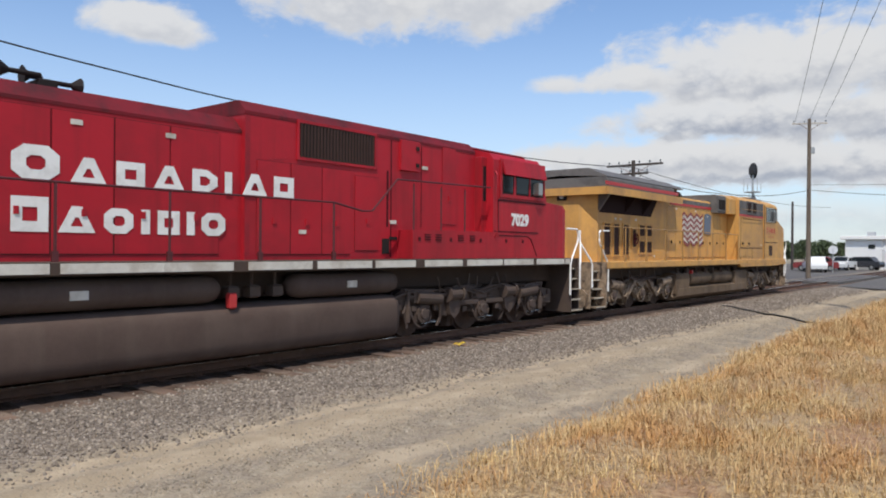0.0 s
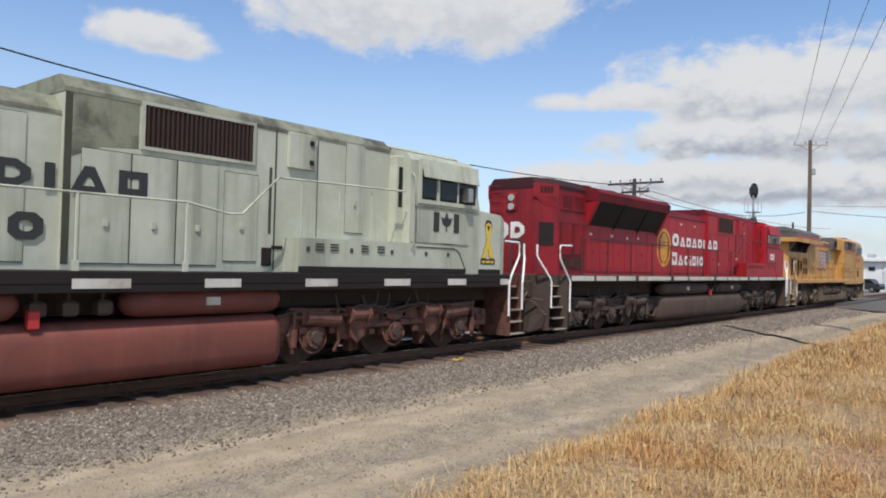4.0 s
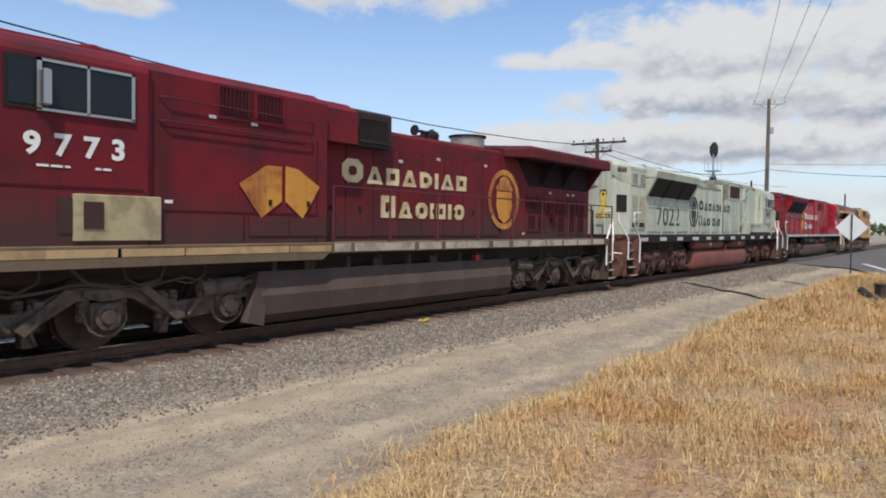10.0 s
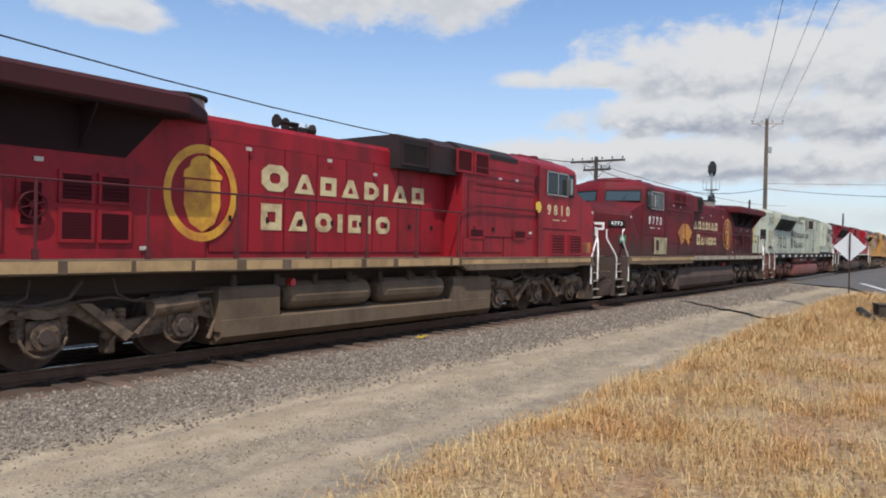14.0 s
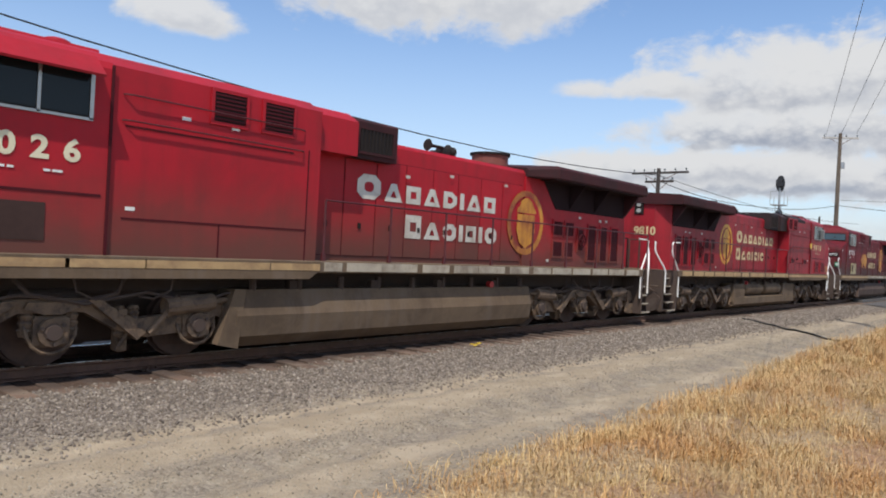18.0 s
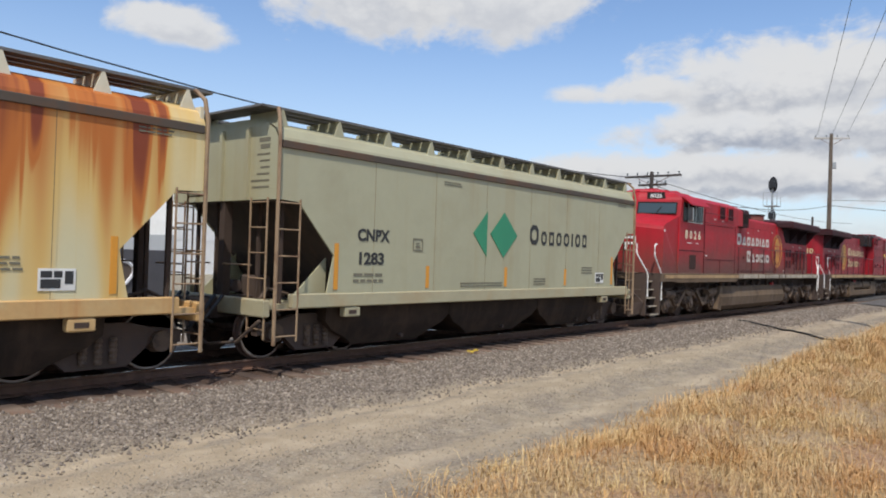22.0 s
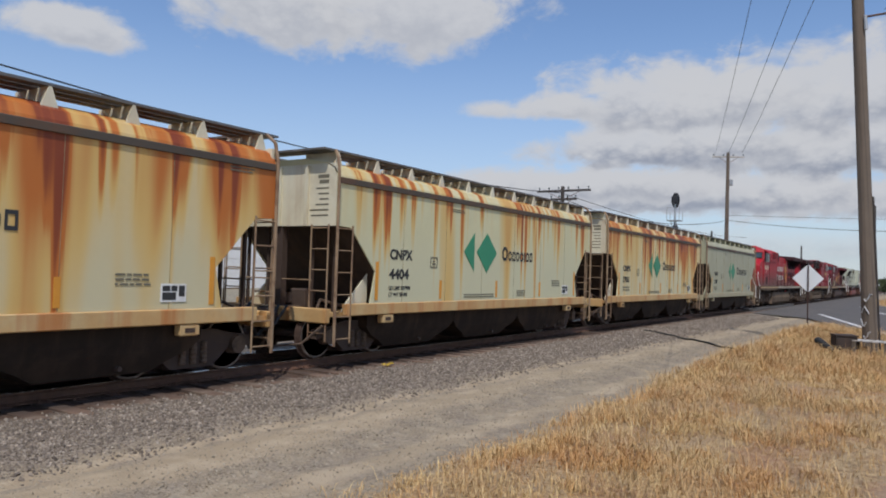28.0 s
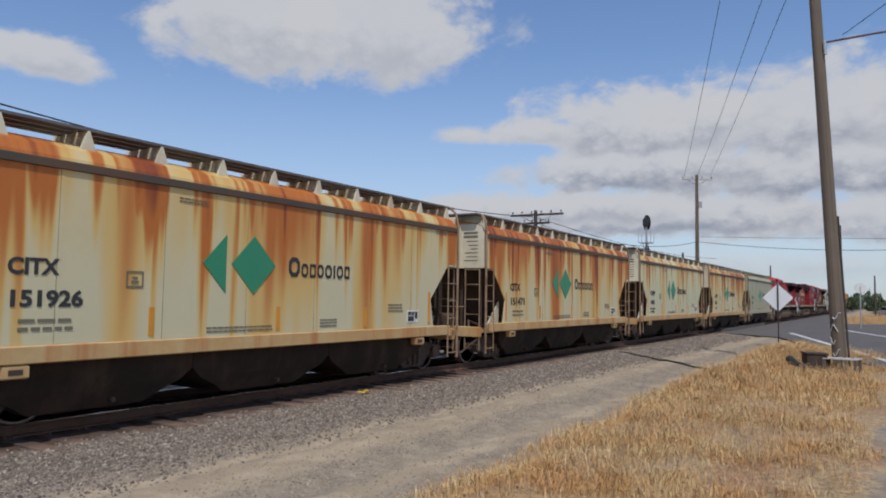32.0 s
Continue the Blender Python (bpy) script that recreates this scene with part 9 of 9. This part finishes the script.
# ---- near things on the ground ----
# black hose lying across the dirt road
bm = B()
pts = []
for i in range(25):
    t = i / 24
    x = 27.3 - 3.4 * t + 0.5 * math.sin(t * 5) - 1.2 * t * (1 - t)
    y = 8.9 - 4.3 * t
    pts.append((x, y, ground_z(x, y) + 0.03))
pipe(bm, pts, 0.035, 8)
me = finish(bm, True)
me.materials.append(M["hose"])
tagged(new("hose", me), "black hose lying across the dirt road", "hose")

# crumpled yellow scrap by the tie ends
bm = B()
rnd = random.Random(3)
grid = [[bm.verts.new((11.95 + 0.055 * i + rnd.uniform(-0.015, 0.015), 9.26 + 0.05 * j + rnd.uniform(-0.015, 0.015), ground_z(11.95, 9.26) + 0.05 + rnd.uniform(0, 0.06))) for i in range(6)] for j in range(4)]
for a, b in zip(grid, grid[1:]):
    for i in range(5):
        bm.faces.new((a[i], a[i + 1], b[i + 1], b[i]))
M["scrap"] = surface("yellow_plastic_scrap", (0.70, 0.52, 0.06), 0.5, var=0.2, bump=0)
bmesh.ops.solidify(bm, geom=bm.faces[:], thickness=0.006)
me = finish(bm)
me.materials.append(M["scrap"])
tagged(new("litter", me), "crumpled yellow plastic scrap beside the track", "litter")

# near pole: bracket arm, conduit, foil strips, and the junk at its foot
bm = B()
pipe(bm, [(0, -0.1, 10.35), (0.2, -1.6, 10.4), (0.5, -4.2, 10.42)], 0.035, 8)
part("bracket_arm", bm, "rail", near_pole)
bm = B()
rod(bm, (-0.15, -0.2, 9.9), (-0.15, -0.2, 10.35), 0.05, 8)
part("insulator", bm, "aluminium", near_pole)
wire([(26.0, 1.2, 10.6), (21.0, -9.0, 15.5)], 0.012, "thin steel guy wire from the pole")
bm = B()
rod(bm, (0.06, -0.25, 0.0), (0.06, -0.22, 4.7), 0.03, 8)
part("conduit", bm, "pole_dark", near_pole)
rnd = random.Random(9)
M["foil"] = surface("torn_silver_tape", (0.55, 0.54, 0.52), 0.4, metal=0.4, var=0.3)
for k in range(9):
    bm = B()
    z = 0.25 + 0.19 * k
    a = math.pi + rnd.uniform(-0.2, 0.9)
    pts = [(-0.225 * math.cos(a + 0.25 * i - 0.4 + math.pi), 0.225 * math.sin(a + 0.25 * i - 0.4 + math.pi), z + 0.12 * math.sin(i * 1.3 + k)) for i in range(5)]
    pts = [(-abs(px) if k % 2 else px * -1.0, py, pz) for px, py, pz in pts]
    pipe(bm, pts, 0.018, 5)
    part("tape_strip", bm, "foil", near_pole)

junk = thing("junk_box", "dark rusty metal box dumped at the foot of the pole", "box", pose(24.6, 2.05, ground_z(24.6, 2.05) - 0.01, 0, 0, 20))
bm = B()
box(bm, -0.3, 0.3, -0.28, 0.28, 0.0, 0.55, 0.03)
part("case", bm, "slope_brown", junk)
bm = B()
box(bm, -0.32, 0.32, -0.30, 0.30, 0.55, 0.60, 0.01)
part("lid", bm, "slope_brown", junk)
tyre = thing("old_tyre", "worn black tyre lying in the dry grass", "tyre", pose(23.8, 2.45, ground_z(23.8, 2.45) + 0.19, 38, 12, 0))
bm = B()
n, k = 22, 10
rings = [[((0.25 + 0.10 * math.cos(2 * math.pi * j / k)) * math.cos(2 * math.pi * i / n), (0.25 + 0.10 * math.cos(2 * math.pi * j / k)) * math.sin(2 * math.pi * i / n), 0.10 * math.sin(2 * math.pi * j / k)) for j in range(k)] for i in range(n)]
ring_faces(bm, rings + [rings[0]], caps=False)
bmesh.ops.remove_doubles(bm, verts=bm.verts[:], dist=0.0005)
part("tread", bm, "tyre", tyre, smooth=True)
slab = thing("broken_pallet", "weathered grey pallet boards leaning at the pole", "pallet", pose(24.6, 1.32, ground_z(24.6, 1.32), 0, 0, -8))
for k in range(4):
    bm = B()
    box(bm, -0.35, 0.35, -0.45 + 0.24 * k, -0.27 + 0.24 * k, 0.42, 0.45)
    part("board", bm, "arm", slab)
for x, y in ((-0.28, -0.4), (-0.28, 0.0), (-0.28, 0.42), (0.28, -0.4), (0.28, 0.42)):
    bm = B()
    box(bm, x - 0.05, x + 0.05, y - 0.05, y + 0.05, 0.0, 0.42)
    part("block", bm, "pole", slab)

# dumpster-like white signs beyond the road
far_sign = thing("crossing_sign", "white crossing sign on a thin post beyond the road", "road sign", pose(66.0, 2.2, 0.0))
bm = B()
rod(bm, (0, 0, 0), (0, 0, 3.4), 0.05, 8)
part("post", bm, "aluminium", far_sign)
bm = B()
rod(bm, (-0.02, 0, 3.25), (0.02, 0, 3.25), 0.42, 20)
part("disc", bm, "white", far_sign)
far_sign2 = thing("road_sign", "pale round sign back on a post in the yard", "road sign", pose(80.0, 15.4, 0.0))
bm = B()
rod(bm, (0, 0, 0), (0, 0, 2.5), 0.04, 8)
part("post", bm, "aluminium", far_sign2)
bm = B()
rod(bm, (-0.02, 0, 2.35), (0.02, 0, 2.35), 0.42, 20)
part("disc", bm, "sign_back", far_sign2)

# ---- small things on single units ----
def flag_emblem(e):
    """A waving striped flag with a dark canton and a shield, as plain shapes."""
    L = GE_L / 2
    y = -1.012
    for k in range(11):
        bm = B()
        pts0 = [(-1.5 + 0.16 * i, 0.075 * math.sin(i * 1.55)) for i in range(14)]
        z = 2.06 + 0.104 * k
        up = [(L - 12.0 + px, z + dz + 0.100) for px, dz in pts0]
        dn = [(L - 12.0 + px, z + dz) for px, dz in pts0]
        for (a, b), (c, d) in zip(zip(up, up[1:]), zip(dn, dn[1:])):
            ring_faces(bm, [[(a[0], yy, a[1]), (b[0], yy, b[1]), (d[0], yy, d[1]), (c[0], yy, c[1])] for yy in (y, y - 0.006)])
        part("flag_stripe", bm, "flag_red" if k % 2 == 0 else "stripe", e)
    bm = B()
    pts = [(-0.1, 2.52), (0.62, 2.48), (0.70, 3.22), (0.30, 3.30), (-0.05, 3.26)]
    ring_faces(bm, [[(L - 11.2 + px, yy, pz) for px, pz in pts] for yy in (y - 0.008, y - 0.014)])
    part("flag_canton", bm, "blue", e)


flag_emblem(TRAIN[0][0])


def roof_bands(e):
    """Grey roof edge with a red line below it along the hood, and the yellow lip of the radiator wing."""
    L = GE_L / 2
    X = lambda d: L - d
    for s in (-1, 1):
        for d0, d1, y, z0, z1, m, nm in ((8.6, 14.6, 0.998, 3.56, 3.70, "roof_grey", "roof_edge"), (8.6, 14.6, 0.998, 3.47, 3.555, "stripe_red", "red_stripe"), (5.0, 8.4, 1.466, 3.40, 3.96, "roof_grey", "roof_edge"), (5.0, 8.4, 1.466, 3.31, 3.395, "stripe_red", "red_stripe"),
                                     (14.9, 20.52, 1.548, 3.44, 3.66, "yellow", "wing_lip")):
            bm = B()
            box(bm, X(d1), X(d0), *sorted((s * (y - 0.02), s * (y + 0.004))), z0, z1)
            part(nm, bm, m, e)
    bm = B()
    box(bm, X(20.56), X(20.50), -1.54, 1.54, 3.44, 3.66)
    part("wing_lip", bm, "yellow", e)
    bm = B()
    prof = [(-1.5, 3.95), (1.5, 3.95), (0.9, 4.22), (-0.9, 4.22)]
    prism_x(bm, prof, X(20.5), X(14.6))
    part("radiator_roof", bm, "roof_grey", e)


roof_bands(TRAIN[0][0])


def old_unit_marks(e):
    """Faded golden leaves and a cream equipment cover on the weathered dark red unit."""
    L = GE_L / 2
    y = 1.478
    for pts in (((6.5, 2.45), (7.05, 2.78), (7.38, 2.78), (7.38, 2.2), (6.95, 1.92), (6.78, 2.1)), ((7.46, 2.2), (7.46, 2.8), (7.75, 2.76), (8.25, 2.48), (8.02, 2.15), (7.85, 1.92))):
        bm = B()
        ring_faces(bm, [[(L - d, yy, z) for d, z in pts] for yy in (y, y + 0.006)])
        part("leaf_mark", bm, "gold_worn", e, "faded golden leaf decal")
    bm = B()
    box(bm, L - 5.1, L - 3.85, 1.50, 1.53, 1.56, 2.18, 0.01)
    c = part("battery_cover", bm, "cover_khaki", e, "grimy cream-coloured equipment cover")
    bm = B()
    box(bm, L - 4.25, L - 3.98, 1.53, 1.542, 1.72, 2.08)
    part("vent", bm, "grille_brown", c)
    bm = B()
    box(bm, L - 1.44, L - 1.40, 1.20, 1.40, 1.95, 2.2)
    fa = part("first_aid_mark", bm, "green", e, "green first-aid square with a pale cross")
    for w, h in ((0.025, 0.075), (0.075, 0.025)):
        bm = B()
        box(bm, L - 1.40, L - 1.396 + 0.002 * (w > h), 1.30 - w, 1.30 + w, 2.075 - h, 2.075 + h)
        part("cross_bar", bm, "white", fa)


old_unit_marks(TRAIN[3][0])

# ---- far telecom mast behind the white building ----
mast = thing("telecom_mast", "slim grey lattice telecom mast with a ring of pale antennas", "mast", pose(148 * math.cos(radians(47.45)), 148 * math.sin(radians(47.45)), 0))
for k in range(3):
    a = 2 * math.pi * k / 3
    bm = B()
    rod(bm, (1.0 * math.cos(a), 1.0 * math.sin(a), 0), (0.75 * math.cos(a), 0.75 * math.sin(a), 23.0), 0.11, 6)
    part("leg", bm, "aluminium", mast)
for k in range(14):
    bm = B()
    z = 1.5 + 1.5 * k
    for j in range(3):
        a, b = 2 * math.pi * j / 3, 2 * math.pi * (j + 1) / 3
        rod(bm, (0.9 * math.cos(a), 0.9 * math.sin(a), z), (0.9 * math.cos(b), 0.9 * math.sin(b), z + 1.5), 0.04, 5)
    tagged(part("bracing", bm, "aluminium", mast), kind="stuff")
bm = B()
turned_z(bm, 0, 0, [(22.6, 1.9), (22.75, 1.9)], 12)
part("platform", bm, "aluminium", mast)
for k in range(12):
    a = 2 * math.pi * k / 12
    bm = B()
    box(bm, -0.16, 0.16, -0.08, 0.08, 0.0, 2.3, 0.03)
    part("antenna", bm, "white" if k % 3 else "aluminium", mast, at=pose(1.9 * math.cos(a), 1.9 * math.sin(a), 22.7, 0, 0, math.degrees(a) + 90))

# ---- movement: the train rolls by; seconds 0, 0.5, 1 ... and the metres gone ----
GONE = [
    -0.03, 2.73, 5.48, 8.22, 10.95, 13.67, 16.38, 19.09, 21.80, 24.50, 27.20, 29.90, 32.60,
    35.29, 37.99, 40.69, 43.38, 46.08, 48.78, 51.48, 54.18, 56.88, 59.58, 62.28, 64.99, 67.69,
    70.39, 73.09, 75.79, 78.49, 81.18, 83.88, 86.57, 89.26, 91.94, 94.63, 97.31, 99.99, 102.66,
    105.34, 108.00, 110.67, 113.33, 115.99, 118.65, 121.30, 123.96, 126.61, 129.26, 131.91, 134.57, 137.23,
    139.89, 142.55, 145.23, 147.91, 150.60, 153.29, 155.99, 158.69, 161.38, 164.07, 166.77, 169.47, 172.16,
]


def gone(t):
    """Metres gone at t, through the table by a smooth cubic."""
    k = min(max(int(t * 2), 0), len(GONE) - 2)
    f = t * 2 - k
    a, b = GONE[k], GONE[k + 1]
    p = GONE[k - 1] if k else 2 * a - b
    q = GONE[k + 2] if k + 2 < len(GONE) else 2 * b - a
    return a + 0.5 * f * (b - p + f * (2 * p - 5 * a + 4 * b - q + f * (3 * (a - b) + q - p)))


def motions():
    times = [0.5 * k for k in range(65)]
    for unit, centre, turn in TRAIN:
        walk(unit, [(t, pose(centre + gone(t), TRACK_Y, RAIL, 0, 0, turn)) for t in times])
    steps = [0.1 * k for k in range(321)]
    for axle, x, r in WHEELSETS:
        turned = axle.parent.name in REVERSED
        k = 180 / math.pi / (r * SIZE) * (-1 if turned else 1)
        walk(axle, [(t, pose(x, 0, r, 0, gone(t) * k, 0)) for t in steps])


motions()
